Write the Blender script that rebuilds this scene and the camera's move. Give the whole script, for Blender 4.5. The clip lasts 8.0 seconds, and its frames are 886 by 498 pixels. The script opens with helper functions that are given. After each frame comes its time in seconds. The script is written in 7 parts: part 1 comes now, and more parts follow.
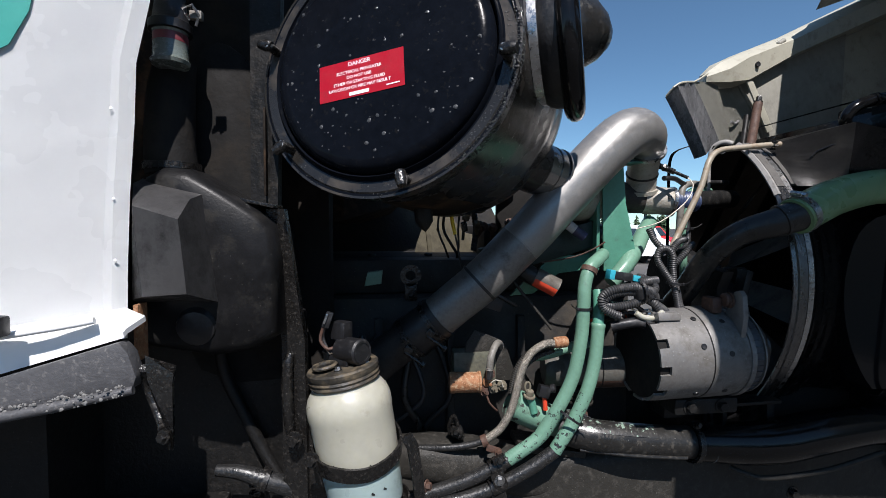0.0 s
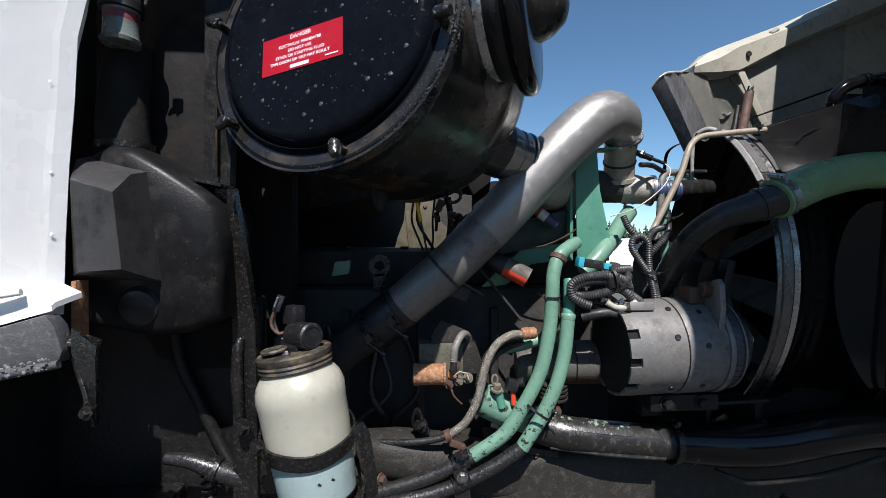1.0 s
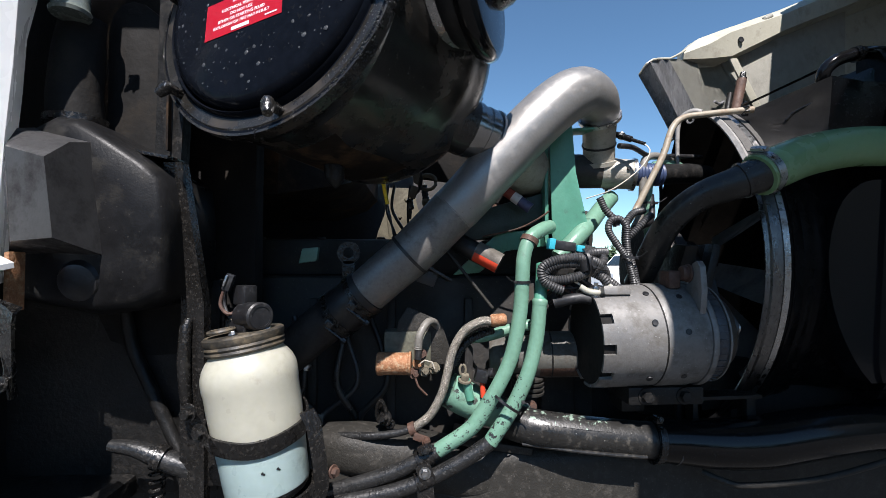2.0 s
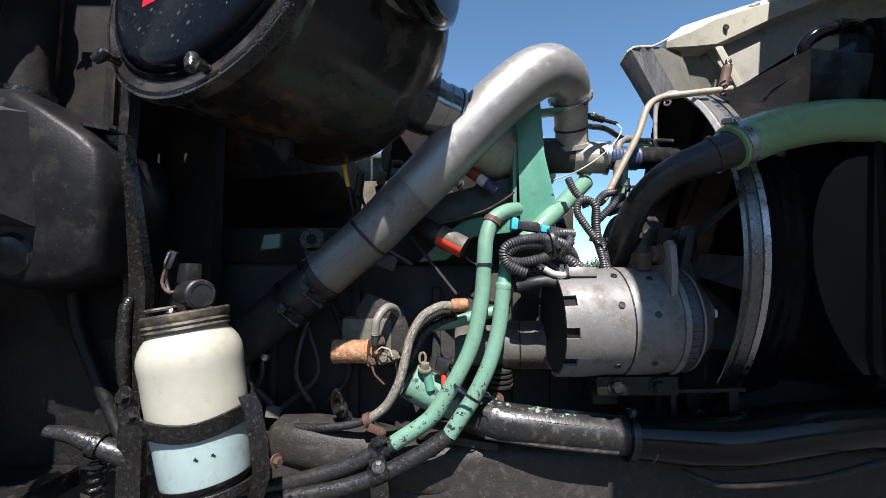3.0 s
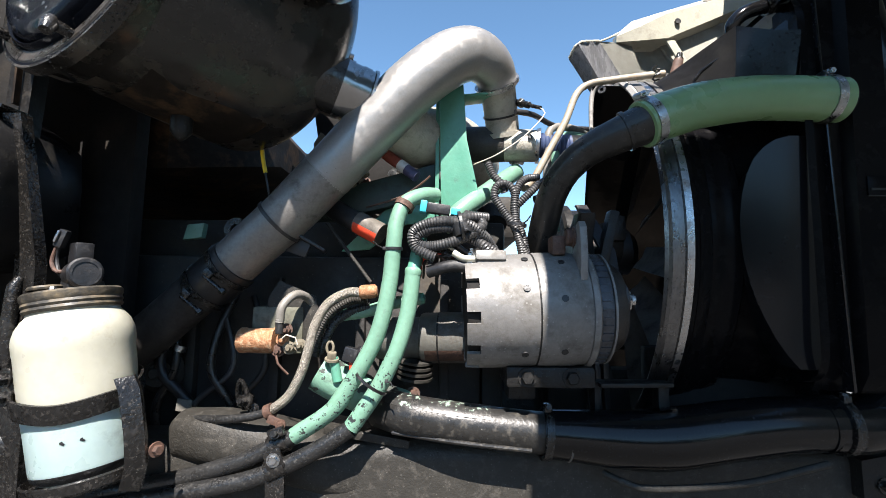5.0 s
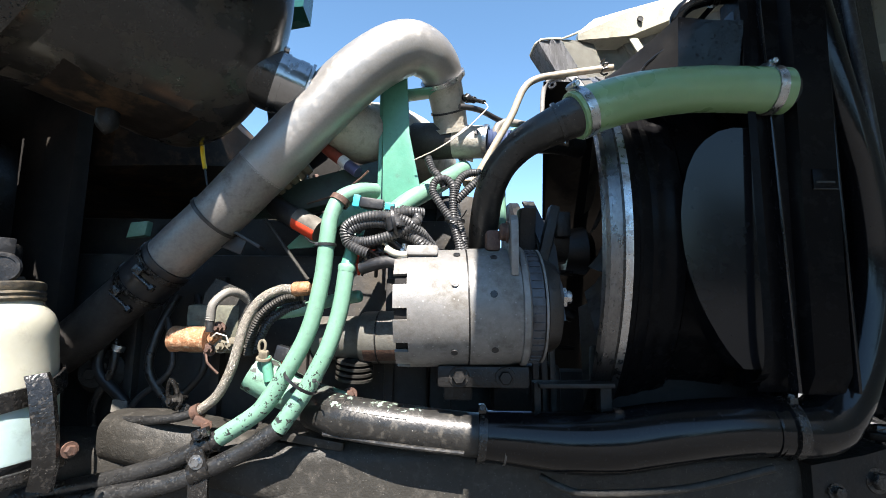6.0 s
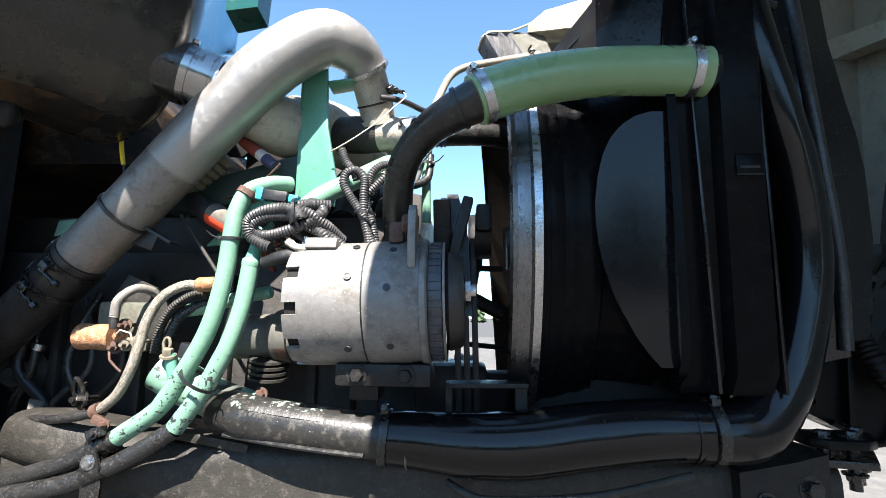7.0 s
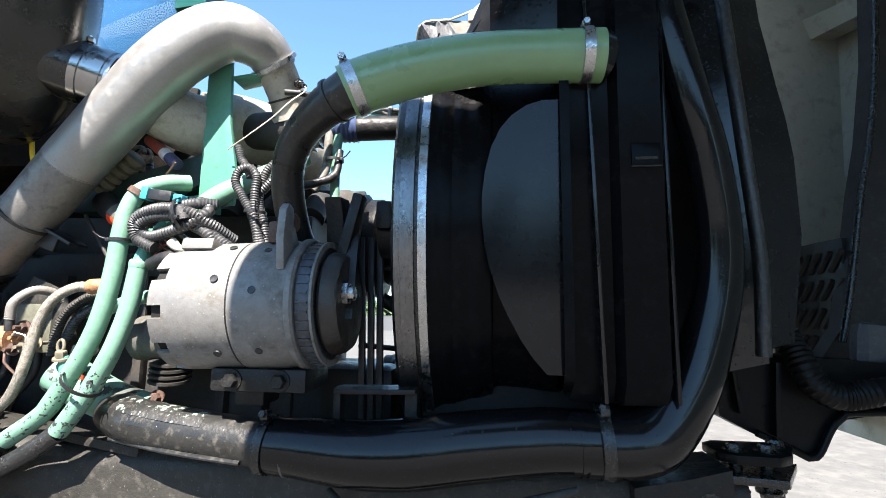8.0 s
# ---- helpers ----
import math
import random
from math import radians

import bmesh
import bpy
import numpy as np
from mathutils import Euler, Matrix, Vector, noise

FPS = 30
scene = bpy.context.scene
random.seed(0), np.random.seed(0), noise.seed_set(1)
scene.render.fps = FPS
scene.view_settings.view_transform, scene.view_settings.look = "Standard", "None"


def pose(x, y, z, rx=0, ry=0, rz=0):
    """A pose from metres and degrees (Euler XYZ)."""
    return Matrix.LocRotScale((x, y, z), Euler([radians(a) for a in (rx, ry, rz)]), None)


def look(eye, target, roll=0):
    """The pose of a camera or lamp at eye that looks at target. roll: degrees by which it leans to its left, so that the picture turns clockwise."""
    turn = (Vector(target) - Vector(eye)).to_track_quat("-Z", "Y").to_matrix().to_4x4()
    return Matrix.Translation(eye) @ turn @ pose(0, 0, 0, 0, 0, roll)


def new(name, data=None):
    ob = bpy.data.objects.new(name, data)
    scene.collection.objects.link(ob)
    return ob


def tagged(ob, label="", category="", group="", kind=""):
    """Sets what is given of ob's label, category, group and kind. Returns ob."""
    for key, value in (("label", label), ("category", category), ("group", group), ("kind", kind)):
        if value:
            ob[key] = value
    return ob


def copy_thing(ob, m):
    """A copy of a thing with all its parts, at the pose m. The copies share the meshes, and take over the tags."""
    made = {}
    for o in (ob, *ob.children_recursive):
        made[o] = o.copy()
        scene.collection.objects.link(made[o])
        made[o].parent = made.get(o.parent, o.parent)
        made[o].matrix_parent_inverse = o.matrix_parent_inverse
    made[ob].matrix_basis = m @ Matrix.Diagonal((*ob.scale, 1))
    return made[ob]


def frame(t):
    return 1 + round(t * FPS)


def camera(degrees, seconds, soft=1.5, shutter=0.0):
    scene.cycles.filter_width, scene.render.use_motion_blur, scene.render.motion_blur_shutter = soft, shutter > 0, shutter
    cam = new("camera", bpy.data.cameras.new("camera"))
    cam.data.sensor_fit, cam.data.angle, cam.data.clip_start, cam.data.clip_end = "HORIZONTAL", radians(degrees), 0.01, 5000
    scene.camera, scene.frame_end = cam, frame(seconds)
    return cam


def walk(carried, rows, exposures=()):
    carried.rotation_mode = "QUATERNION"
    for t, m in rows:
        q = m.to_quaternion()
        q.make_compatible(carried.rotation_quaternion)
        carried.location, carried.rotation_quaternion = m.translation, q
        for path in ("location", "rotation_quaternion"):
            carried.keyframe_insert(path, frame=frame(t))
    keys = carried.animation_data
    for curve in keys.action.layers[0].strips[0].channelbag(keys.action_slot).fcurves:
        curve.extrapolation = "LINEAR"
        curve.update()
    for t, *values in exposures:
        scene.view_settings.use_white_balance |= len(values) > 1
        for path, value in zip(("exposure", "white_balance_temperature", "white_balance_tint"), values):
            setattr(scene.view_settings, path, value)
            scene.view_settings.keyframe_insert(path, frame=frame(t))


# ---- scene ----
cam = camera(87.01, 8.0, 0.75)
# seconds, eye x, y, z, yaw, pitch, roll
ROWS = [
    (0.0, -0.0006, 0.0007, 1.5000, -6.99, -2.50, 0.01),
    (0.5, 0.0577, 0.0019, 1.4701, -5.94, -1.53, 0.03),
    (1.0, 0.1180, 0.0163, 1.4405, -4.80, -0.78, -0.09),
    (1.5, 0.1719, 0.0342, 1.4069, -3.80, 0.17, -0.12),
    (3.0, 0.3262, 0.0943, 1.3009, -1.53, 3.52, -0.26),
    (3.5, 0.3809, 0.1083, 1.2781, -0.79, 4.28, -0.32),
    (4.0, 0.4245, 0.1171, 1.2617, -0.47, 4.90, -0.48),
    (4.5, 0.4714, 0.1240, 1.2467, -0.02, 5.64, -0.58),
    (6.0, 0.6429, 0.1580, 1.2164, 0.73, 7.35, -0.69),
    (6.5, 0.7292, 0.1761, 1.2066, 1.61, 7.85, -0.67),
    (7.0, 0.8290, 0.2008, 1.1974, 2.86, 8.35, -0.62),
    (7.5, 0.9382, 0.2278, 1.2032, 4.49, 8.03, -0.65),
    (8.0, 1.0462, 0.2524, 1.2125, 5.81, 7.68, -0.64),
]
walk(cam, [(t, pose(x, y, z, 90 + pitch, roll, yaw)) for t, x, y, z, yaw, pitch, roll in ROWS],
     [(0.0, 0.55, 6300, 15), (1.0, 0.64, 6300, 15), (1.5, 0.80, 6300, 15), (3.0, 1.22, 6450, 15), (4.5, 1.63, 6600, 14), (6.0, 2.08, 6700, 13), (8.0, 2.52, 6700, 13)])

# ---------------- world, sun, exposure ----------------
SUN = Vector((0.0, -0.575, 0.81)).normalized()
world = bpy.data.worlds.new("world")
scene.world = world
world.use_nodes = True
wn = world.node_tree.nodes
sky = wn.new("ShaderNodeTexSky")
sky.sky_type, sky.sun_disc = "NISHITA", False
sky.sun_elevation, sky.sun_rotation = math.asin(SUN.z), math.atan2(SUN.x, SUN.y)
sky.air_density, sky.dust_density, sky.ozone_density = 0.75, 0.05, 1.4
wn["Background"].inputs["Strength"].default_value = 0.084
tint = wn.new("ShaderNodeMix")
tint.data_type, tint.blend_type = "RGBA", "MULTIPLY"
tint.inputs[0].default_value = 1.0
tint.inputs[7].default_value = (0.80, 1.02, 1.01, 1.0)  # a clear, dry sky
world.node_tree.links.new(sky.outputs[0], tint.inputs[6])
world.node_tree.links.new(tint.outputs[2], wn["Background"].inputs["Color"])
sun = new("sun", bpy.data.lights.new("sun", "SUN"))
sun.data.energy, sun.data.angle, sun.data.color = 5.0, radians(0.53), (1.0, 0.965, 0.91)
sun.matrix_world = look(SUN * 10, (0, 0, 0))


# ---------------- materials ----------------
def hexc(r, g, b):
    return (r, g, b, 1.0)


def material(name, base, rough=0.5, metal=0.0, vary=0.25, scale=25.0, dirt=None, dirt_amount=0.0, dirt_scale=12.0,
             bump=0.15, bump_scale=180.0, coat=0.0, rough_vary=0.15, chips=None, chip_level=0.66, chip_scale=30.0,
             specks=None, speck_scale=70.0, speck_size=0.18, sss=0.0, trans=0.0, alpha=1.0, spec=0.5, streak=(1, 1, 1)):
    """Base colour with broad and fine variation, patches of dirt, chips and specks, uneven gloss and fine relief."""
    m = bpy.data.materials.new(name)
    m.use_nodes = True
    nt = m.node_tree
    n, l = nt.nodes, nt.links
    bs = n["Principled BSDF"]
    tc = n.new("ShaderNodeTexCoord")
    mp = n.new("ShaderNodeMapping")
    mp.inputs["Scale"].default_value = streak
    l.new(tc.outputs["Object"], mp.inputs["Vector"])
    vec = mp.outputs["Vector"]

    def noise_tex(s, detail=4.0, rough_=0.6):
        t = n.new("ShaderNodeTexNoise")
        t.inputs["Scale"].default_value, t.inputs["Detail"].default_value, t.inputs["Roughness"].default_value = s, detail, rough_
        l.new(vec, t.inputs["Vector"])
        return t.outputs["Fac"]

    def ramp(sock, lo, hi):
        r = n.new("ShaderNodeMapRange")
        r.inputs["From Min"].default_value, r.inputs["From Max"].default_value = lo, hi
        l.new(sock, r.inputs["Value"])
        return r.outputs["Result"]

    def mix(fac, a, b):
        x = n.new("ShaderNodeMix")
        x.data_type = "RGBA"
        for sock, v in ((x.inputs[0], fac), (x.inputs[6], a), (x.inputs[7], b)):
            if isinstance(v, (tuple, float, int)):
                sock.default_value = v
            else:
                l.new(v, sock)
        return x.outputs[2]

    c = hexc(*base)
    lo = hexc(*[v * (1 - vary) for v in base])
    hi = hexc(*[min(1, v * (1 + vary)) for v in base])
    col = mix(ramp(noise_tex(scale), 0.3, 0.7), lo, hi)
    col = mix(0.5, col, mix(ramp(noise_tex(scale * 8), 0.3, 0.7), lo, hi))
    rg = ramp(noise_tex(scale * 1.7), 0.25, 0.75)
    rr = n.new("ShaderNodeMapRange")
    rr.inputs["To Min"].default_value, rr.inputs["To Max"].default_value = max(0.02, rough - rough_vary), min(1, rough + rough_vary)
    l.new(rg, rr.inputs["Value"])
    rough_sock = rr.outputs["Result"]
    if chips:
        f = ramp(noise_tex(chip_scale, 6, 0.65), chip_level, chip_level + 0.015)
        col = mix(f, col, hexc(*chips))
    if dirt:
        f0 = ramp(noise_tex(dirt_scale, 8, 0.68), 0.62 - 0.35 * dirt_amount, 0.80 - 0.25 * dirt_amount)
        col = mix(f0, col, hexc(*dirt))
        rm = n.new("ShaderNodeMix")
        l.new(f0, rm.inputs[0])
        l.new(rough_sock, rm.inputs[2])
        rm.inputs[3].default_value = 0.85
        rough_sock = rm.outputs[0]
    if specks:
        v = n.new("ShaderNodeTexVoronoi")
        v.inputs["Scale"].default_value, v.inputs["Randomness"].default_value = speck_scale, 1.0
        l.new(vec, v.inputs["Vector"])
        sc = n.new("ShaderNodeSeparateColor")
        l.new(v.outputs["Color"], sc.inputs[0])
        keep = ramp(sc.outputs[0], 0.55, 0.57)
        spot = ramp(v.outputs["Distance"], speck_size, speck_size * 0.75)
        mu = n.new("ShaderNodeMath")
        mu.operation = "MULTIPLY"
        l.new(keep, mu.inputs[0])
        l.new(spot, mu.inputs[1])
        col = mix(mu.outputs[0], col, hexc(*specks))
    l.new(col, bs.inputs["Base Color"])
    l.new(rough_sock, bs.inputs["Roughness"])
    bs.inputs["Metallic"].default_value = metal
    bs.inputs["Coat Weight"].default_value = coat
    bs.inputs["Specular IOR Level"].default_value = spec
    bs.inputs["Coat Roughness"].default_value = 0.12
    if sss:
        bs.inputs["Subsurface Weight"].default_value = sss
        bs.inputs["Subsurface Radius"].default_value = (0.02, 0.02, 0.015)
        bs.inputs["Subsurface Scale"].default_value = 0.5
    bs.inputs["Transmission Weight"].default_value = trans
    if bump:
        b = n.new("ShaderNodeBump")
        b.inputs["Strength"].default_value, b.inputs["Distance"].default_value = bump, 0.002
        l.new(noise_tex(bump_scale, 3), b.inputs["Height"])
        l.new(b.outputs["Normal"], bs.inputs["Normal"])
    return m


M = dict(
    lid=material("glossy_black_enamel", (0.004, 0.005, 0.0075), 0.13, 0, 0.3, 8, (0.010, 0.010, 0.010), 0.12, 90, 0.15, 60, 0.0, spec=0.04),
    drop=material("dried_water_spot", (0.05, 0.052, 0.055), 0.12, 0, 0.4, 60, (0.008, 0.009, 0.01), 0.5, 300, 0.4, 300),
    chalk=material("chalky_flaking_edge", (0.17, 0.167, 0.16), 0.8, 0, 0.3, 60, (0.05, 0.05, 0.05), 0.45, 200, 0.5, 200),
    can=material("black_enamel", (0.0155, 0.0145, 0.0130), 0.22, 0, 0.35, 10, (0.052, 0.038, 0.025), 0.33, 9, 0.7, 13, 0.0, rough_vary=0.07, spec=0.55, specks=(0.05, 0.047, 0.042), speck_scale=120, speck_size=0.12),
    frontblack=material("oily_black_chassis_paint", (0.0045, 0.0045, 0.0045), 0.34, 0, 0.3, 12, (0.010, 0.0095, 0.009), 0.2, 40, 0.3, 60, spec=0.12),
    crust=material("caked_dirt_on_black", (0.010, 0.010, 0.010), 0.4, 0, 0.4, 30, (0.085, 0.082, 0.076), 0.30, 160, 0.9, 220, 0.2),
    duct=material("worn_black_plastic", (0.0085, 0.0085, 0.009), 0.36, 0, 0.4, 7, (0.021, 0.0195, 0.0165), 0.26, 20, 0.16, 240, spec=0.16, specks=(0.045, 0.043, 0.039), speck_scale=110, speck_size=0.12),
    plastic=material("black_plastic", (0.010, 0.010, 0.011), 0.4, 0, 0.3, 20, (0.04, 0.04, 0.04), 0.2, 60, 0.2, 200),
    rubber=material("black_rubber", (0.012, 0.012, 0.013), 0.45, 0, 0.3, 20, (0.05, 0.048, 0.045), 0.25, 60, 0.3, 160),
    oily=material("oily_black_steel", (0.009, 0.0085, 0.008), 0.24, 0.0, 0.4, 20, (0.045, 0.039, 0.033), 0.24, 150, 0.9, 130, 0.1, spec=0.45, specks=(0.09, 0.085, 0.075), speck_scale=190, speck_size=0.16),
    # near-black, also for filler sheets that stand in for deep shade
    void=material("near_black", (0.010, 0.0095, 0.009), 0.8, 0, 0.4, 6, (0.026, 0.021, 0.016), 0.34, 9, 0.6, 60, spec=0.2),
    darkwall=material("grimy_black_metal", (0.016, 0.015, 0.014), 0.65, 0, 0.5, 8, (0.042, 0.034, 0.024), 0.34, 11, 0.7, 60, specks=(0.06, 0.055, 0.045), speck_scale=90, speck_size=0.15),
    radmatte=material("dusty_black_radiator_paint", (0.0038, 0.0038, 0.0043), 0.24, 0, 0.3, 8, (0.0095, 0.009, 0.0085), 0.2, 40, 0.12, 40, spec=0.055, specks=(0.02, 0.0195, 0.0185), speck_scale=150, speck_size=0.10),
    neck=material("scuffed_green_neck_paint", (0.15, 0.285, 0.208), 0.42, 0, 0.15, 14, (0.06, 0.075, 0.06), 0.3, 30, 0.3, 150, chips=(0.03, 0.03, 0.028), chip_level=0.56, chip_scale=26),
    # dark brown that carries the shade of the shroud's inside
    reardark=material("shade_brown_shroud_fill", (0.014, 0.012, 0.0105), 0.6, 0, 0.3, 8, (0.026, 0.021, 0.017), 0.3, 12, 0.1, 90, spec=0.15),
    cheek=material("smooth_black_moulding", (0.006, 0.006, 0.007), 0.15, 0, 0.3, 5, None, 0, 20, 0.02, 6, rough_vary=0.03, spec=0.24),
    shrouddust=material("dust_on_black_shroud", (0.085, 0.080, 0.074), 0.5, 0, 0.3, 16, (0.04, 0.037, 0.034), 0.35, 30, 0.4, 160),
    dullpipe=material("dull_dusty_alloy_pipe", (0.11, 0.098, 0.082), 0.55, 0.2, 0.25, 9, (0.055, 0.047, 0.038), 0.38, 16, 0.4, 200),
    wornrubber=material("greasy_brown_black_disc", (0.022, 0.018, 0.015), 0.45, 0, 0.3, 20, (0.05, 0.04, 0.03), 0.3, 40, 0.4, 160),
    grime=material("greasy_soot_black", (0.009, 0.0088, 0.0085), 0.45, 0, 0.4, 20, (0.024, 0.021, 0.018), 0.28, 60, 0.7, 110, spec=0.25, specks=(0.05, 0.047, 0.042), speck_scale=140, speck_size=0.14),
    # engine green darkened in its own colour to hold the shade
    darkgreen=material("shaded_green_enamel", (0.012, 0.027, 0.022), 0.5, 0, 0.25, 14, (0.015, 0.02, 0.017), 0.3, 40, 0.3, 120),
    rustred=material("faded_red_tape", (0.20, 0.040, 0.025), 0.6, 0, 0.3, 30, (0.08, 0.03, 0.022), 0.3, 60, 0.2, 200),
    whitetape=material("white_tape", (0.5, 0.5, 0.5), 0.5, 0, 0.1, 30, (0.25, 0.24, 0.22), 0.2, 60, 0.1, 200),
    bluepaint=material("dull_blue_tape", (0.045, 0.045, 0.10), 0.5, 0, 0.2, 30, (0.03, 0.028, 0.04), 0.3, 60, 0.1, 200),
    shadecast=material("shade_dark_cast_alloy", (0.030, 0.027, 0.024), 0.6, 0.1, 0.3, 18, (0.07, 0.060, 0.048), 0.3, 40, 0.5, 200),
    # dark brown tone for the lower charge pipe
    darkpipe=material("dark_brown_steel", (0.030, 0.027, 0.025), 0.5, 0.2, 0.3, 16, (0.014, 0.012, 0.011), 0.35, 24, 0.25, 160),
    startergrey=material("dull_grey_starter_paint", (0.090, 0.088, 0.077), 0.6, 0.1, 0.25, 14, (0.055, 0.040, 0.028), 0.34, 26, 0.3, 140),
    skyglass=material("clear_teal_window_glass", (0.42, 0.66, 0.72), 0.03, 0, 0.05, 1, None, 0, 10, 0.0, rough_vary=0.01, trans=1.0),
    ductworn=material("scuffed_grey_plastic", (0.044, 0.043, 0.043), 0.36, 0, 0.2, 8, (0.009, 0.009, 0.009), 0.52, 17, 0.12, 200, spec=0.3, rough_vary=0.1),
    cornerdust=material("dust_filmed_black_moulding", (0.026, 0.0245, 0.023), 0.42, 0, 0.3, 12, (0.045, 0.042, 0.038), 0.25, 26, 0.10, 120, spec=0.2),
    belly=material("brown_stained_steel", (0.014, 0.011, 0.009), 0.7, 0, 0.5, 6, (0.085, 0.050, 0.026), 0.34, 12, 0.7, 40, spec=0.12),
    silver=material("aluminised_steel", (0.285, 0.277, 0.265), 0.40, 0.60, 0.10, 30, (0.33, 0.318, 0.30), 0.22, 60, 0.09, 300, rough_vary=0.08, specks=(0.18, 0.165, 0.14), speck_scale=60, speck_size=0.05),
    # darker copy of the pipe steel, with the canister's shade in its colour
    shadepipe=material("shade_toned_aluminised_steel", (0.185, 0.176, 0.165), 0.44, 0.5, 0.2, 22, (0.10, 0.092, 0.082), 0.28, 30, 0.12, 300, rough_vary=0.10),
    bare=material("bare_steel", (0.42, 0.42, 0.42), 0.3, 1.0, 0.2, 60, (0.2, 0.17, 0.14), 0.2, 40, 0.2, 260),
    chrome=material("smooth_bright_steel", (0.31, 0.306, 0.30), 0.19, 1.0, 0.1, 10, (0.14, 0.13, 0.12), 0.12, 30, 0.04, 200, rough_vary=0.06),
    cast=material("cast_alloy", (0.35, 0.325, 0.275), 0.6, 0.3, 0.15, 18, (0.20, 0.19, 0.16), 0.3, 40, 0.5, 220),
    alt=material("alternator_aluminium", (0.165, 0.160, 0.152), 0.5, 0.3, 0.18, 14, (0.105, 0.096, 0.083), 0.40, 26, 0.16, 320, rough_vary=0.1, specks=(0.22, 0.215, 0.205), speck_scale=130, speck_size=0.2),
    fancover=material("blue_grey_fan_cover", (0.050, 0.054, 0.062), 0.4, 0.3, 0.3, 20, (0.025, 0.023, 0.022), 0.3, 60, 0.2, 200),
    steelband=material("worn_steel_band", (0.15, 0.15, 0.152), 0.3, 1.0, 0.3, 20, (0.03, 0.028, 0.026), 0.17, 260, 0.3, 240, streak=(1, 1, 0.5)),
    green=material("green_engine_enamel", (0.075, 0.235, 0.165), 0.42, 0, 0.12, 12, (0.05, 0.10, 0.08), 0.15, 40, 0.2, 150, 0.1),
    hose=material("green_hose_paint", (0.125, 0.245, 0.175), 0.40, 0, 0.15, 14, (0.09, 0.16, 0.12), 0.15, 50, 0.15, 200, 0.1,
                  chips=(0.02, 0.03, 0.025), chip_level=0.745, chip_scale=60),
    hoseflake=material("flaking_green_paint_on_rubber", (0.12, 0.235, 0.17), 0.45, 0, 0.2, 14, None, 0, 10, 0.3, 160, 0.0,
                       chips=(0.02, 0.022, 0.022), chip_level=0.56, chip_scale=110),
    hoseblack=material("cracked_black_hose", (0.013, 0.013, 0.013), 0.32, 0, 0.4, 30, (0.060, 0.058, 0.053), 0.26, 260, 0.6, 160, 0.1, specks=(0.075, 0.072, 0.066), speck_scale=260, speck_size=0.14),
    pipeblack=material("chipped_black_pipe_paint", (0.016, 0.0155, 0.0145), 0.32, 0, 0.3, 10, (0.060, 0.054, 0.044), 0.24, 70, 0.3, 140, 0.05, spec=0.35, specks=(0.15, 0.145, 0.13), speck_scale=90, speck_size=0.10),
    pipechip=material("green_paint_through_black", (0.018, 0.0175, 0.0165), 0.34, 0, 0.3, 10, (0.07, 0.064, 0.052), 0.24, 110, 0.25, 140, 0.12,
                      chips=(0.20, 0.27, 0.215), chip_level=0.575, chip_scale=75),
    radblack=material("glossy_black_radiator_paint", (0.005, 0.005, 0.006), 0.16, 0, 0.3, 8, (0.010, 0.009, 0.008), 0.15, 160, 0.15, 40, 0.0, spec=0.4),
    hosegloss=material("wet_black_rubber_hose", (0.004, 0.004, 0.0045), 0.15, 0, 0.3, 9, (0.010, 0.0095, 0.0085), 0.08, 200, 0.10, 30, 0.0, rough_vary=0.05, spec=0.32, specks=(0.03, 0.029, 0.027), speck_scale=170, speck_size=0.09),
    coolhose=material("green_silicone_hose", (0.165, 0.275, 0.135), 0.32, 0, 0.06, 6, (0.16, 0.265, 0.14), 0.15, 10, 0.06, 160, 0.25, sss=0.25),
    white=material("white_cab_paint", (0.88, 0.885, 0.875), 0.28, 0, 0.02, 3, (0.80, 0.80, 0.78), 0.05, 5, 0.04, 60, 0.4, rough_vary=0.05),
    mirror=material("dark_teal_mirror_paint", (0.006, 0.06, 0.05), 0.25, 0, 0.1, 5, None, 0, 5, 0.03, 60, 0.4),
    stripe=material("teal_stripe_paint", (0.05, 0.30, 0.25), 0.3, 0, 0.1, 5, None, 0, 5, 0.03, 60, 0.4),
    greyplastic=material("weathered_grey_plastic", (0.055, 0.055, 0.058), 0.55, 0, 0.2, 12, (0.15, 0.145, 0.14), 0.22, 120, 0.5, 160),
    cream=material("cream_hood_fibreglass", (0.385, 0.37, 0.30), 0.5, 0, 0.08, 5, (0.26, 0.24, 0.19), 0.28, 22, 0.3, 120, specks=(0.12, 0.11, 0.09), speck_scale=40, speck_size=0.06),
    hoodgrey=material("sooty_shaded_hood_fibreglass", (0.26, 0.252, 0.218), 0.45, 0, 0.18, 5, (0.16, 0.15, 0.13), 0.24, 12, 0.3, 120),
    hoodstrip=material("dark_satin_hood_seal", (0.27, 0.268, 0.272), 0.26, 0.3, 0.45, 7, (0.10, 0.095, 0.09), 0.2, 14, 0.08, 120, streak=(6, 6, 0.5)),
    lippale=material("pale_grey_steel_lip", (0.26, 0.25, 0.235), 0.5, 0, 0.2, 12, (0.10, 0.095, 0.09), 0.3, 40, 0.3, 160),
    bladedust=material("dusty_fan_plastic", (0.15, 0.13, 0.105), 0.5, 0, 0.3, 10, (0.03, 0.027, 0.023), 0.3, 20, 0.3, 120),
    # dark tone of the unseen shade panels, keeps their bounce low
    hooddark=material("dark_hood_fibreglass", (0.17, 0.17, 0.15), 0.55, 0, 0.2, 4, (0.10, 0.10, 0.09), 0.4, 9, 0.3, 90),
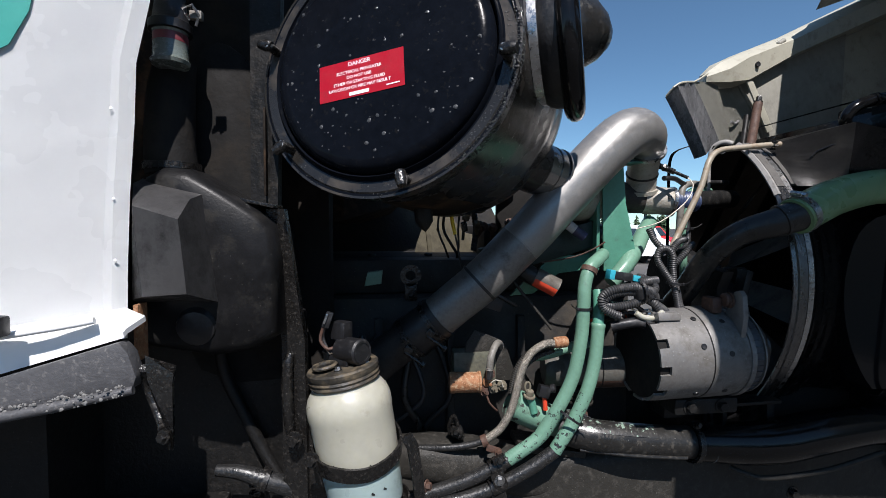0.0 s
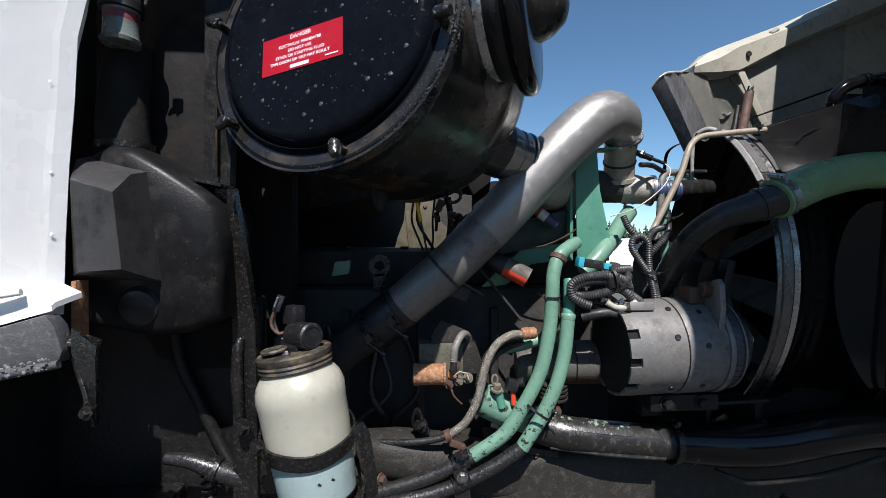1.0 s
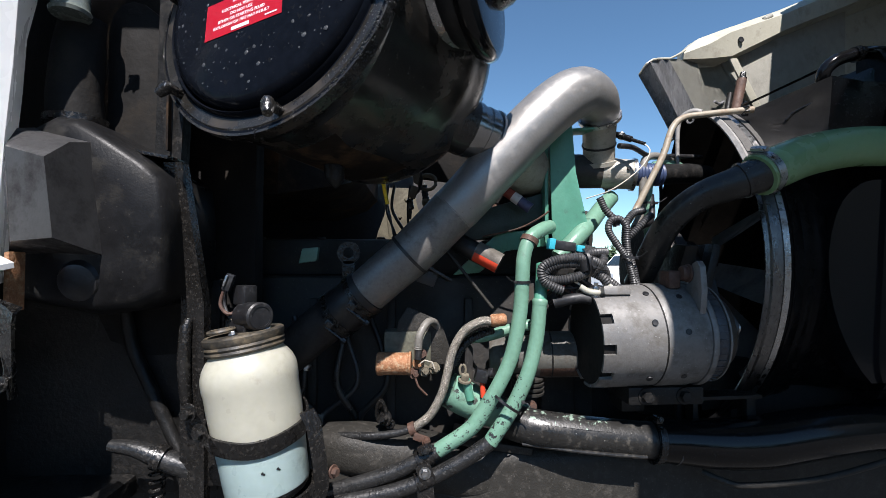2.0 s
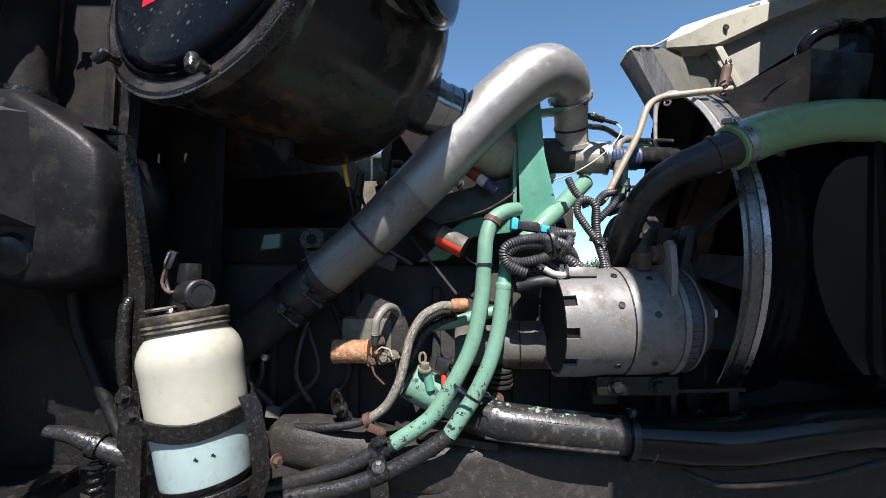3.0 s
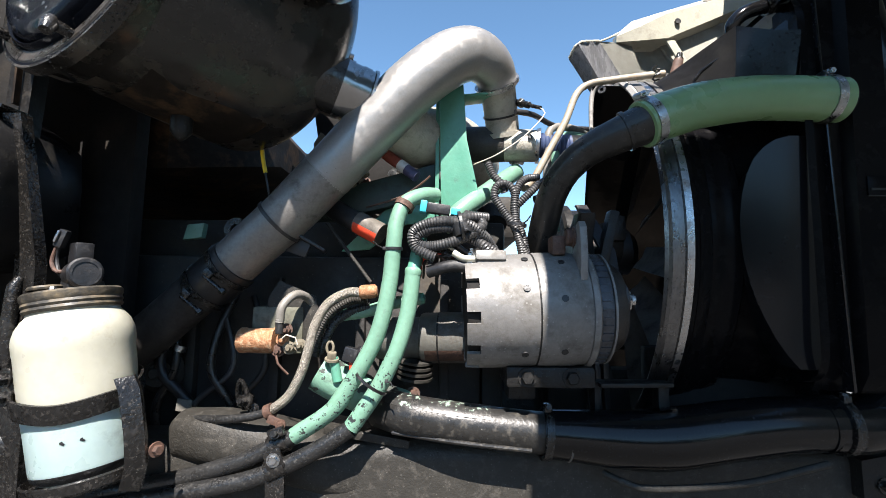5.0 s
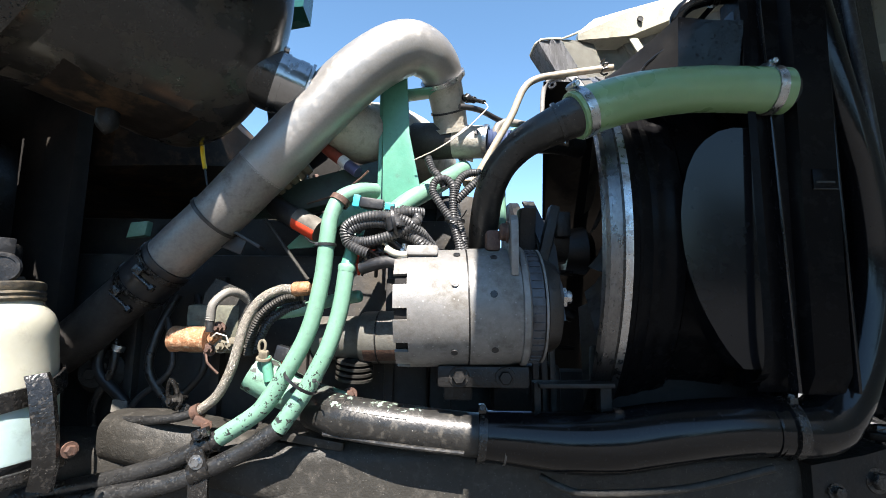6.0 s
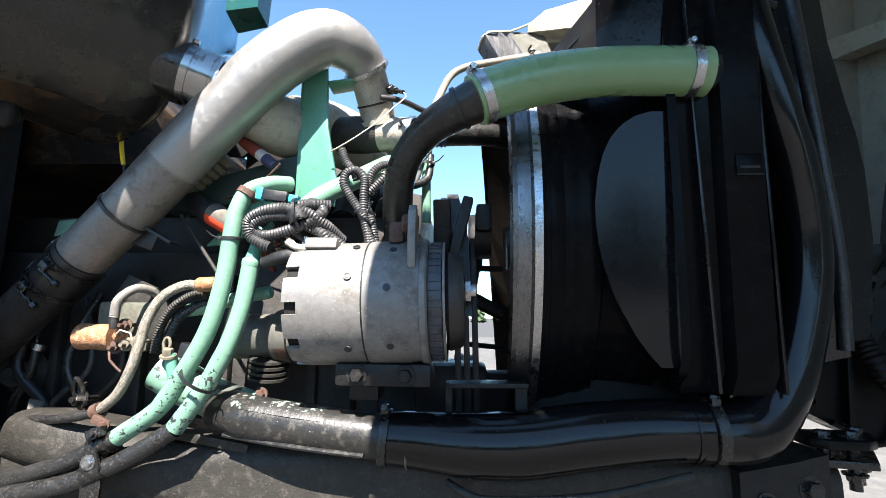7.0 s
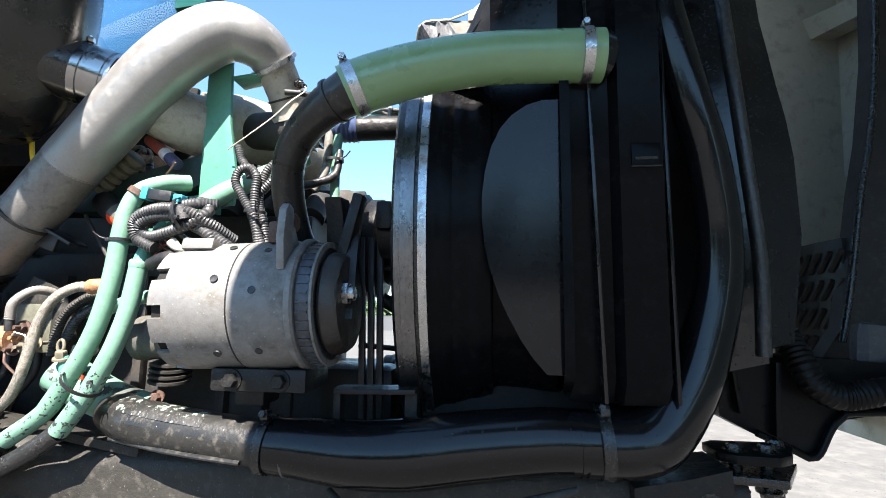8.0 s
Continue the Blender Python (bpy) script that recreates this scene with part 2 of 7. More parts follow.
    rust=material("rusted_steel", (0.26, 0.115, 0.05), 0.75, 0, 0.5, 60, (0.36, 0.27, 0.17), 0.36, 120, 0.8, 200),
    rustdark=material("dark_rust", (0.075, 0.038, 0.025), 0.7, 0, 0.4, 30, (0.035, 0.022, 0.018), 0.4, 40, 0.6, 160),
    braid=material("braided_cable_sleeve", (0.27, 0.245, 0.205), 0.35, 0.5, 0.6, 300, (0.10, 0.085, 0.065), 0.30, 90, 1.0, 900),
    tan=material("tan_line", (0.27, 0.235, 0.18), 0.55, 0.1, 0.15, 20, (0.22, 0.13, 0.07), 0.35, 30, 0.3, 200),
    loom=material("corrugated_loom_plastic", (0.030, 0.030, 0.031), 0.46, 0, 0.2, 40, (0.08, 0.076, 0.072), 0.25, 50, 0.1, 300),
    teal=material("teal_connector_plastic", (0.03, 0.33, 0.42), 0.4, 0, 0.1, 40, None, 0, 10, 0.1, 200),
    red=material("red_sleeve", (0.60, 0.055, 0.02), 0.5, 0, 0.15, 30, None, 0, 10, 0.1, 200),
    decal=material("red_decal", (0.33, 0.005, 0.016), 0.45, 0, 0.06, 20, (0.20, 0.008, 0.016), 0.15, 40, 0.05, 200, 0.0, spec=0.25),
    ink=material("white_ink", (0.85, 0.84, 0.84), 0.45, 0, 0.03, 40, None, 0, 10, 0.0),
    jar=material("cream_poly_jar", (0.375, 0.365, 0.30), 0.36, 0, 0.08, 8, (0.24, 0.215, 0.155), 0.12, 14, 0.08, 90, 0.1, sss=0.35),
    jarfluid=material("jar_with_pale_blue_fluid", (0.30, 0.385, 0.375), 0.34, 0, 0.08, 8, (0.19, 0.24, 0.22), 0.12, 18, 0.08, 90, 0.1, sss=0.35),
    jarcap=material("dirty_black_cap", (0.03, 0.027, 0.022), 0.45, 0, 0.4, 30, (0.13, 0.10, 0.06), 0.45, 40, 0.4, 150),
    yellow=material("yellow_wire_sleeve", (0.75, 0.52, 0.02), 0.45, 0, 0.05, 30, None, 0, 10, 0.0),
    khaki=material("dusty_khaki_paint", (0.085, 0.085, 0.06), 0.55, 0, 0.3, 14, (0.04, 0.036, 0.028), 0.4, 40, 0.4, 140),
    beige=material("dusty_beige_metal", (0.15, 0.132, 0.094), 0.7, 0, 0.25, 12, (0.085, 0.07, 0.048), 0.45, 18, 0.4, 100),
    olive=material("dusty_olive_panel", (0.085, 0.075, 0.048), 0.7, 0, 0.3, 12, (0.035, 0.030, 0.021), 0.4, 22, 0.4, 100),
    bluehose=material("blue_ribbed_hose", (0.035, 0.052, 0.11), 0.4, 0, 0.2, 20, None, 0, 10, 0.1, 200),
    whitesleeve=material("grey_convoluted_sleeve", (0.16, 0.150, 0.132), 0.5, 0, 0.2, 40, (0.07, 0.062, 0.05), 0.35, 60, 0.2, 200),
    rail=material("dusty_frame_rail", (0.026, 0.0245, 0.0215), 0.5, 0, 0.2, 5, (0.058, 0.053, 0.046), 0.3, 60, 0.6, 200, spec=0.2, specks=(0.10, 0.095, 0.085), speck_scale=170, speck_size=0.15),
    concrete=material("dusty_pale_yard_concrete", (0.078, 0.075, 0.069), 0.85, 0, 0.25, 1.2, (0.115, 0.108, 0.096), 0.38, 5, 0.8, 30, specks=(0.035, 0.033, 0.03), speck_scale=30, speck_size=0.16),
    gravel=material("dark_yard_asphalt", (0.048, 0.047, 0.045), 0.9, 0, 0.3, 0.6, (0.038, 0.037, 0.035), 0.35, 1.2, 0.6, 14),
    leaf=material("conifer_needles", (0.035, 0.065, 0.025), 0.7, 0, 0.4, 3, None, 0, 10, 0.3, 30),
    bark=material("grey_bark", (0.10, 0.08, 0.06), 0.85, 0, 0.3, 10, None, 0, 10, 0.5, 40),
    carwhite=material("white_car_paint", (0.78, 0.79, 0.80), 0.3, 0, 0.02, 1, None, 0, 10, 0.0, coat=0.5),
    carred=material("red_car_paint", (0.55, 0.03, 0.03), 0.3, 0, 0.03, 1, None, 0, 10, 0.0, coat=0.5),
    glass=material("dark_window_glass", (0.02, 0.03, 0.035), 0.05, 0, 0.05, 1, None, 0, 10, 0.0, coat=0.8, rough_vary=0.01),
    bowl=material("stained_filter_bowl", (0.12, 0.14, 0.125), 0.22, 0, 0.25, 30, (0.05, 0.05, 0.04), 0.3, 30, 0.1, 160, 0.5),
    bowlred=material("faded_red_band", (0.15, 0.022, 0.03), 0.4, 0, 0.3, 30, (0.07, 0.04, 0.035), 0.3, 30, 0.1, 160),
    wire=material("thin_pale_wire", (0.55, 0.50, 0.42), 0.5, 0.3, 0.1, 30, None, 0, 10, 0.0),
)


# ---------------- mesh helpers ----------------
W = {}


def V(*a):
    return Vector(a)


def thing(name, at, label, category, group="", kind=""):
    ob = new(name)
    ob.empty_display_size = 0.05
    ob.location = at
    W[ob] = Vector(at)
    return tagged(ob, label, category, group, kind)


def part(name, bm, mat, parent=None, label="", smooth=True, sharp=38):
    """Links a bmesh as one mesh object, with its origin at its middle, under a thing or a part."""
    me = bpy.data.meshes.new(name)
    bmesh.ops.recalc_face_normals(bm, faces=bm.faces)
    lo = Vector([min(v.co[i] for v in bm.verts) for i in range(3)])
    hi = Vector([max(v.co[i] for v in bm.verts) for i in range(3)])
    c = (lo + hi) / 2
    bmesh.ops.translate(bm, verts=bm.verts, vec=-c)
    for f in bm.faces:
        f.smooth = smooth
    bm.to_mesh(me)
    bm.free()
    if smooth:
        me.set_sharp_from_angle(angle=radians(sharp))
    me.materials.append(M[mat])
    ob = new(name, me)
    W[ob] = c
    if parent:
        ob.parent = parent
        ob.location = c - W[parent]
    else:
        ob.location = c
    if label:
        ob["label"] = label
    return ob


def cat(*bms):
    out = bmesh.new()
    for b in bms:
        me = bpy.data.meshes.new("tmp")
        b.to_mesh(me)
        out.from_mesh(me)
        bpy.data.meshes.remove(me)
        b.free()
    return out


def frame_of(axis):
    a = Vector(axis).normalized()
    h = V(0, 0, 1) if abs(a.z) < 0.9 else V(1, 0, 0)
    u = a.cross(h).normalized()
    return a, u, a.cross(u)


def catmull(pts, step):
    """Points at about even steps along a smooth curve through pts."""
    p = [Vector(q) for q in pts]
    if len(p) == 2:
        n = max(1, int((p[1] - p[0]).length / step))
        return [p[0].lerp(p[1], i / n) for i in range(n + 1)], [i / n for i in range(n + 1)]
    p = [2 * p[0] - p[1]] + p + [2 * p[-1] - p[-2]]
    out, at = [], []
    for i in range(1, len(p) - 2):
        a, b, c, d = p[i - 1], p[i], p[i + 1], p[i + 2]
        n = max(1, int((c - b).length / step))
        for k in range(n):
            t = k / n
            out.append(0.5 * ((2 * b) + (c - a) * t + (2 * a - 5 * b + 4 * c - d) * t * t + (3 * b - a - 3 * c + d) * t ** 3))
            at.append(i - 1 + t)
    out.append(p[-2])
    at.append(len(p) - 3)
    return out, at


def tube(pts, r, seg=16, step=0.012, rib=0.0, caps=True, wall=0.0):
    """A swept tube. r: one radius, or one for each point; rib: corrugation depth, alternating ring by ring; wall: an open end's thickness."""
    c, at = catmull(pts, step)
    rs = [r if isinstance(r, (int, float)) else float(np.interp(t, range(len(r)), r)) for t in at]
    tang = [(c[min(i + 1, len(c) - 1)] - c[max(i - 1, 0)]).normalized() for i in range(len(c))]
    u = frame_of(tang[0])[1]
    bm = bmesh.new()
    rings = []
    for i, (p, t) in enumerate(zip(c, tang)):
        u = (u - t * u.dot(t)).normalized()
        w = t.cross(u)
        q = rs[i] - (rib if rib and i % 2 else 0.0)
        rings.append([bm.verts.new(p + q * (math.cos(2 * math.pi * k / seg) * u + math.sin(2 * math.pi * k / seg) * w)) for k in range(seg)])
    for a, b in zip(rings, rings[1:]):
        for k in range(seg):
            bm.faces.new((a[k], a[(k + 1) % seg], b[(k + 1) % seg], b[k]))
    if caps:
        bm.faces.new(rings[0][::-1])
        bm.faces.new(rings[-1])
    return bm


def tube_strip(pts, r, side, spread, step=0.01, n=10):
    """A thin strip of a tube's skin, round the direction side, spread degrees to each side."""
    c, _ = catmull(pts, step)
    bm, rows = bmesh.new(), []
    for i, p in enumerate(c):
        t = (c[min(i + 1, len(c) - 1)] - c[max(i - 1, 0)]).normalized()
        u = (Vector(side) - t * t.dot(Vector(side))).normalized()
        w = t.cross(u)
        a = [radians(-spread + 2 * spread * k / n) for k in range(n + 1)]
        rows.append([bm.verts.new(p + r * (math.cos(x) * u + math.sin(x) * w)) for x in a])
    for p, q in zip(rows, rows[1:]):
        for k in range(n):
            bm.faces.new((p[k], p[k + 1], q[k + 1], q[k]))
    return bm


def pressed_sheet(rows, thick):
    """A smooth pressed sheet through rows of points, with its thickness."""
    bm = bmesh.new()
    n = 5 * (len(rows[0]) - 1) + 1
    g = [[bm.verts.new(Vector(r[min(k // 5, len(r) - 2)]).lerp(Vector(r[min(k // 5, len(r) - 2) + 1]), k / 5 - min(k // 5, len(r) - 2))) for k in range(n)] for r in rows]
    for a, b in zip(g, g[1:]):
        for k in range(n - 1):
            bm.faces.new((a[k], a[k + 1], b[k + 1], b[k]))
    bmesh.ops.solidify(bm, geom=bm.faces[:], thickness=thick)
    return bm


def lathe(profile, at, axis, seg=48, closed=True):
    """Turns (distance along the axis, radius) pairs round the axis through at."""
    a, u, w = frame_of(axis)
    bm = bmesh.new()
    rings = []
    for s, r in profile:
        o = Vector(at) + a * s
        if r < 1e-6:
            rings.append([bm.verts.new(o)])
        else:
            rings.append([bm.verts.new(o + r * (math.cos(2 * math.pi * k / seg) * u + math.sin(2 * math.pi * k / seg) * w)) for k in range(seg)])
    for p, q in zip(rings, rings[1:]):
        for k in range(seg):
            f = [p[k % len(p)], p[(k + 1) % len(p)], q[(k + 1) % len(q)], q[k % len(q)]]
            f = list(dict.fromkeys(f))
            if len(f) > 2:
                bm.faces.new(f)
    if closed:
        for ring in (rings[0], rings[-1]):
            if len(ring) > 1:
                bm.faces.new(ring)
    return bm


def ring(at, axis, r0, r1, h, seg=48):
    """A flat-faced ring, h thick along the axis, between the radii r0 and r1."""
    return lathe([(-h / 2, r0), (-h / 2, r1), (h / 2, r1), (h / 2, r0), (-h / 2, r0)], at, axis, seg, False)


def bevelled(bm, width, seg=2):
    if width:
        bmesh.ops.bevel(bm, geom=[e for e in bm.edges if len(e.link_faces) == 2 and e.calc_face_angle(0) > 0.5], offset=width, segments=seg, affect="EDGES", profile=0.6)
    return bm


def box(at, size, turn=(0, 0, 0), bevel=0.004):
    bm = bmesh.new()
    bmesh.ops.create_cube(bm, size=1)
    bmesh.ops.scale(bm, verts=bm.verts, vec=size)
    bevelled(bm, bevel)
    bmesh.ops.transform(bm, verts=bm.verts, matrix=pose(*at, *turn))
    return bm


def plate(pts, thick, bevel=0.002):
    """A flat plate with the given outline, thick along its normal."""
    bm = bmesh.new()
    vs = [bm.verts.new(p) for p in pts]
    f = bm.faces.new(vs)
    f.normal_update()
    nrm = f.normal.copy()
    g = bmesh.ops.extrude_face_region(bm, geom=[f])
    bmesh.ops.translate(bm, verts=[v for v in g["geom"] if isinstance(v, bmesh.types.BMVert)], vec=nrm * thick)
    return bevelled(bm, bevel)


def rod(a, b, r, seg=16, bevel=0.0):
    a, b = Vector(a), Vector(b)
    d = (b - a).length
    e = bevel
    return lathe([(0, 0), (0, r - e), (e, r), (d - e, r), (d, r - e), (d, 0)] if e else [(0, 0), (0, r), (d, r), (d, 0)], a, b - a, seg, False)


def hexbolt(at, axis, r, h, washer=True):
    a, u, w = frame_of(axis)
    bm = lathe([(0, r), (h * 0.8, r), (h, r * 0.86), (h, 0)], at, axis, 6, False)
    return cat(bm, lathe([(-0.001, 0), (-0.001, r * 1.5), (h * 0.18, r * 1.45), (h * 0.2, 0)], at, axis, 18, False)) if washer else bm


def shell(sections, seg_close=True):
    """Skins a list of closed outlines that have the same number of points."""
    bm = bmesh.new()
    rows = [[bm.verts.new(p) for p in s] for s in sections]
    n = len(rows[0])
    for a, b in zip(rows, rows[1:]):
        for k in range(n):
            bm.faces.new((a[k], a[(k + 1) % n], b[(k + 1) % n], b[k]))
    if seg_close:
        bm.faces.new(rows[0][::-1])
        bm.faces.new(rows[-1])
    return bm


def hose_clamp(parent, at, axis, r, width=0.014, screw=(0, 0, 1), mat="bare"):
    """A worm-drive band with its screw housing, as a part of the hose that it holds."""
    a = Vector(axis).normalized()
    band = part("hose_clamp", ring(at, a, r - 0.001, r + 0.0018, width, 40), mat, parent, "bright steel worm-drive hose clamp")
    s = Vector(screw)
    s = (s - a * s.dot(a)).normalized()
    t = a.cross(s)
    p = Vector(at) + s * (r + 0.006)
    part("clamp_screw", cat(rod(p - t * 0.014, p + t * 0.012, 0.006, 12, 0.001), hexbolt(p + t * 0.012, t, 0.0055, 0.006, False)), mat, band)
    return band


def tie(parent, at, axis, r, tail=None):
    """A cable tie drawn round a bundle, with its head and a cut tail."""
    a = Vector(axis).normalized()
    b = ring(at, a, r - 0.0005, r + 0.0014, 0.005, 28)
    s = frame_of(a)[1] if tail is None else Vector(tail).normalized()
    p = Vector(at) + s * (r + 0.002)
    b = cat(b, box(p, (0.006, 0.006, 0.006), bevel=0.001), tube([p, p + s * 0.012 + a * 0.004, p + s * 0.022 + a * 0.012], 0.0012, 6))
    return part("cable_tie", b, "plastic", parent, "black nylon cable tie")


def words(text, size, m, mat, parent, name="lettering", spacing=1.0):
    cu = bpy.data.curves.new(name, "FONT")
    cu.body, cu.size, cu.align_x, cu.align_y, cu.extrude = text, size, "CENTER", "CENTER", 0.0002
    cu.space_character = spacing
    tmp = bpy.data.objects.new("tmp", cu)
    me = bpy.data.meshes.new_from_object(tmp)
    bpy.data.objects.remove(tmp)
    bpy.data.curves.remove(cu)
    me.transform(m)
    bm = bmesh.new()
    bm.from_mesh(me)
    bpy.data.meshes.remove(me)
    return part(name, bm, mat, parent, smooth=False)


def domes(spots):
    """Small uneven domes (place, normal, radius, height), joined."""
    bm = bmesh.new()
    for p, nrm, r, h, rn in spots:
        a, u, w = frame_of(nrm)
        base = [bm.verts.new(p + (math.cos(k * 1.0472) * u + math.sin(k * 1.0472) * w) * r * rn.uniform(0.7, 1.25)) for k in range(6)]
        mid = [bm.verts.new(p + a * h * 0.75 + (math.cos(k * 1.0472 + 0.3) * u + math.sin(k * 1.0472 + 0.3) * w) * r * 0.6) for k in range(6)]
        top = bm.verts.new(p + a * h)
        for k in range(6):
            k2 = (k + 1) % 6
            bm.faces.new((base[k], base[k2], mid[k2], mid[k]))
            bm.faces.new((mid[k], mid[k2], top))
    return bm


# ---------------- ground and distance ----------------
def sheet(half, z, cells, height=0.0):
    bm = bmesh.new()
    bmesh.ops.create_grid(bm, x_segments=cells, y_segments=cells, size=half)
    for v in bm.verts:
        v.co.z = z + height * noise.noise(v.co * 0.05)
    return bm


ground = tagged(part("ground", sheet(1500, 0, 24), "gravel"), "dark worn asphalt yard", "ground", kind="structure")
slab_bm = box((2.0, 16.0, -0.01), (60, 27.2, 0.05), bevel=0.01)
slab = tagged(part("pavement", slab_bm, "concrete"), "pale sunlit concrete apron on the far side of the truck", "pavement", kind="structure")


def conifer(at, h, seed):
    rnd = random.Random(seed)
    t = thing("conifer_tree", at, "dark green conifer at the far edge of the yard", "tree", "far treeline")
    part("trunk", lathe([(0, h * 0.025), (h * 0.5, h * 0.015), (h, 0.02)], at, (0, 0, 1), 7), "bark", t)
    bm = bmesh.new()
    layers = 16
    for i in range(layers):
        z = h * (0.12 + 0.88 * i / layers)
        rad = h * 0.30 * (1 - (i / layers) ** 1.6) + 0.12
        for k in range(9):
            a = rnd.random() * 6.283
            rr = rad * rnd.uniform(0.6, 1.15)
            c, s = math.cos(a), math.sin(a)
            o = Vector(at) + V(0, 0, z)
            tip = o + V(c * rr, s * rr, -rr * rnd.uniform(0.15, 0.5))
            wdt = rr * 0.32
            q = [o + V(0, 0, h * 0.03), o.lerp(tip, 0.55) + V(-s * wdt, c * wdt, 0), tip, o.lerp(tip, 0.55) + V(s * wdt, -c * wdt, 0)]
            top = bm.verts.new(o.lerp(tip, 0.5) + V(0, 0, wdt * 0.6))
            vs = [bm.verts.new(p) for p in q]
            for j in range(4):
                bm.faces.new((vs[j], vs[(j + 1) % 4], top))
    part("crown", bm, "leaf", t, smooth=False)
    return t


rt = random.Random(4)
first_trees = [conifer((0, 0, 0), 5.6 + 0.8 * k, k) for k in range(3)]
spots = [(x + rt.uniform(-2, 2), 120 + rt.uniform(-10, 16)) for x in np.arange(-70, 110, 1.9)] + [(x + rt.uniform(-1.5, 1.5), -66 + rt.uniform(-4, 5)) for x in np.arange(-128, 136, 3.4)]
for i, (x, y) in enumerate(spots):
    m = pose(x, y, 0, 0, 0, rt.uniform(0, 360)) @ Matrix.Scale(2.4 if y < 0 else 1.0, 4)  # added unseen row behind the camera, taller and nearer, darkens low reflections
    if i < 3:
        first_trees[i].matrix_basis = m
    else:
        copy_thing(first_trees[i % 3], m)


def parked_van(at, turn, paint, label):
    """A parked box van or car: body with bevelled roof, glazing, wheels with tyre and rim."""
    t = thing("parked_car", (0, 0, 0), label, "car", "parked vehicles")
    prof = [(-2.2, 0.35), (-2.2, 0.85), (-1.9, 1.0), (-1.2, 1.08), (-0.6, 1.62), (1.5, 1.66), (2.1, 1.1), (2.2, 0.9), (2.2, 0.35)]
    bm = bmesh.new()
    for s in (-0.85, 0.85):
        bm.faces.new([bm.verts.new((x, s * (0.86 if z > 1.2 else 1.0), z)) for x, z in prof])
    bm.verts.ensure_lookup_table()
    n = len(prof)
    for k in range(n):
        bm.faces.new((bm.verts[k], bm.verts[(k + 1) % n], bm.verts[n + (k + 1) % n], bm.verts[n + k]))
    part("body", bevelled(bm, 0.05), paint, t)
    for s in (-1, 1):
        part("side_window", box((0.45, s * 0.80, 1.33), (1.9, 0.06, 0.36), (s * 12, 0, 0), 0.03), "glass", t)
    part("windscreen", box((-0.93, 0, 1.34), (0.06, 1.3, 0.6), (0, 48, 0), 0.02), "glass", t)
    for x in (-1.35, 1.35):
        for s in (-1, 1):
            w = part("wheel", lathe([(-0.1, 0.18), (-0.1, 0.30), (-0.07, 0.33), (0.07, 0.33), (0.1, 0.30), (0.1, 0.18)], (x, s * 0.8, 0.33), (0, 1, 0), 24), "rubber", t)
            part("rim", lathe([(-0.09, 0), (-0.09, 0.18), (0.09, 0.18), (0.09, 0)], (x, s * 0.8, 0.33), (0, 1, 0), 20, False), "bare", w)
    t.matrix_basis = pose(*at, 0, 0, turn)
    return t


parked_van((9.6, 19.5, 0), 20, "carwhite", "white parked car in the yard behind the truck")
parked_van((13.2, 23.0, 0), 100, "carred", "red parked car in the yard behind the truck")
parked_van((11.4, 20.5, 0), 80, "carwhite", "white parked car with its nose to the truck")
parked_van((6.8, 24.0, 0), 10, "carwhite", "white parked car far off in the yard")


# ---------------- frame rail, block and dark inner walls ----------------
def channel(path, h, w, t):
    """A C-section rail, its web at the near side, along two points."""
    a, b = Vector(path[0]), Vector(path[1])
    k = 0.035
    prof = [(0, 0), (w, 0), (w, t), (t, t), (t, h - k), (k, h - t), (w, h - t), (w, h)] + [(k - k * math.sin(a), h - k + k * math.cos(a)) for a in [radians(15 * j) for j in range(7)]]
    s = [[p + V(0, y, z) for y, z in prof] for p in (a, b)]
    return shell(s)


rail = thing("frame_rail", (0.3, 1.05, 0.7), "dusty dark steel chassis frame rail under the engine", "frame rail")
part("side_web", channel([(-1.6, 1.01, 0.70), (1.42, 1.01, 0.70)], 0.28, 0.09, 0.009), "rail", rail)
for i in range(9):
    part("bolt", hexbolt((-0.9 + 0.27 * i, 1.01, 0.78 + 0.07 * (i % 2)), (0, -1, 0), 0.011, 0.011), "oily", rail)
cross = thing("engine_mount", (0.15, 1.0, 0.95), "dusty grey cast engine mount arm on the frame rail", "mount")


def mount_section(x, y, z, ry, rz):
    return [V(x, y + ry * math.copysign(abs(math.cos(a)) ** 0.75, math.cos(a)), z + rz * math.copysign(abs(math.sin(a)) ** 0.75, math.sin(a))) for a in [2 * math.pi * k / 28 for k in range(28)]]


part("arm", shell([mount_section(0.015, 1.05, 0.985, 0.03, 0.025), mount_section(0.03, 1.05, 0.982, 0.05, 0.042), mount_section(0.10, 1.05, 0.975, 0.058, 0.050), mount_section(0.20, 1.055, 0.955, 0.062, 0.055),
                   mount_section(0.30, 1.06, 0.93, 0.064, 0.055), mount_section(0.42, 1.08, 0.90, 0.06, 0.05)]), "rail", cross, sharp=60)
part("foot", box((0.38, 1.06, 0.985), (0.16, 0.09, 0.016), (0, 9, 0), 0.004), "rail", cross)
part("bolt", hexbolt((0.24, 0.992, 0.955), (0, -1, 0.3), 0.010, 0.010), "oily", cross)

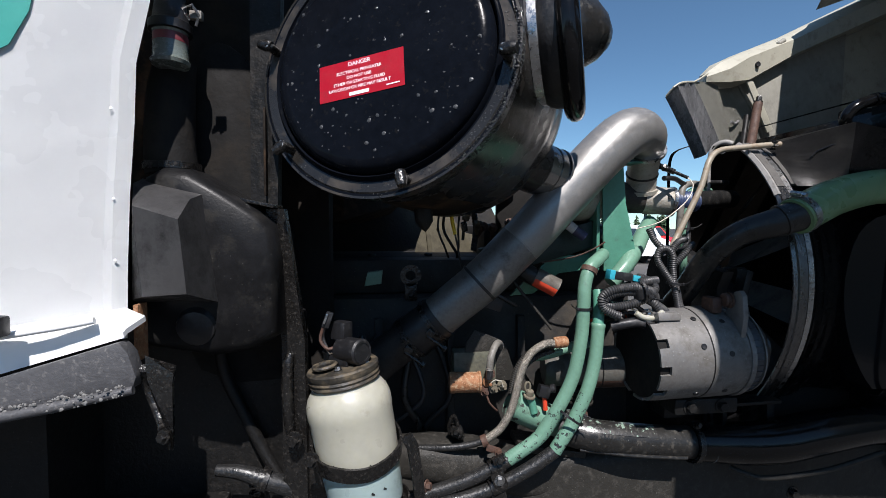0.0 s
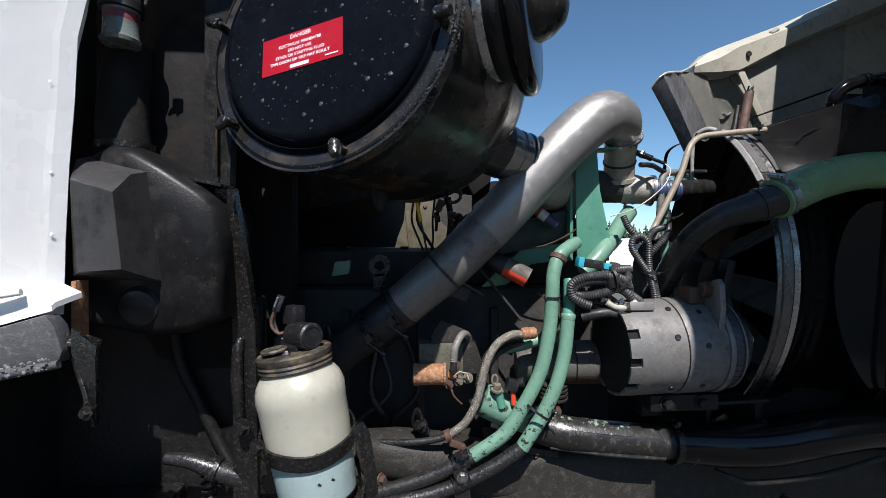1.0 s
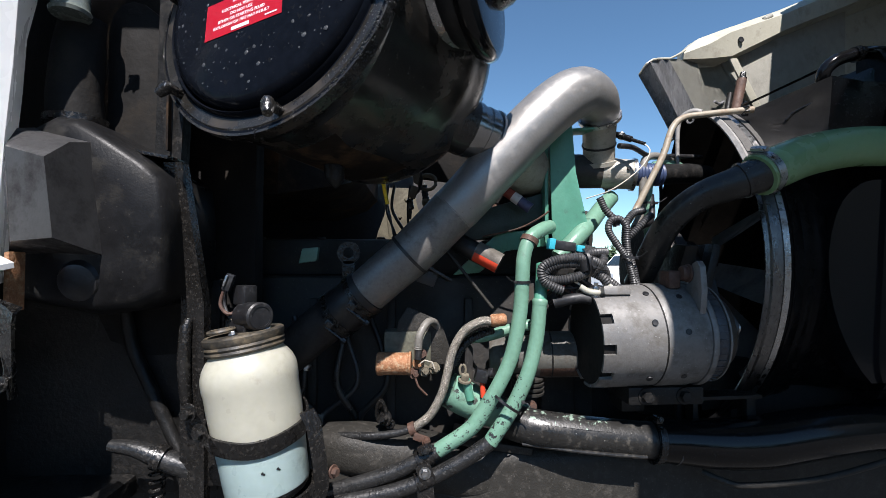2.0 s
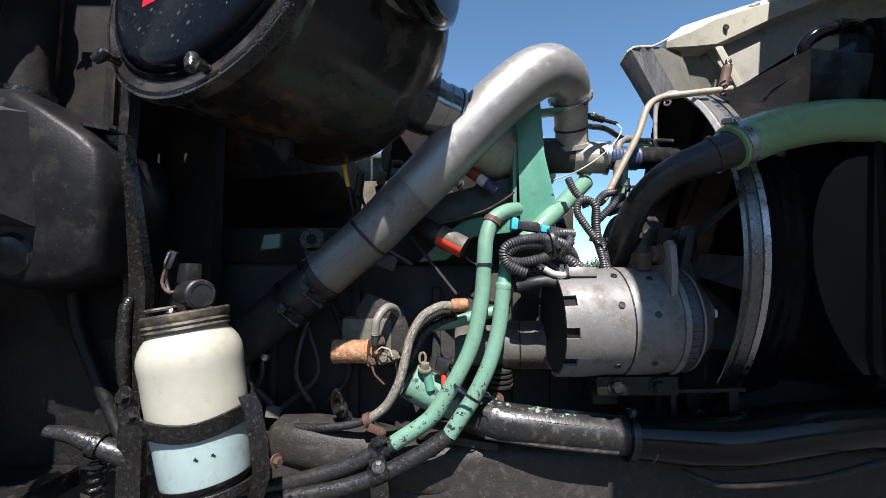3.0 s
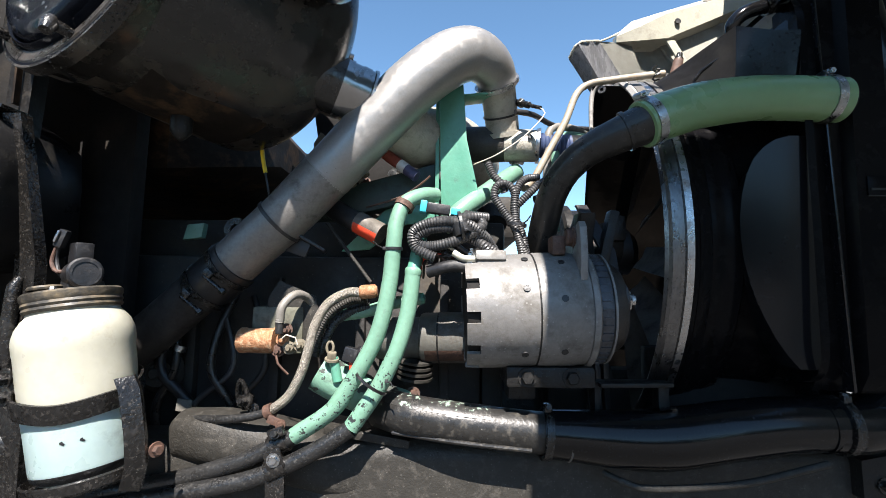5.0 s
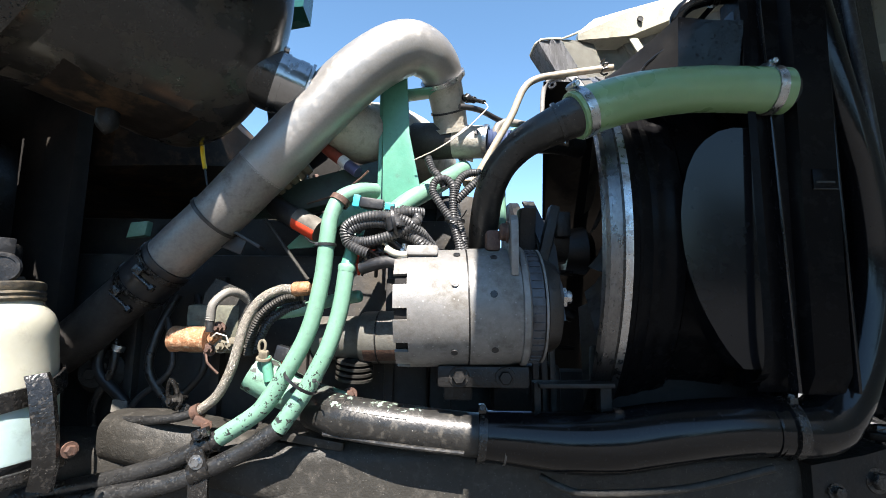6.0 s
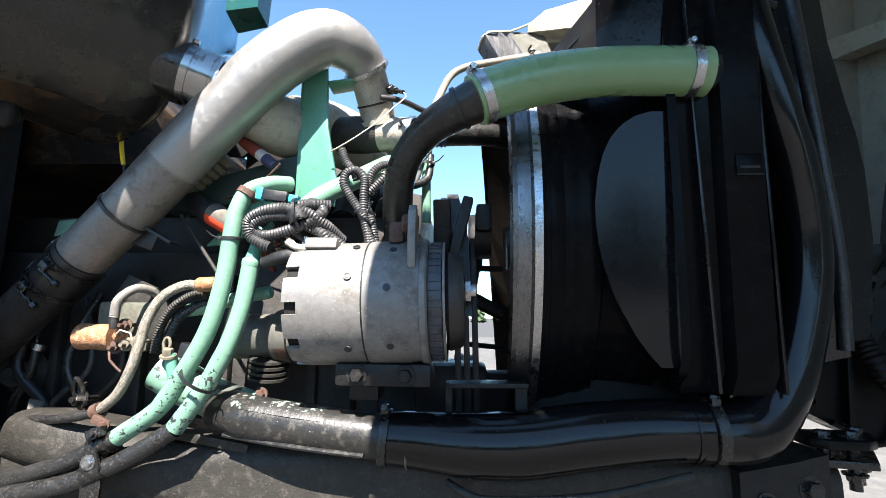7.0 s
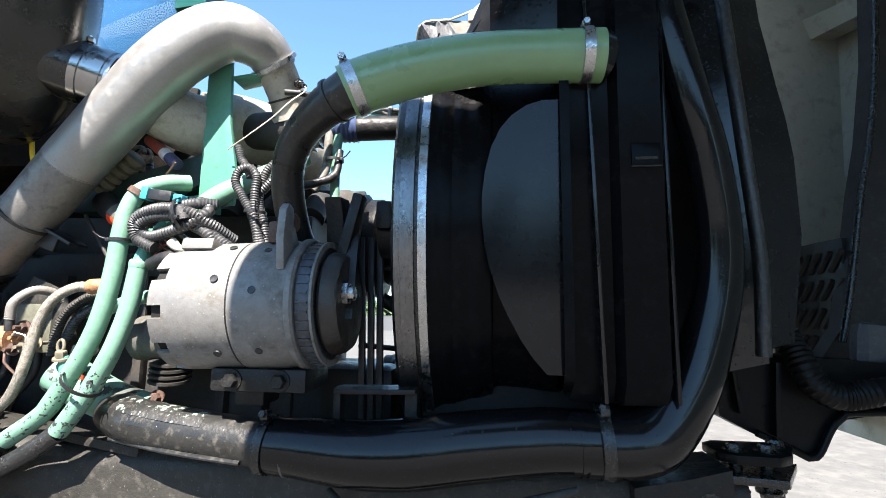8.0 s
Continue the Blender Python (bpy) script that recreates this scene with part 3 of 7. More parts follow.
blockt = thing("engine", (0.3, 1.4, 0.8), "grimy green diesel engine block in the bay", "engine")
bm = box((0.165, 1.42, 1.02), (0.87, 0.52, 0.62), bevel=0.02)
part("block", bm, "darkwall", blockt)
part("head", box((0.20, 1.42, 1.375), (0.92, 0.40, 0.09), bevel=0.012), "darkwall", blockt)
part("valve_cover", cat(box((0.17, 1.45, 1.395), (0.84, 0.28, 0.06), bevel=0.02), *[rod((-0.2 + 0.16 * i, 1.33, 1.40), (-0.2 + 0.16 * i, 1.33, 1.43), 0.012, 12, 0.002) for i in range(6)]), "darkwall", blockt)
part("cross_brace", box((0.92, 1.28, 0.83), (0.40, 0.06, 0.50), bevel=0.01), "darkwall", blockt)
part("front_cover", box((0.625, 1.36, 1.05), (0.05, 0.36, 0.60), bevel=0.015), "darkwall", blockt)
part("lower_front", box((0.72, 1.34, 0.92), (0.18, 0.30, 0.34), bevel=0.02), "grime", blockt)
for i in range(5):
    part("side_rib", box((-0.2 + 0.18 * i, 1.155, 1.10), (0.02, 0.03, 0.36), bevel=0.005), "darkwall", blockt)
part("lifting_eye", cat(ring((0.06, 1.15, 1.385), (0, 1, 0), 0.012, 0.026, 0.012, 24), box((0.06, 1.15, 1.345), (0.03, 0.012, 0.045), bevel=0.002)), "oily", blockt)
part("lit_casting", plate([(-0.053, 1.16, 1.360), (-0.012, 1.16, 1.366), (-0.008, 1.16, 1.398), (-0.045, 1.16, 1.394)], 0.02), "hose", blockt)
part("starter_housing", lathe([(0, 0), (0, 0.036), (0.008, 0.042), (0.094, 0.042), (0.096, 0.048), (0.102, 0.050), (0.21, 0.050), (0.22, 0.042), (0.22, 0)], (0.381, 1.096, 1.157), (1, -0.12, 0.03), 36, False), "startergrey", blockt, "dull grey and rust-streaked starter casing")
part("starter_band", tube_strip([(0.486, 1.083, 1.1605), (0.53, 1.078, 1.162), (0.59, 1.0706, 1.1636)], 0.0506, (0, -0.75, -0.65), 16), "rustdark", blockt, "rust-red lower edge")
part("starter_band", ring((0.512, 1.080, 1.1613), (1, -0.12, 0.03), 0.0495, 0.0512, 0.003, 36), "grime", blockt)
part("green_neck", tube([(0.285, 1.03, 1.10), (0.33, 1.035, 1.075), (0.385, 1.04, 1.05), (0.45, 1.04, 1.03)], [0.036, 0.036, 0.034, 0.034], 24), "neck", blockt, "green water pipe neck with black overspray")
part("ribbed_boot", cat(*[lathe([(0, 0.012), (0.0015, 0.036), (0.0065, 0.036), (0.008, 0.012)], (0.462, 1.075, 1.082 + 0.0105 * i), (0.1, -0.15, 1), 28) for i in range(4)]), "rail", blockt)
part("boot_nut", hexbolt((0.462, 1.045, 1.058), (0.1, -1, 0.1), 0.009, 0.012), "rustdark", blockt)

cabfloor = thing("firewall", (-0.4, 1.4, 1.2), "black grimy firewall and cab underside behind the engine", "firewall", kind="structure")
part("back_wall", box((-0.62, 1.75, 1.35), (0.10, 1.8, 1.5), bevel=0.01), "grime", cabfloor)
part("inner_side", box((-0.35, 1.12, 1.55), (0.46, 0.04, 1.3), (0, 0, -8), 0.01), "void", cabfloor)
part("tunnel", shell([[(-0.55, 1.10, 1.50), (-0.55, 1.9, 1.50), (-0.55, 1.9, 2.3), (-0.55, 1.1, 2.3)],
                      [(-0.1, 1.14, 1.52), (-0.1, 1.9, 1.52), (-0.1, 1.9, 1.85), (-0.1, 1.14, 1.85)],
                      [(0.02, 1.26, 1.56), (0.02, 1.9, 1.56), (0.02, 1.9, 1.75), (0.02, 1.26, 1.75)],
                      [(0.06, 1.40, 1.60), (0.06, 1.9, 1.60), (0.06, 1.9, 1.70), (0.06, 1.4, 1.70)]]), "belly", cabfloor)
# added shelf that shades a sunlit slit on the inner wall
part("sun_block_shelf", box((-0.215, 1.025, 1.735), (0.20, 0.13, 0.012), (0, 0, -8), 0.003), "void", cabfloor)
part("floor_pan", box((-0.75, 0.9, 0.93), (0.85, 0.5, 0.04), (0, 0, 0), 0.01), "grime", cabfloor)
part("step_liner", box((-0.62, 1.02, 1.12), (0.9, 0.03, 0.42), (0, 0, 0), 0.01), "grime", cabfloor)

wheel = thing("road_wheel", (-1.3, 0.6, 0.5), "black truck wheel in the dark behind the step", "wheel")
part("tyre", lathe([(-0.14, 0.30), (-0.15, 0.44), (-0.12, 0.50), (0.12, 0.50), (0.15, 0.44), (0.14, 0.30)], (-1.3, 0.75, 0.5), (0, 1, 0), 48, True), "rubber", wheel)
part("rim", lathe([(-0.10, 0.0), (-0.12, 0.2), (-0.145, 0.30), (0.10, 0.30), (0.10, 0)], (-1.3, 0.75, 0.5), (0, 1, 0), 40, False), "bare", wheel)

# near-black sheets added to fill the shaded gaps beside the radiator
part("radiator_gap_fill", box((1.37, 1.16, 1.445), (0.22, 0.05, 0.77), bevel=0.01), "void", cabfloor)
part("lower_gap_fill", box((1.10, 1.09, 1.00), (0.36, 0.04, 0.30), bevel=0.01), "void", cabfloor)
part("far_wall", plate([(-0.65, 2.02, 0.9), (0.50, 2.02, 0.9), (0.50, 2.02, 1.50), (0.36, 2.02, 1.78), (-0.65, 2.02, 1.9)], 0.03, 0.004), "darkwall", cabfloor)
farpanel = thing("inner_panel", (0.17, 1.50, 1.4), "dusty beige metal panel behind the air cleaner", "panel")
part("panel", plate([(0.086, 1.50, 1.405), (0.30, 1.50, 1.405), (0.298, 1.50, 1.475), (0.253, 1.50, 1.488), (0.221, 1.50, 1.523), (0.205, 1.50, 1.590), (0.125, 1.50, 1.590), (0.118, 1.50, 1.51), (0.098, 1.50, 1.455)], 0.012), "olive", farpanel)
part("bolt", hexbolt((0.185, 1.49, 1.555), (0, -1, 0.1), 0.007, 0.006), "olive", farpanel)
part("bolt", hexbolt((0.165, 1.49, 1.50), (0, -1, 0.1), 0.005, 0.006), "olive", farpanel)
part("rib", box((0.134, 1.488, 1.48), (0.014, 0.012, 0.12), (0, -6, 0), 0.003), "olive", farpanel)
pw = thing("panel_wires", (0.17, 1.26, 1.45), "thin dark wires hanging before the beige panel", "wires")
for k, (x, c) in enumerate(((0.145, 0.03), (0.16, 0.05), (0.20, -0.012))):
    part("wire", tube([(x, 1.25, 1.56), (x - 0.006, 1.25, 1.50), (x + c * 0.4, 1.25, 1.45), (x + c, 1.26, 1.405)], 0.0028 + 0.001 * (k == 1), 8), "rubber", pw)
part("bundle", tube([(0.235, 1.255, 1.56), (0.242, 1.25, 1.50), (0.236, 1.25, 1.44)], 0.009, 12, 0.004, 0.0015), "loom", pw)

clut = thing("rear_connectors", (0.23, 1.19, 1.53), "dusty beige cable connectors and rings behind the air cleaner", "connectors")
part("cable_ring", tube([V(0.243 + 0.022 * math.cos(k * 0.6), 1.20 + 0.002 * k, 1.562 + 0.018 * math.sin(k * 0.6)) for k in range(16)], 0.0045, 8, 0.006), "beige", clut)
part("bracket", bevelled(plate([(0.206, 1.20, 1.60), (0.222, 1.20, 1.628), (0.232, 1.20, 1.622), (0.226, 1.20, 1.58), (0.218, 1.20, 1.555), (0.209, 1.20, 1.56)], 0.01, 0), 0.002), "beige", clut)
part("plug", box((0.209, 1.20, 1.535), (0.018, 0.02, 0.03), (0, 20, 0), 0.003), "beige", clut)
part("plug", box((0.202, 1.20, 1.505), (0.014, 0.02, 0.026), (0, -10, 0), 0.003), "oily", clut)
part("cable", tube([(0.222, 1.205, 1.60), (0.228, 1.205, 1.575), (0.224, 1.205, 1.545), (0.205, 1.205, 1.52), (0.20, 1.21, 1.47)], 0.004, 8, 0.006), "rubber", clut)

# ---------------- cab side ----------------
cab = thing("truck_cab", (-1.0, 0.8, 1.2), "white truck cab side with a teal stripe and grey lower trim", "truck cab")
edge = [(-0.30, 3.0), (-0.315, 2.4), (-0.34, 1.98), (-0.352, 1.845), (-0.374, 1.752), (-0.379, 1.659), (-0.388, 1.556), (-0.394, 1.45), (-0.398, 1.33)]


def cab_row(off, y):
    return [V(x + off, y, z) for x, z in edge]


rows = [cab_row(-0.09, 0.90), cab_row(-0.012, 0.79), cab_row(-0.002, 0.774), cab_row(-0.020, 0.764), cab_row(-0.034, 0.768), cab_row(-0.05, 0.762), cab_row(-0.2, 0.745), cab_row(-0.6, 0.70), cab_row(-1.2, 0.66)]
bm = bmesh.new()
g = [[bm.verts.new(p) for p in r] for r in rows]
for a, b in zip(g, g[1:]):
    for k in range(len(edge) - 1):
        bm.faces.new((a[k], a[k + 1], b[k + 1], b[k]))
bmesh.ops.solidify(bm, geom=bm.faces[:], thickness=0.012)
part("side_panel", bm, "white", cab, "glossy white cab side panel", sharp=30)
sill = [(-0.9, 1.193), (-0.373, 1.344), (-0.374, 1.352), (-0.402, 1.366), (-0.523, 1.352), (-0.9, 1.29)]
part("sill", bevelled(shell([[V(x, 0.775, z + 0.012) for x, z in sill], [V(x, 0.722, z + 0.004) for x, z in sill], [V(x, 0.712 + 0.02 * (x + 0.4), z) for x, z in sill]]), 0.004, 2), "white", cab, "white sill lip")
part("sill_bead", tube([(-0.9, 0.683, 1.296), (-0.523, 0.690, 1.354), (-0.44, 0.697, 1.366), (-0.405, 0.702, 1.372)], 0.005, 10), "white", cab)
part("lower_trim", plate([(-0.9, 0.688, 1.188), (-0.525, 0.692, 1.297), (-0.374, 0.70, 1.341), (-0.362, 0.70, 1.325), (-0.352, 0.70, 1.29), (-0.356, 0.70, 1.274), (-0.527, 0.69, 1.246), (-0.9, 0.684, 1.18)], 0.03, 0.006), "greyplastic", cab, "weathered dark grey plastic trim with a chalky lower edge")
part("stripe", plate([(-0.95, 0.699, 1.60), (-0.60, 0.7385, 1.715), (-0.53, 0.7465, 1.762), (-0.505, 0.7495, 1.81), (-0.47, 0.753, 1.95), (-0.95, 0.699, 1.95)], 0.002, 0), "stripe", cab, "teal painted stripe")
part("latch", cat(box((-0.52, 0.672, 1.372), (0.05, 0.02, 0.028), (0, 0, 0), 0.005), rod((-0.505, 0.668, 1.375), (-0.505, 0.652, 1.378), 0.009, 12, 0.002)), "plastic", cab, "black rubber latch")
for z in (1.68, 1.545, 1.452):
    part("rivet", lathe([(0, 0.0026), (0.001, 0.002), (0.0013, 0)], (-0.408, 0.7625, z), (0, -1, 0), 12, False), "white", cab)
part("drip_edge", tube([(-0.356, 0.70, 1.272), (-0.45, 0.692, 1.256), (-0.55, 0.686, 1.240), (-0.9, 0.68, 1.18)], [0.006, 0.008, 0.007, 0.008], 10, 0.01), "greyplastic", cab)
rc = random.Random(4)
flakes = []
for k in range(160):
    t = rc.random() ** 0.7
    x = -0.356 - 0.19 * t
    flakes.append((V(x, 0.684 + 0.01 * rc.random(), 1.272 - 0.16 * (-0.356 - x) + rc.uniform(-0.006, 0.012)), V(0, -1, 0.1), rc.uniform(0.001, 0.0032), 0.001, rc))
tagged(part("chalky_edge", domes(flakes), "chalk", cab, "white flaking lower edge"), kind="stuff")
part("rust_seam", box((-0.393, 0.80, 1.335), (0.008, 0.03, 0.09), bevel=0.002), "rust", cab)

# unseen box above the bay corner, added to keep sun off the firewall
part("unseen_sun_block", box((-0.40, 0.99, 2.24), (0.50, 0.64, 0.08), bevel=0.01), "white", cab)

tab = thing("cab_mount_tab", (-0.32, 0.70, 1.25), "bent black steel tab hanging under the cab corner", "bracket")
part("strip", shell([[(-0.345, 0.715, 1.312), (-0.296, 0.69, 1.306), (-0.296, 0.696, 1.306), (-0.345, 0.721, 1.312)],
                     [(-0.340, 0.700, 1.322), (-0.292, 0.676, 1.300), (-0.292, 0.682, 1.298), (-0.340, 0.706, 1.318)],
                     [(-0.332, 0.688, 1.290), (-0.294, 0.676, 1.285), (-0.294, 0.682, 1.284), (-0.332, 0.694, 1.289)],
                     [(-0.312, 0.70, 1.215), (-0.298, 0.684, 1.215), (-0.298, 0.690, 1.215), (-0.312, 0.706, 1.215)],
                     [(-0.306, 0.70, 1.188), (-0.300, 0.684, 1.188), (-0.300, 0.690, 1.188), (-0.306, 0.706, 1.188)]]), "oily", tab)
part("nut", hexbolt((-0.312, 0.686, 1.208), (-0.4, -1, 0.1), 0.007, 0.007), "oily", tab)
part("blade", pressed_sheet([[(-0.344, 0.715, 1.307), (-0.335, 0.705, 1.265), (-0.318, 0.70, 1.225), (-0.312, 0.70, 1.19)], [(-0.322, 0.695, 1.316), (-0.318, 0.688, 1.265), (-0.311, 0.688, 1.225), (-0.308, 0.69, 1.188)], [(-0.294, 0.684, 1.296), (-0.296, 0.682, 1.26), (-0.299, 0.684, 1.225), (-0.304, 0.688, 1.188)]], 0.004), "oily", tab)
part("arm", tube([(-0.345, 0.71, 1.30), (-0.352, 0.73, 1.27), (-0.33, 0.72, 1.22), (-0.318, 0.70, 1.21)], 0.007, 10), "oily", tab)

# ---------------- black air duct and post ----------------
duct = thing("air_duct", (-0.3, 0.85, 1.3), "dusty black moulded plastic air duct beside the cab", "duct")


def outline(pts, y):
    return [V(x, y, z) for x, z in pts]


front = [(-0.425, 1.545), (-0.405, 1.590), (-0.375, 1.607), (-0.335, 1.604), (-0.285, 1.575), (-0.225, 1.535), (-0.195, 1.508), (-0.188, 1.45), (-0.186, 1.312), (-0.23, 1.285), (-0.30, 1.275), (-0.42, 1.30)]


def shrink(pts, k):
    cx, cz = -0.305, 1.44
    return [(cx + (x - cx) * k, cz + (z - cz) * k) for x, z in pts]


part("body", shell([outline(front, 1.02), outline(front, 0.875), outline(shrink(front, 0.98), 0.852), outline(shrink(front, 0.93), 0.838), outline(shrink(front, 0.86), 0.832), outline(shrink(front, 0.5), 0.828)]), "duct", duct, sharp=60)
bm = shell([[(-0.408, 0.85, 1.585), (-0.305, 0.85, 1.562), (-0.280, 0.85, 1.370), (-0.412, 0.85, 1.370)],
            [(-0.403, 0.81, 1.573), (-0.310, 0.79, 1.547), (-0.288, 0.795, 1.385), (-0.410, 0.81, 1.385)],
            [(-0.385, 0.768, 1.535), (-0.308, 0.740, 1.514), (-0.303, 0.752, 1.400), (-0.374, 0.768, 1.395)]])
part("raised_rib", bevelled(bm, 0.006, 3), "ductworn", duct, "grey worn raised rib")
part("riser", tube([(-0.385, 0.91, 1.60), (-0.388, 0.91, 1.66), (-0.386, 0.915, 1.74), (-0.375, 0.91, 1.80)], [0.044, 0.042, 0.040, 0.034], 24), "void", duct)
part("spigot", lathe([(0, 0.03), (0.01, 0.036), (0.02, 0.03), (0.03, 0.0)], (-0.32, 0.845, 1.335), (0, -1, -0.2), 20, False), "plastic", duct)
part("collar", ring((-0.385, 0.91, 1.612), (0, 0, 1), 0.03, 0.048, 0.012, 32), "oily", duct)
part("skirt", shell([[(-0.42, 1.0, 1.30), (-0.19, 1.0, 1.31), (-0.19, 1.02, 1.31), (-0.42, 1.02, 1.30)],
                     [(-0.34, 1.01, 1.12), (-0.20, 1.01, 1.06), (-0.20, 1.03, 1.06), (-0.34, 1.03, 1.12)],
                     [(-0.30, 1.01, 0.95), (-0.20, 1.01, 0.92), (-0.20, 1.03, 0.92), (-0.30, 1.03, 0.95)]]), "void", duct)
part("drain_tube", tube([(-0.335, 0.98, 1.27), (-0.325, 0.985, 1.20), (-0.29, 0.985, 1.12), (-0.25, 0.98, 1.04), (-0.22, 0.97, 0.99)], 0.012, 14), "grime", duct)

bowl = thing("filter_bowl", (-0.35, 0.88, 1.8), "small stained clear filter bowl with a faded red band", "filter")
part("bowl", lathe([(0, 0), (0, 0.029), (0.006, 0.031), (0.012, 0.0275), (0.05, 0.0265), (0.055, 0.029), (0.06, 0)], (-0.364, 0.862, 1.778), (0, 0.05, 1), 36, False), "bowl", bowl)
part("band", ring((-0.364, 0.8645, 1.822), (0, 0.05, 1), 0.0262, 0.0272, 0.014, 36), "bowlred", bowl)
part("cap", lathe([(0, 0), (0, 0.034), (0.014, 0.034), (0.02, 0.028), (0.05, 0.024), (0.09, 0.022)], (-0.364, 0.865, 1.834), (0, 0.05, 1), 36), "plastic", bowl)
part("wire_loop", tube([(-0.325, 0.845, 1.85), (-0.33, 0.83, 1.862), (-0.315, 0.83, 1.868), (-0.308, 0.84, 1.855), (-0.315, 0.845, 1.84)], 0.0025, 8), "bare", bowl)
part("cap_lug", box((-0.314, 0.845, 1.857), (0.02, 0.012, 0.014), bevel=0.002), "whitesleeve", bowl)

duct2 = thing("heater_duct", (-0.28, 0.96, 1.5), "black dusty upright plate with a rounded top", "duct")
part("body", bevelled(plate([(-0.363, 0.985, 1.45), (-0.252, 0.985, 1.45), (-0.254, 0.985, 1.795), (-0.268, 0.985, 1.830), (-0.297, 0.985, 1.852), (-0.318, 0.985, 1.858), (-0.340, 0.985, 1.850), (-0.356, 0.985, 1.830), (-0.363, 0.985, 1.80)], 0.03, 0), 0.006, 2), "void", duct2)
part("rib", box((-0.335, 0.966, 1.66), (0.012, 0.010, 0.30), bevel=0.003), "void", duct2)

post = thing("support_post", (-0.18, 0.91, 0.9), "oily black pitted steel support post beside the duct", "post")
part("lower_post", bevelled(shell([[(-0.200, 0.915, 0.86), (-0.152, 0.905, 0.86), (-0.150, 0.925, 0.86), (-0.198, 0.935, 0.86)],
                                   [(-0.197, 0.905, 1.29), (-0.153, 0.895, 1.29), (-0.150, 0.915, 1.29), (-0.195, 0.925, 1.29)],
                                   [(-0.214, 0.872, 1.535), (-0.182, 0.87, 1.535), (-0.18, 0.89, 1.535), (-0.212, 0.892, 1.535)]]), 0.002), "oily", post)
part("upper_post", bevelled(shell([[(-0.250, 0.91, 1.50), (-0.200, 0.90, 1.50), (-0.200, 0.93, 1.50), (-0.25, 0.94, 1.50)],
                                   [(-0.248, 0.92, 1.95), (-0.190, 0.91, 1.95), (-0.190, 0.94, 1.95), (-0.248, 0.95, 1.95)]]), 0.003), "grime", post)
part("shelf_lip", plate([(-0.255, 0.86, 1.548), (-0.196, 0.85, 1.536), (-0.19, 0.90, 1.536), (-0.255, 0.91, 1.548)], 0.006, 0.001), "oily", post)
part("rust_edge", box((-0.219, 0.897, 1.64), (0.004, 0.012, 0.16), bevel=0.001), "belly", post)
part("edge_strip", tube([(-0.180, 0.900, 1.265), (-0.184, 0.896, 1.25), (-0.186, 0.895, 1.19), (-0.183, 0.897, 1.13), (-0.180, 0.905, 1.10)], [0.006, 0.010, 0.011, 0.010, 0.007], 14), "oily", post, "rounded greasy edge of the post")
part("bolt", hexbolt((-0.172, 0.885, 1.105), (-0.3, -1, 0), 0.011, 0.012), "oily", post)
low = thing("drain_hose", (-0.25, 0.92, 1.0), "short dusty hose end with a steel clamp under the duct", "hose")
part("hose", tube([(-0.325, 0.925, 1.036), (-0.28, 0.92, 1.032), (-0.23, 0.92, 1.012), (-0.17, 0.93, 0.985)], [0.011, 0.014, 0.018, 0.020], 18), "hoseblack", low)
part("clamp_band", ring((-0.236, 0.92, 1.015), (1, 0, -0.35), 0.017, 0.0225, 0.016, 28), "oily", low)
spring = thing("coil_spring", (-0.26, 0.97, 0.9), "grimy coil spring in the dark under the cab", "spring")
part("coil", tube([V(-0.262 + 0.012 * math.cos(k * 0.9), 0.96 + 0.012 * math.sin(k * 0.9), 0.90 + 0.0022 * k) for k in range(48)], 0.0035, 7, 0.006), "oily", spring)

# ---------------- air cleaner ----------------
N = V(-0.44, -0.88, 0.18).normalized()
C0 = V(-0.014, 0.747, 1.771) - N * 0.022
ac = thing("air_cleaner", (0.05, 0.9, 1.55), "round glossy black air cleaner canister with a red danger decal", "air cleaner")
BA = V(0.50, 0.88, 0.007).normalized()  # the body leans a little off the lid's axis
part("rim_skirt", lathe([(-0.004, 0.196), (-0.006, 0.216), (0.0, 0.223), (0.012, 0.224), (0.02, 0.219), (0.05, 0.214), (0.05, 0.19)], C0, -N, 96, False), "can", ac)


def body_radius(s):
    """The canister's radius s metres behind its lid: a slow flare, a pressed bead and a domed end."""
    if s < 0.285:
        return 0.2165 + 0.027 * s / 0.285 + 0.0022 * math.exp(-((s - 0.235) / 0.012) ** 2)
    return 0.2435 * max(0.0, 1 - ((s - 0.285) / 0.0912) ** 2.5) ** 0.4


part("canister", lathe([(s, body_radius(s)) for s in [0.012 + 0.0125 * k for k in range(22)]] + [(0.285 + 0.0912 * math.sin(radians(6 * k)), body_radius(0.285 + 0.0912 * math.sin(radians(6 * k)))) for k in range(15)] + [(0.3762, 0)], C0, BA, 96, False), "can", ac)
part("rim_crust", ring(C0 - N * 0.006, N, 0.2165, 0.2258, 0.020, 96), "can", ac, "rolled black rim")
part("lid", lathe([(0.024, 0), (0.024, 0.165), (0.022, 0.178), (0.014, 0.186), (0.002, 0.189), (-0.01, 0.189), (-0.012, 0.0)], C0, N, 96, False), "lid", ac, "flat glossy black lid with dried water spots")
part("lid_bead", lathe([(0.0, 0.190), (0.010, 0.191), (0.013, 0.1935), (0.010, 0.196), (0.0045, 0.198), (0.0040, 0.222), (0.0, 0.222), (0.0, 0.190)], C0, N, 96, False), "lid", ac, "black outer flange of the lid")
LU, LW = frame_of(N)[1:]
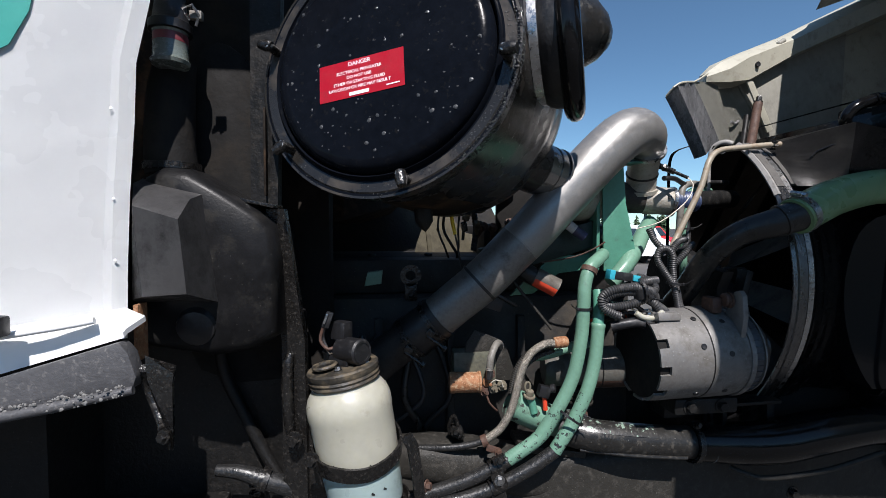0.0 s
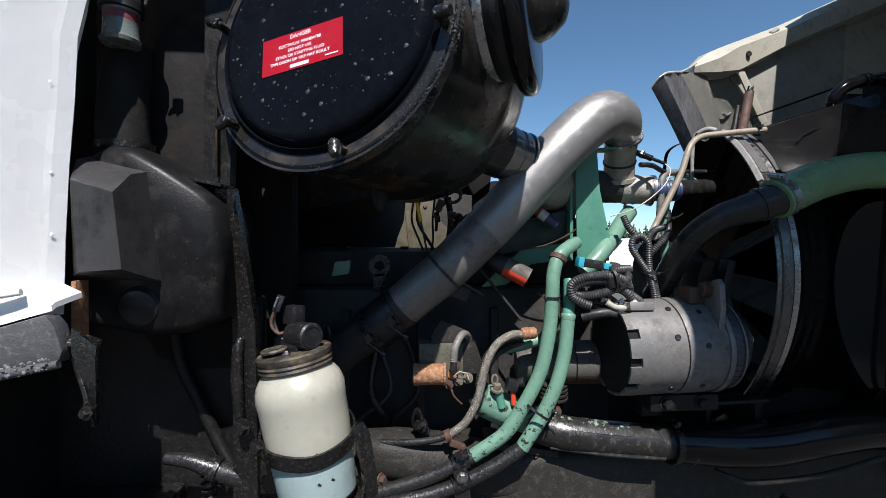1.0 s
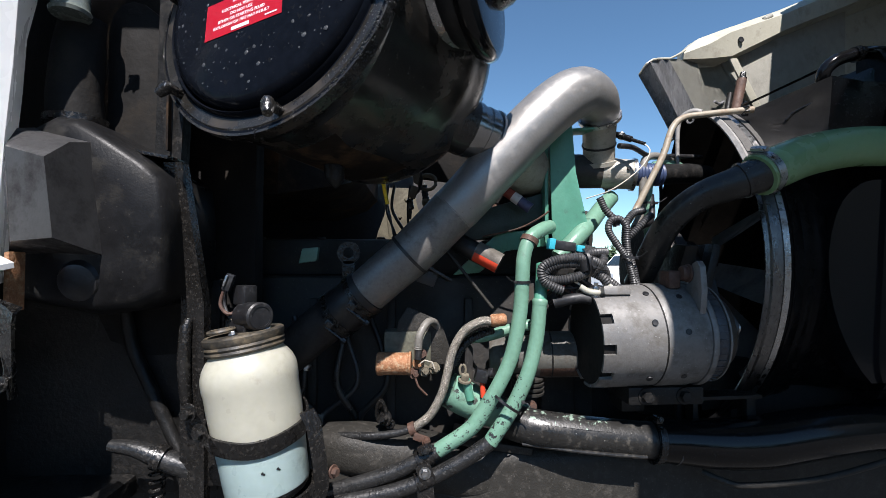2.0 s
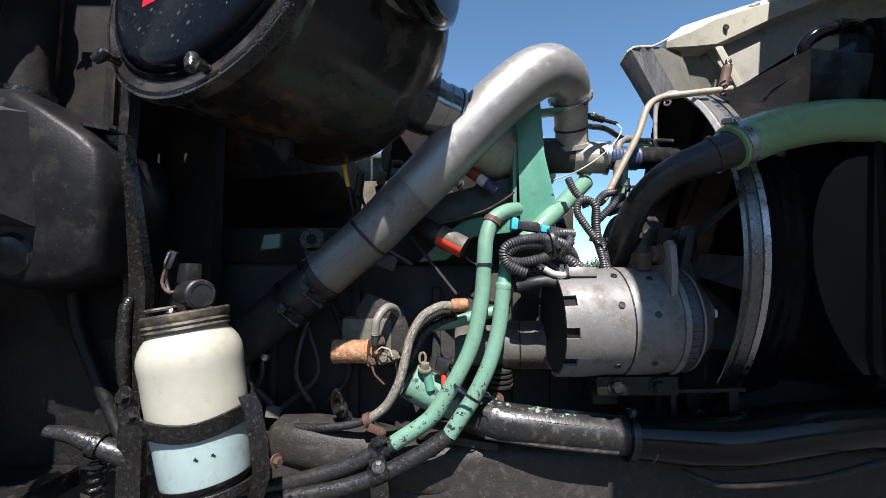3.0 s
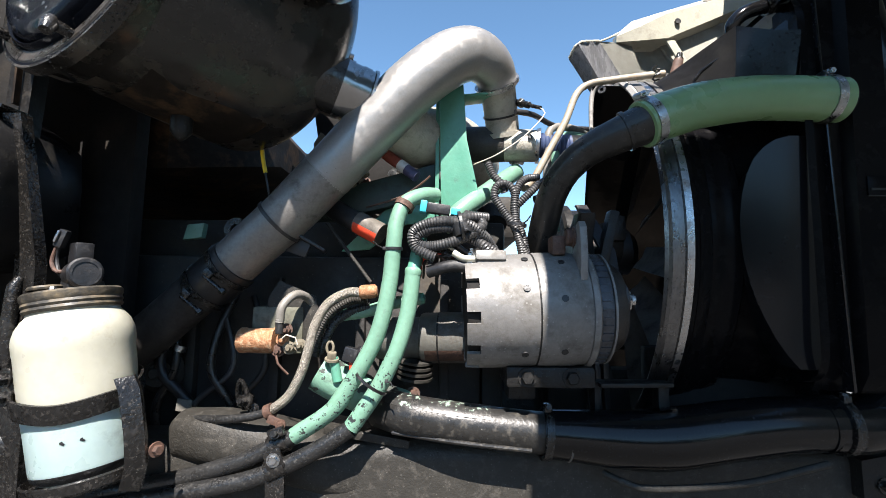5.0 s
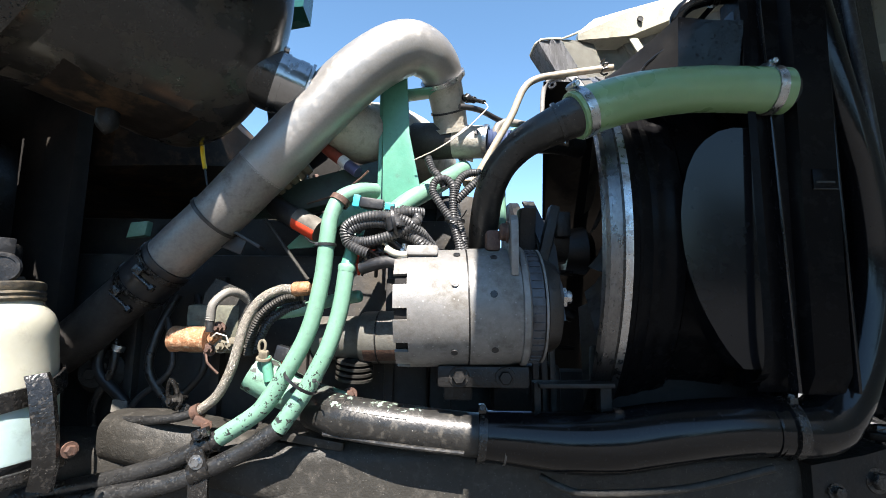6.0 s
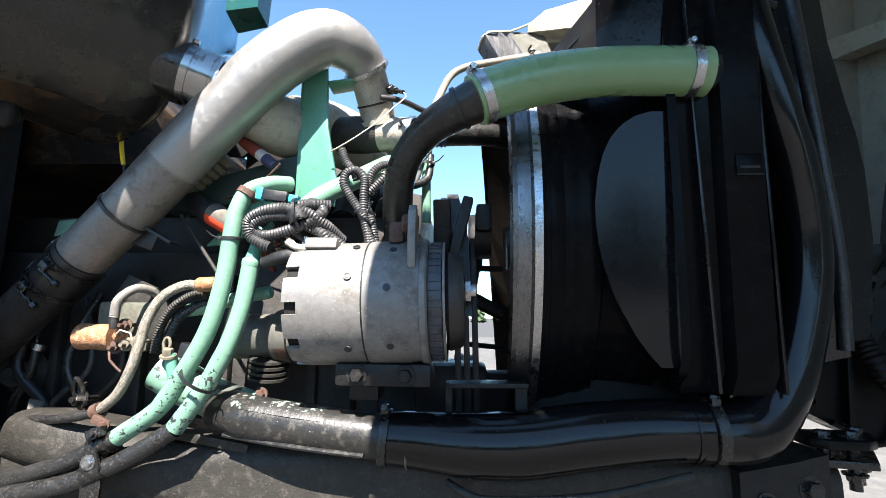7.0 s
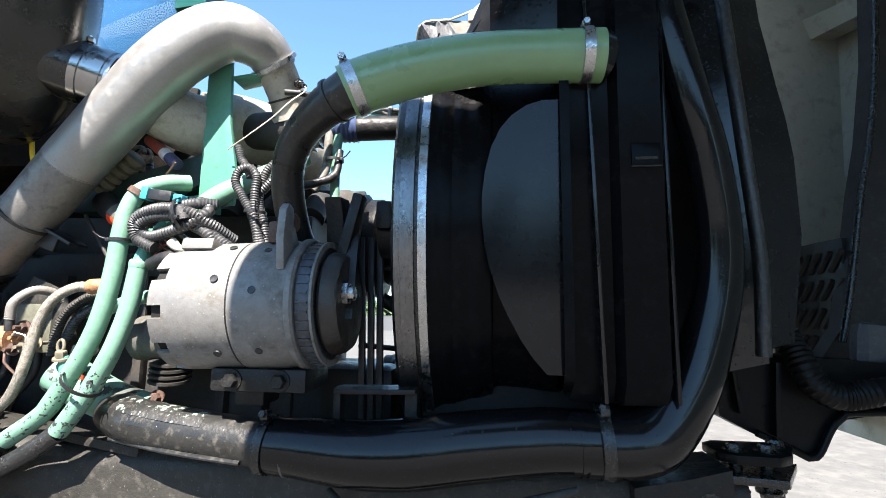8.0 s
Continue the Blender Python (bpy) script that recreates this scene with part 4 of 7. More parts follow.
for q in ((-0.177, 0.800, 1.617), (0.021, 0.679, 1.574), (0.167, 0.656, 1.748), (-0.199, 0.847, 1.81), (-0.09, 0.82, 1.965), (0.13, 0.72, 1.935)):
    d = Vector(q) - C0
    d -= N * d.dot(N)
    d.normalize()
    p = C0 + d * 0.207
    s = part("lid_bolt", cat(rod(p - N * 0.005, p + N * 0.030, 0.0075, 14, 0.002), tube([p + N * 0.028 - d * 0.006, p + N * 0.030 + d * 0.006, p + N * 0.032 + d * 0.018], [0.008, 0.010, 0.007], 12)), "oily", ac)
    part("bolt_tip", lathe([(0, 0.0075), (0.006, 0.006), (0.008, 0)], p + N * 0.030, N, 14, False), "bare", s)
# decal: its own axes on the lid
DU = (V(0.028, 0.729, 1.774) - V(-0.104, 0.791, 1.757))
DU = (DU - N * DU.dot(N)).normalized()
DV = N.cross(DU)
DC = V(-0.037, 0.7515, 1.737)
DC = DC - N * ((DC - C0).dot(N)) + N * 0.0242
dm = Matrix((( DU.x, DV.x, N.x, DC.x), (DU.y, DV.y, N.y, DC.y), (DU.z, DV.z, N.z, DC.z), (0, 0, 0, 1)))
bm = bmesh.new()
bmesh.ops.create_grid(bm, x_segments=1, y_segments=1, size=1)
bmesh.ops.scale(bm, verts=bm.verts, vec=(0.074, 0.0315, 1))
g = bmesh.ops.extrude_face_region(bm, geom=bm.faces[:])
bmesh.ops.translate(bm, verts=[v for v in g["geom"] if isinstance(v, bmesh.types.BMVert)], vec=(0, 0, 0.0006))
bmesh.ops.transform(bm, verts=bm.verts, matrix=dm)
dec = part("warning_decal", bm, "decal", ac, "red danger decal with white lettering", smooth=False)
for text, size, y, x in (("DANGER", 0.0098, 0.0215, -0.002), ("ELECTRICAL PREHEATER", 0.0072, 0.0085, -0.003), ("DO NOT USE", 0.0072, -0.0005, -0.003), ("ETHER OR STARTING FLUID", 0.0072, -0.0095, -0.003), ("EXPLOSION OR FIRE MAY RESULT", 0.0072, -0.0185, -0.003)):
    words(text, size, dm @ pose(x, y + 0.003, 0.0008), "ink", dec)
part("maker_bar", box((0, 0, 0), (0.034, 0.0055, 0.0006), bevel=0), "ink", dec, smooth=False).matrix_basis = Matrix.Translation(-W[dec]) @ dm @ pose(-0.003, -0.0262, 0.001)
part("number_bar", box((0, 0, 0), (0.022, 0.0018, 0.0006), bevel=0), "ink", dec, smooth=False).matrix_basis = Matrix.Translation(-W[dec]) @ dm @ pose(0.055, -0.0245, 0.001)
rn = random.Random(21)
LU, LW = frame_of(N)[1:]
spots = []
while len(spots) < 120:
    a, q = rn.uniform(0, 2 * math.pi), 0.172 * math.sqrt(rn.random())
    d = math.cos(a) * LU + math.sin(a) * LW
    if rn.random() < 0.45 and d.z > -0.3:
        continue
    r = rn.choice((0.0009, 0.0011, 0.0014, 0.0018, 0.0026, 0.0036))
    p = C0 + N * 0.0240 + d * q
    if abs((p - DC).dot(DU)) < 0.078 and abs((p - DC).dot(DV)) < 0.035:
        continue
    spots.append((p, N, r, r * 0.28, rn))
tagged(part("water_spot", domes(spots), "drop", ac, "scattered dried water spots"), kind="stuff")
spots = []
while len(spots) < 1100:
    a = rn.uniform(0, 2 * math.pi)
    d = math.cos(a) * LU + math.sin(a) * LW
    if d.z > 0.25 or rn.random() > 0.08 + 0.92 * max(0, d.x) ** 2:
        continue
    r = rn.uniform(0.0006, 0.0019)
    if rn.random() < 0.6:
        spots.append((C0 + N * 0.0045 + d * rn.uniform(0.204, 0.224), N, r, r * rn.uniform(0.5, 1.0), rn))
    else:
        spots.append((C0 - N * rn.uniform(-0.004, 0.014) + d * 0.2262, d, r, r * rn.uniform(0.5, 1.0), rn))
tagged(part("dirt_crust", domes(spots), "crust", ac, "grains of caked dirt along the rim"), kind="stuff")
# near-black plate added to close the sky gap behind the canister
part("dark_gap_plate", bevelled(plate([(0.185, 1.23, 1.76), (0.36, 1.23, 1.73), (0.345, 1.23, 1.60), (0.30, 1.23, 1.565), (0.215, 1.23, 1.575)], 0.012, 0), 0.003), "void", ac)
part("drain_nipple", lathe([(0, 0.018), (0.03, 0.017), (0.04, 0.010), (0.05, 0)], C0 + BA * 0.15 + V(0.0, 0.0, -0.226), (0.1, -0.2, -1), 18, False), "grime", ac)


def body_strip(s0, s1, a0, a1, lift, n=28):
    """A strip of the canister's skin between two lengths and two angles from its lowest line, with a wandering edge."""
    u, w = frame_of(BA)[1:]
    low = math.atan2(-w.z, -u.z)
    bm, rows = bmesh.new(), []
    for i in range(n + 1):
        t = s0 + (s1 - s0) * i / n
        row = []
        for k in range(n + 1):
            f = k / n
            wander = 5.0 * noise.noise(V(9 * t, 3 * f, 1.7))
            a = low + radians(a0 + (a1 - a0) * f + wander)
            edge = min(1.0, 6 * min(f, 1 - f), 6 * min(i, n - i) / n)
            row.append(bm.verts.new(C0 + BA * t + (body_radius(t) - 0.0015 + (lift + 0.0015) * edge) * (math.cos(a) * u + math.sin(a) * w)))
        rows.append(row)
    for p, q in zip(rows, rows[1:]):
        for k in range(n):
            bm.faces.new((p[k], p[k + 1], q[k + 1], q[k]))
    return bm


part("rust_stain", body_strip(0.03, 0.27, -26, 20, 0.0012), "belly", ac, "rust-brown stained lower skin")
# inlet boot on the canister's side
IA = V(0.90, -0.40, 0.08).normalized()
IP = V(0.247, 0.80, 1.812)
part("inlet_stub", lathe([(-0.09, 0.094), (0.02, 0.094), (0.025, 0.090)], IP, IA, 56), "can", ac)
inlet = thing("intake_boot", (0.33, 0.87, 1.8), "black rubber intake boot with a steel clamp", "boot")
part("sleeve", lathe([(0.005, 0.098), (0.024, 0.099), (0.028, 0.103), (0.040, 0.108), (0.052, 0.110), (0.06, 0.104)], IP, IA, 64), "rubber", inlet)
part("flange_disc", lathe([(0.050, 0.06), (0.052, 0.112), (0.056, 0.122), (0.063, 0.1285), (0.071, 0.130), (0.079, 0.1275), (0.085, 0.120), (0.088, 0.110), (0.089, 0.06)], IP + V(0, 0, -0.005), IA, 64), "hosegloss", inlet)
part("cone", lathe([(0.06, 0.066), (0.08, 0.068), (0.115, 0.060), (0.14, 0.042), (0.156, 0.02), (0.160, 0)], IP + V(0, 0.03, 0.05), (0.95, -0.05, -0.10), 48, False), "pipeblack", inlet, "dull black cone")
hose_clamp(inlet, IP + IA * 0.016, IA, 0.0985, 0.014, (0.0, -0.6, 0.8))
# outlet and cast elbow towards the engine
OA = V(0.88, 0.39, -0.26).normalized()
OC = V(0.362, 0.996, 1.619)  # where the sleeve ends
# plain black tube over the sleeve's canister end
part("black_sleeve_end", tube([OC - OA * 0.125, OC - OA * 0.052], 0.0572, 48), "can", ac)
outp = thing("intake_pipe", (0.45, 1.1, 1.6), "grey alloy intake pipe with steel band clamps", "pipe")
part("pipe", tube([OC - OA * 0.01, (0.405, 1.035, 1.598), (0.45, 1.09, 1.580), (0.50, 1.14, 1.585)], [0.050, 0.053, 0.060, 0.066], 40), "cast", outp)
part("steel_sleeve", tube([OC - OA * 0.10, OC], 0.0545, 48), "chrome", outp, "bright bare steel sleeve")
part("band", ring(OC + OA * 0.004, OA, 0.050, 0.0585, 0.005, 56), "bare", outp, "bright steel band clamp")
part("band", ring(OC - OA * 0.014, OA, 0.050, 0.0562, 0.016, 56), "chrome", outp, "bright steel band clamp")
rear_band = part("band", ring(OC - OA * 0.046, OA, 0.053, 0.0568, 0.013, 56), "chrome", outp, "bright steel band clamp")
part("clamp_tab", cat(box(OC - OA * 0.040 + V(0.004, -0.020, 0.056), (0.022, 0.010, 0.010), (0, 16, 24), 0.002), hexbolt(OC - OA * 0.034 + V(0.006, -0.026, 0.058), (0.9, 0.3, -0.2), 0.005, 0.008)), "bare", rear_band)
part("elbow", tube([(0.455, 1.12, 1.59), (0.51, 1.17, 1.60), (0.56, 1.24, 1.60), (0.60, 1.33, 1.58)], [0.066, 0.070, 0.068, 0.062], 36), "cast", outp, "rough cast alloy elbow")

# ---------------- washer jar ----------------
JB, JT = V(-0.036, 0.896, 0.960), V(-0.080, 0.892, 1.222)
JA = (JT - JB).normalized()
jar = thing("washer_reservoir", (-0.03, 0.88, 0.958), "white plastic washer jar half full of pale blue fluid", "reservoir")
part("lower_body", lathe([(0.0, 0), (0.0, 0.0536), (0.004, 0.0618), (0.012, 0.0680), (0.022, 0.0706), (0.08, 0.0736), (0.112, 0.0760)], JB, JA, 56, False), "jarfluid", jar, "pale blue fluid showing through the plastic")
part("upper_body", lathe([(0.112, 0.0760), (0.123, 0.0765), (0.150, 0.0778), (0.192, 0.0788), (0.198, 0.0798), (0.212, 0.0801), (0.222, 0.0788), (0.234, 0.0747), (0.245, 0.0675), (0.251, 0.0623), (0.256, 0.0608), (0.268, 0.0608)], JB, JA, 56, False), "jar", jar, "cream white translucent plastic")
cap = part("cap", lathe([(0.256, 0.0577), (0.256, 0.0639), (0.260, 0.0664), (0.264, 0.0647), (0.268, 0.0670), (0.272, 0.0651), (0.277, 0.0675), (0.284, 0.0675), (0.287, 0.0644), (0.288, 0.0), ], JB, JA, 48, False), "jarcap", jar, "dirty black ribbed screw cap")
CT = JB + JA * 0.288
part("filler_neck", lathe([(0, 0.023), (0.003, 0.024), (0.006, 0.022), (0.0055, 0.017), (0.0015, 0.016), (0.001, 0.0)], CT + V(-0.030, -0.018, 0), JA, 28, False), "jarcap", cap)
part("filler_hole", lathe([(0.0016, 0), (0.0018, 0.0155), (0.0022, 0)], CT + V(-0.030, -0.018, 0), JA, 28, False), "grime", cap)
PD = V(0.72, -0.69, 0.05).normalized()
PC = CT + V(0.006, 0.004, 0.026)
part("pump_body", cat(rod(PC - PD * 0.012, PC + PD * 0.046, 0.0245, 32, 0.003), ring(PC + PD * 0.046, PD, 0.017, 0.021, 0.003, 32), box(CT + V(0.008, 0.008, 0.008), (0.05, 0.05, 0.018), (0, 0, -40), 0.004)), "plastic", cap, "black pump motor")
part("pump_lug", cat(hexbolt(CT + V(0.046, -0.014, 0.0), JA, 0.007, 0.008), box(CT + V(0.050, -0.020, -0.010), (0.010, 0.010, 0.016), (0, 0, 20), 0.002)), "bare", cap)
part("plug_socket", box(CT + V(-0.002, 0.012, 0.062), (0.034, 0.026, 0.034), (0, 0, -35), 0.003), "plastic", cap)
part("cap_screw", hexbolt(CT + V(-0.005, -0.034, 0), JA, 0.005, 0.005), "bare", cap)
part("cap_rib", cat(rod(CT + V(-0.026, 0.030, 0.0), CT + V(-0.026, 0.030, 0.020), 0.016, 22, 0.003), box(CT + V(-0.008, 0.028, 0.007), (0.05, 0.010, 0.014), (0, 0, 10), 0.003)), "jarcap", cap)


def on_jar(s, deg, r):
    """A point on the jar's side, s above its base, turned from the front."""
    return JB + JA * s + V(r * math.sin(radians(deg)), -r * math.cos(radians(deg)), 0)


for deg, up in ((17, 0.0655), (36, 0.0685)):
    p = on_jar(up, deg, 0.0733)
    part("level_mark", cat(box(p, (0.0065, 0.0015, 0.003), (0, 25, deg), 0.0005), box(p + V(-0.001, 0, 0.002), (0.003, 0.0015, 0.002), (0, -30, deg), 0.0004)), "plastic", jar)
for deg, top, end in ((38, 0.124, 0.100), (42, 0.124, 0.109), (20, 0.122, 0.113), (-30, 0.122, 0.110)):
    part("grease_run", tube([on_jar(top, deg, 0.0767), on_jar((top + end) / 2, deg + 0.8, 0.0760), on_jar(end, deg + 0.4, 0.0752)], [0.0013, 0.001, 0.0016], 6, 0.004), "grime", jar)
part("base_grime", lathe([(0.005, 0.0630), (0.011, 0.0682), (0.018, 0.0704), (0.018, 0.0698)], JB, JA, 56), "crust", jar)
wires = thing("pump_wires", (-0.09, 0.9, 1.3), "dark twisted wires with a small plug above the jar", "wires")
part("lead", tube([CT + V(-0.01, 0, 0.035), CT + V(-0.025, -0.005, 0.030), CT + V(-0.040, 0.0, 0.046), CT + V(-0.034, 0, 0.072), CT + V(-0.026, 0, 0.09)], 0.003, 8, 0.006), "rustdark", wires)
part("lead", tube([CT + V(-0.006, 0.005, 0.035), CT + V(-0.022, 0.0, 0.024), CT + V(-0.036, 0.005, 0.050), CT + V(-0.030, 0, 0.075), CT + V(-0.024, 0, 0.09)], 0.003, 8, 0.006), "rubber", wires)
part("plug", box(CT + V(-0.026, 0, 0.085), (0.014, 0.012, 0.03), (0, 20, 0), 0.002), "plastic", wires)
part("plug_tab", box(CT + V(-0.029, -0.008, 0.088), (0.004, 0.004, 0.02), (0, 20, 0), 0.001), "bare", wires)
hold = thing("jar_bracket", (-0.06, 0.88, 0.95), "oily black steel strap bracket holding the washer jar to the post", "bracket")
HC = JB + JA * 0.128
HA = (JA + V(0.15, -0.23, 0)).normalized()
HU, HW = frame_of(HA)[1:]
bm = bmesh.new()
prev = None
for k in range(49):
    a = 2 * math.pi * k / 48
    cur = [bm.verts.new(HC + r * (math.cos(a) * HU + math.sin(a) * HW) + HA * (h + 0.0012 * math.sin(5 * a))) for r, h in ((0.0815, -0.0145), (0.0860, -0.0145), (0.0870, 0.0), (0.0860, 0.0145), (0.0815, 0.0145))]
    if prev:
        for j in range(5):
            bm.faces.new((prev[j], prev[(j + 1) % 5], cur[(j + 1) % 5], cur[j]))
    prev = cur
bmesh.ops.remove_doubles(bm, verts=bm.verts, dist=0.0002)
part("strap", bm, "oily", hold)
part("side_arm", bevelled(shell([[(0.026, 0.846, 1.112), (0.046, 0.862, 1.116), (0.044, 0.870, 1.116), (0.024, 0.854, 1.112)],
                                 [(0.038, 0.842, 1.092), (0.058, 0.860, 1.096), (0.056, 0.870, 1.096), (0.036, 0.852, 1.092)],
                                 [(0.048, 0.846, 1.03), (0.068, 0.864, 1.03), (0.066, 0.874, 1.03), (0.046, 0.856, 1.03)],
                                 [(0.052, 0.848, 0.985), (0.072, 0.866, 0.985), (0.070, 0.876, 0.985), (0.050, 0.858, 0.985)],
                                 [(0.040, 0.856, 0.950), (0.060, 0.874, 0.942), (0.058, 0.884, 0.942), (0.038, 0.866, 0.950)]]), 0.004, 3), "oily", hold)
part("base_tray", lathe([(-0.014, 0), (-0.014, 0.070), (-0.008, 0.080), (0.006, 0.0825), (0.008, 0.079), (-0.003, 0.075), (-0.005, 0)], JB, JA, 40, False), "oily", hold)
part("back_arm", box((-0.135, 0.925, 1.06), (0.08, 0.02, 0.19), (0, 0, 0), 0.004), "oily", hold)
part("bolt", hexbolt((-0.135, 0.845, 1.085), (-0.3, -1, 0), 0.010, 0.01), "oily", hold)
part("bolt", hexbolt((0.075, 0.885, 1.0), (1, -0.6, 0), 0.008, 0.01), "rustdark", hold)

# ---------------- silver charge air pipe ----------------
cp = thing("charge_air_pipe", (0.35, 1.0, 1.4), "dull silver charge air pipe bent over the engine", "pipe")
CP = [(-0.073, 1.070, 1.154), (0.010, 1.055, 1.222), (0.088, 1.035, 1.279), (0.151, 1.02, 1.335), (0.213, 1.008, 1.388), (0.318, 0.995, 1.495), (0.444, 0.99, 1.633), (0.517, 1.0, 1.699), (0.563, 1.013, 1.722), (0.596, 1.030, 1.718), (0.617, 1.055, 1.706), (0.628, 1.078, 1.683)]
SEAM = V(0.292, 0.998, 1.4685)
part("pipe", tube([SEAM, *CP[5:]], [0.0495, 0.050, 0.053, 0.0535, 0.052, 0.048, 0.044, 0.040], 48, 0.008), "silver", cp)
# below the seam the shade is put into the colour
part("lower_length", tube([*CP[2:5], SEAM], [0.0465, 0.047, 0.048, 0.0495], 48, 0.008), "shadepipe", cp, "lower length toned darker for its shade")
part("bead", ring((0.204, 1.009, 1.380), (0.72, -0.08, 0.68), 0.046, 0.0505, 0.006, 48), "rubber", cp)
part("weld_seam", lathe([(-0.002, 0.0490), (0, 0.0502), (0.002, 0.0490)], SEAM, (0.68, -0.08, 0.72), 48), "silver", cp)
rw = random.Random(8)
wu, ww = frame_of((0.68, -0.08, 0.72))[1:]
spatter = []
for k in range(70):
    d = V(0.5, -0.8, -0.35).normalized()
    d = (d + rw.gauss(0, 0.22) * wu + rw.gauss(0, 0.22) * ww)
    d = (d - V(0.68, -0.08, 0.72).normalized() * d.dot(V(0.68, -0.08, 0.72).normalized())).normalized()
    spatter.append((SEAM + V(0.68, -0.08, 0.72).normalized() * rw.uniform(-0.004, 0.022) + d * 0.0496, d, rw.uniform(0.0006, 0.0018), 0.0007, rw))
tagged(part("weld_spatter", domes(spatter), "silver", cp, "grains of weld spatter by the seam"), kind="stuff")
cb = thing("charge_hose_coupler", (0.06, 1.04, 1.27), "black silicone hose coupler with wire clamps on the charge pipe", "hose coupler")
part("sleeve", tube([(0.045, 1.048, 1.247), (0.088, 1.035, 1.280), (0.118, 1.028, 1.305)], 0.050, 40), "plastic", cb)
for k, p in enumerate(((0.058, 1.044, 1.257), (0.104, 1.031, 1.294))):
    band = part("band", ring(p, (0.75, -0.2, 0.6), 0.0495, 0.0522, 0.012, 44), "oily", cb)
    part("tee_bolt", cat(rod(Vector(p) + V(-0.02, -0.055, -0.02), Vector(p) + V(0.015, -0.06, -0.045), 0.004, 10), hexbolt(Vector(p) + V(0.015, -0.06, -0.045), (0.7, -0.1, -0.6), 0.007, 0.008, False), box(Vector(p) + V(-0.012, -0.055, -0.015), (0.018, 0.010, 0.014), (0, 40, 0), 0.002)), "oily", band)
lp = thing("lower_charge_pipe", (-0.03, 1.06, 1.18), "dull grey-brown lower charge pipe in the shade", "pipe")
part("pipe", tube([(-0.25, 1.13, 1.085), (-0.16, 1.10, 1.105), (-0.073, 1.070, 1.154), (0.010, 1.055, 1.222), (0.060, 1.043, 1.259)], 0.044, 40), "darkpipe", lp)
# clamp, down pipe and tee behind the bracket
tee = thing("charge_tee", (0.66, 1.1, 1.58), "tan-grey alloy tee pipe with sensor and band clamps", "pipe")
part("down_pipe", tube([(0.622, 1.066, 1.696), (0.631, 1.088, 1.668), (0.639, 1.112, 1.632), (0.646, 1.128, 1.590)], [0.038, 0.037, 0.036, 0.036], 36), "cast", tee)
part("band", ring((0.625, 1.072, 1.690), (0.3, 0.62, -0.62), 0.038, 0.0475, 0.008, 44), "bare", tee, "bright steel band clamp")
part("band", ring((0.638, 1.109, 1.637), (0.2, 0.5, -0.8), 0.0355, 0.0385, 0.004, 44), "rubber", tee)
# left length takes a dark copy of the alloy as its shadow
part("cross_pipe", tube([(0.52, 1.155, 1.588), (0.60, 1.14, 1.580), (0.652, 1.127, 1.575)], [0.036, 0.040, 0.036], 36), "shadecast", tee, "length darkened for shade")
part("cross_pipe", tube([(0.652, 1.127, 1.575), (0.685, 1.1185, 1.5715), (0.718, 1.11, 1.568)], [0.0362, 0.035, 0.034], 36), "cast", tee)
part("band", ring((0.718, 1.11, 1.568), (1, -0.2, -0.1), 0.033, 0.0375, 0.008, 40), "bare", tee, "bright steel band clamp")
part("flange", ring((0.645, 1.126, 1.598), (0.15, 0.3, -0.9), 0.034, 0.043, 0.010, 40), "cast", tee)
part("pin", rod((0.695, 1.085, 1.576), (0.695, 1.076, 1.577), 0.004, 10), "plastic", tee)
part("sensor", cat(rod((0.668, 1.085, 1.655), (0.690, 1.055, 1.636), 0.007, 14, 0.001), hexbolt((0.674, 1.076, 1.650), (0.8, -0.6, -0.4), 0.010, 0.008, False), rod((0.690, 1.055, 1.636), (0.708, 1.03, 1.620), 0.004, 10)), "oily", tee, "steel sensor")
bh = thing("blue_ribbed_hose", (0.82, 1.11, 1.56), "dark blue ribbed hose beyond the tee", "hose")
part("hose", tube([(0.718, 1.11, 1.570), (0.75, 1.112, 1.569), (0.785, 1.116, 1.570)], 0.027, 28, 0.004, 0.0022), "bluehose", bh)
# rest of the blue hose, turned black where a shadow should cover it
part("shaded_end", tube([(0.783, 1.116, 1.570), (0.83, 1.125, 1.574), (0.875, 1.14, 1.578), (0.93, 1.17, 1.58)], 0.024, 24), "grime", bh, "hose end coloured black for shadow")
wire = thing("sensor_wire", (0.65, 1.0, 1.55), "thin pale wire hanging from the sensor", "wire")
part("wire", tube([(0.706, 1.033, 1.622), (0.714, 1.02, 1.606), (0.694, 1.0, 1.575), (0.664, 0.997, 1.545), (0.618, 1.0, 1.514), (0.574, 1.02, 1.499)], 0.0012, 6, 0.008), "wire", wire)

# ---------------- green bracket, block details ----------------
gb = thing("green_bracket", (0.54, 1.04, 1.4), "green painted steel bracket standing on the engine", "bracket")
part("upright", plate([(0.512, 1.055, 1.40), (0.582, 1.045, 1.40), (0.585, 1.045, 1.45), (0.562, 1.05, 1.56), (0.553, 1.055, 1.70), (0.532, 1.0565, 1.755), (0.512, 1.0585, 1.757), (0.506, 1.06, 1.70), (0.508, 1.058, 1.58)], 0.008, 0.0015), "green", gb)
part("flange", plate([(0.506, 1.060, 1.40), (0.506, 1.060, 1.70), (0.506, 1.115, 1.70), (0.506, 1.125, 1.40)], 0.008, 0.0015), "green", gb)
part("top_tab", plate([(0.552, 1.052, 1.652), (0.612, 1.045, 1.655), (0.618, 1.085, 1.655), (0.552, 1.10, 1.652)], 0.005, 0.001), "green", gb)
eb = thing("engine_side_pipework", (0.4, 1.1, 1.35), "green painted pipe stubs and brackets on the engine side", "pipework")
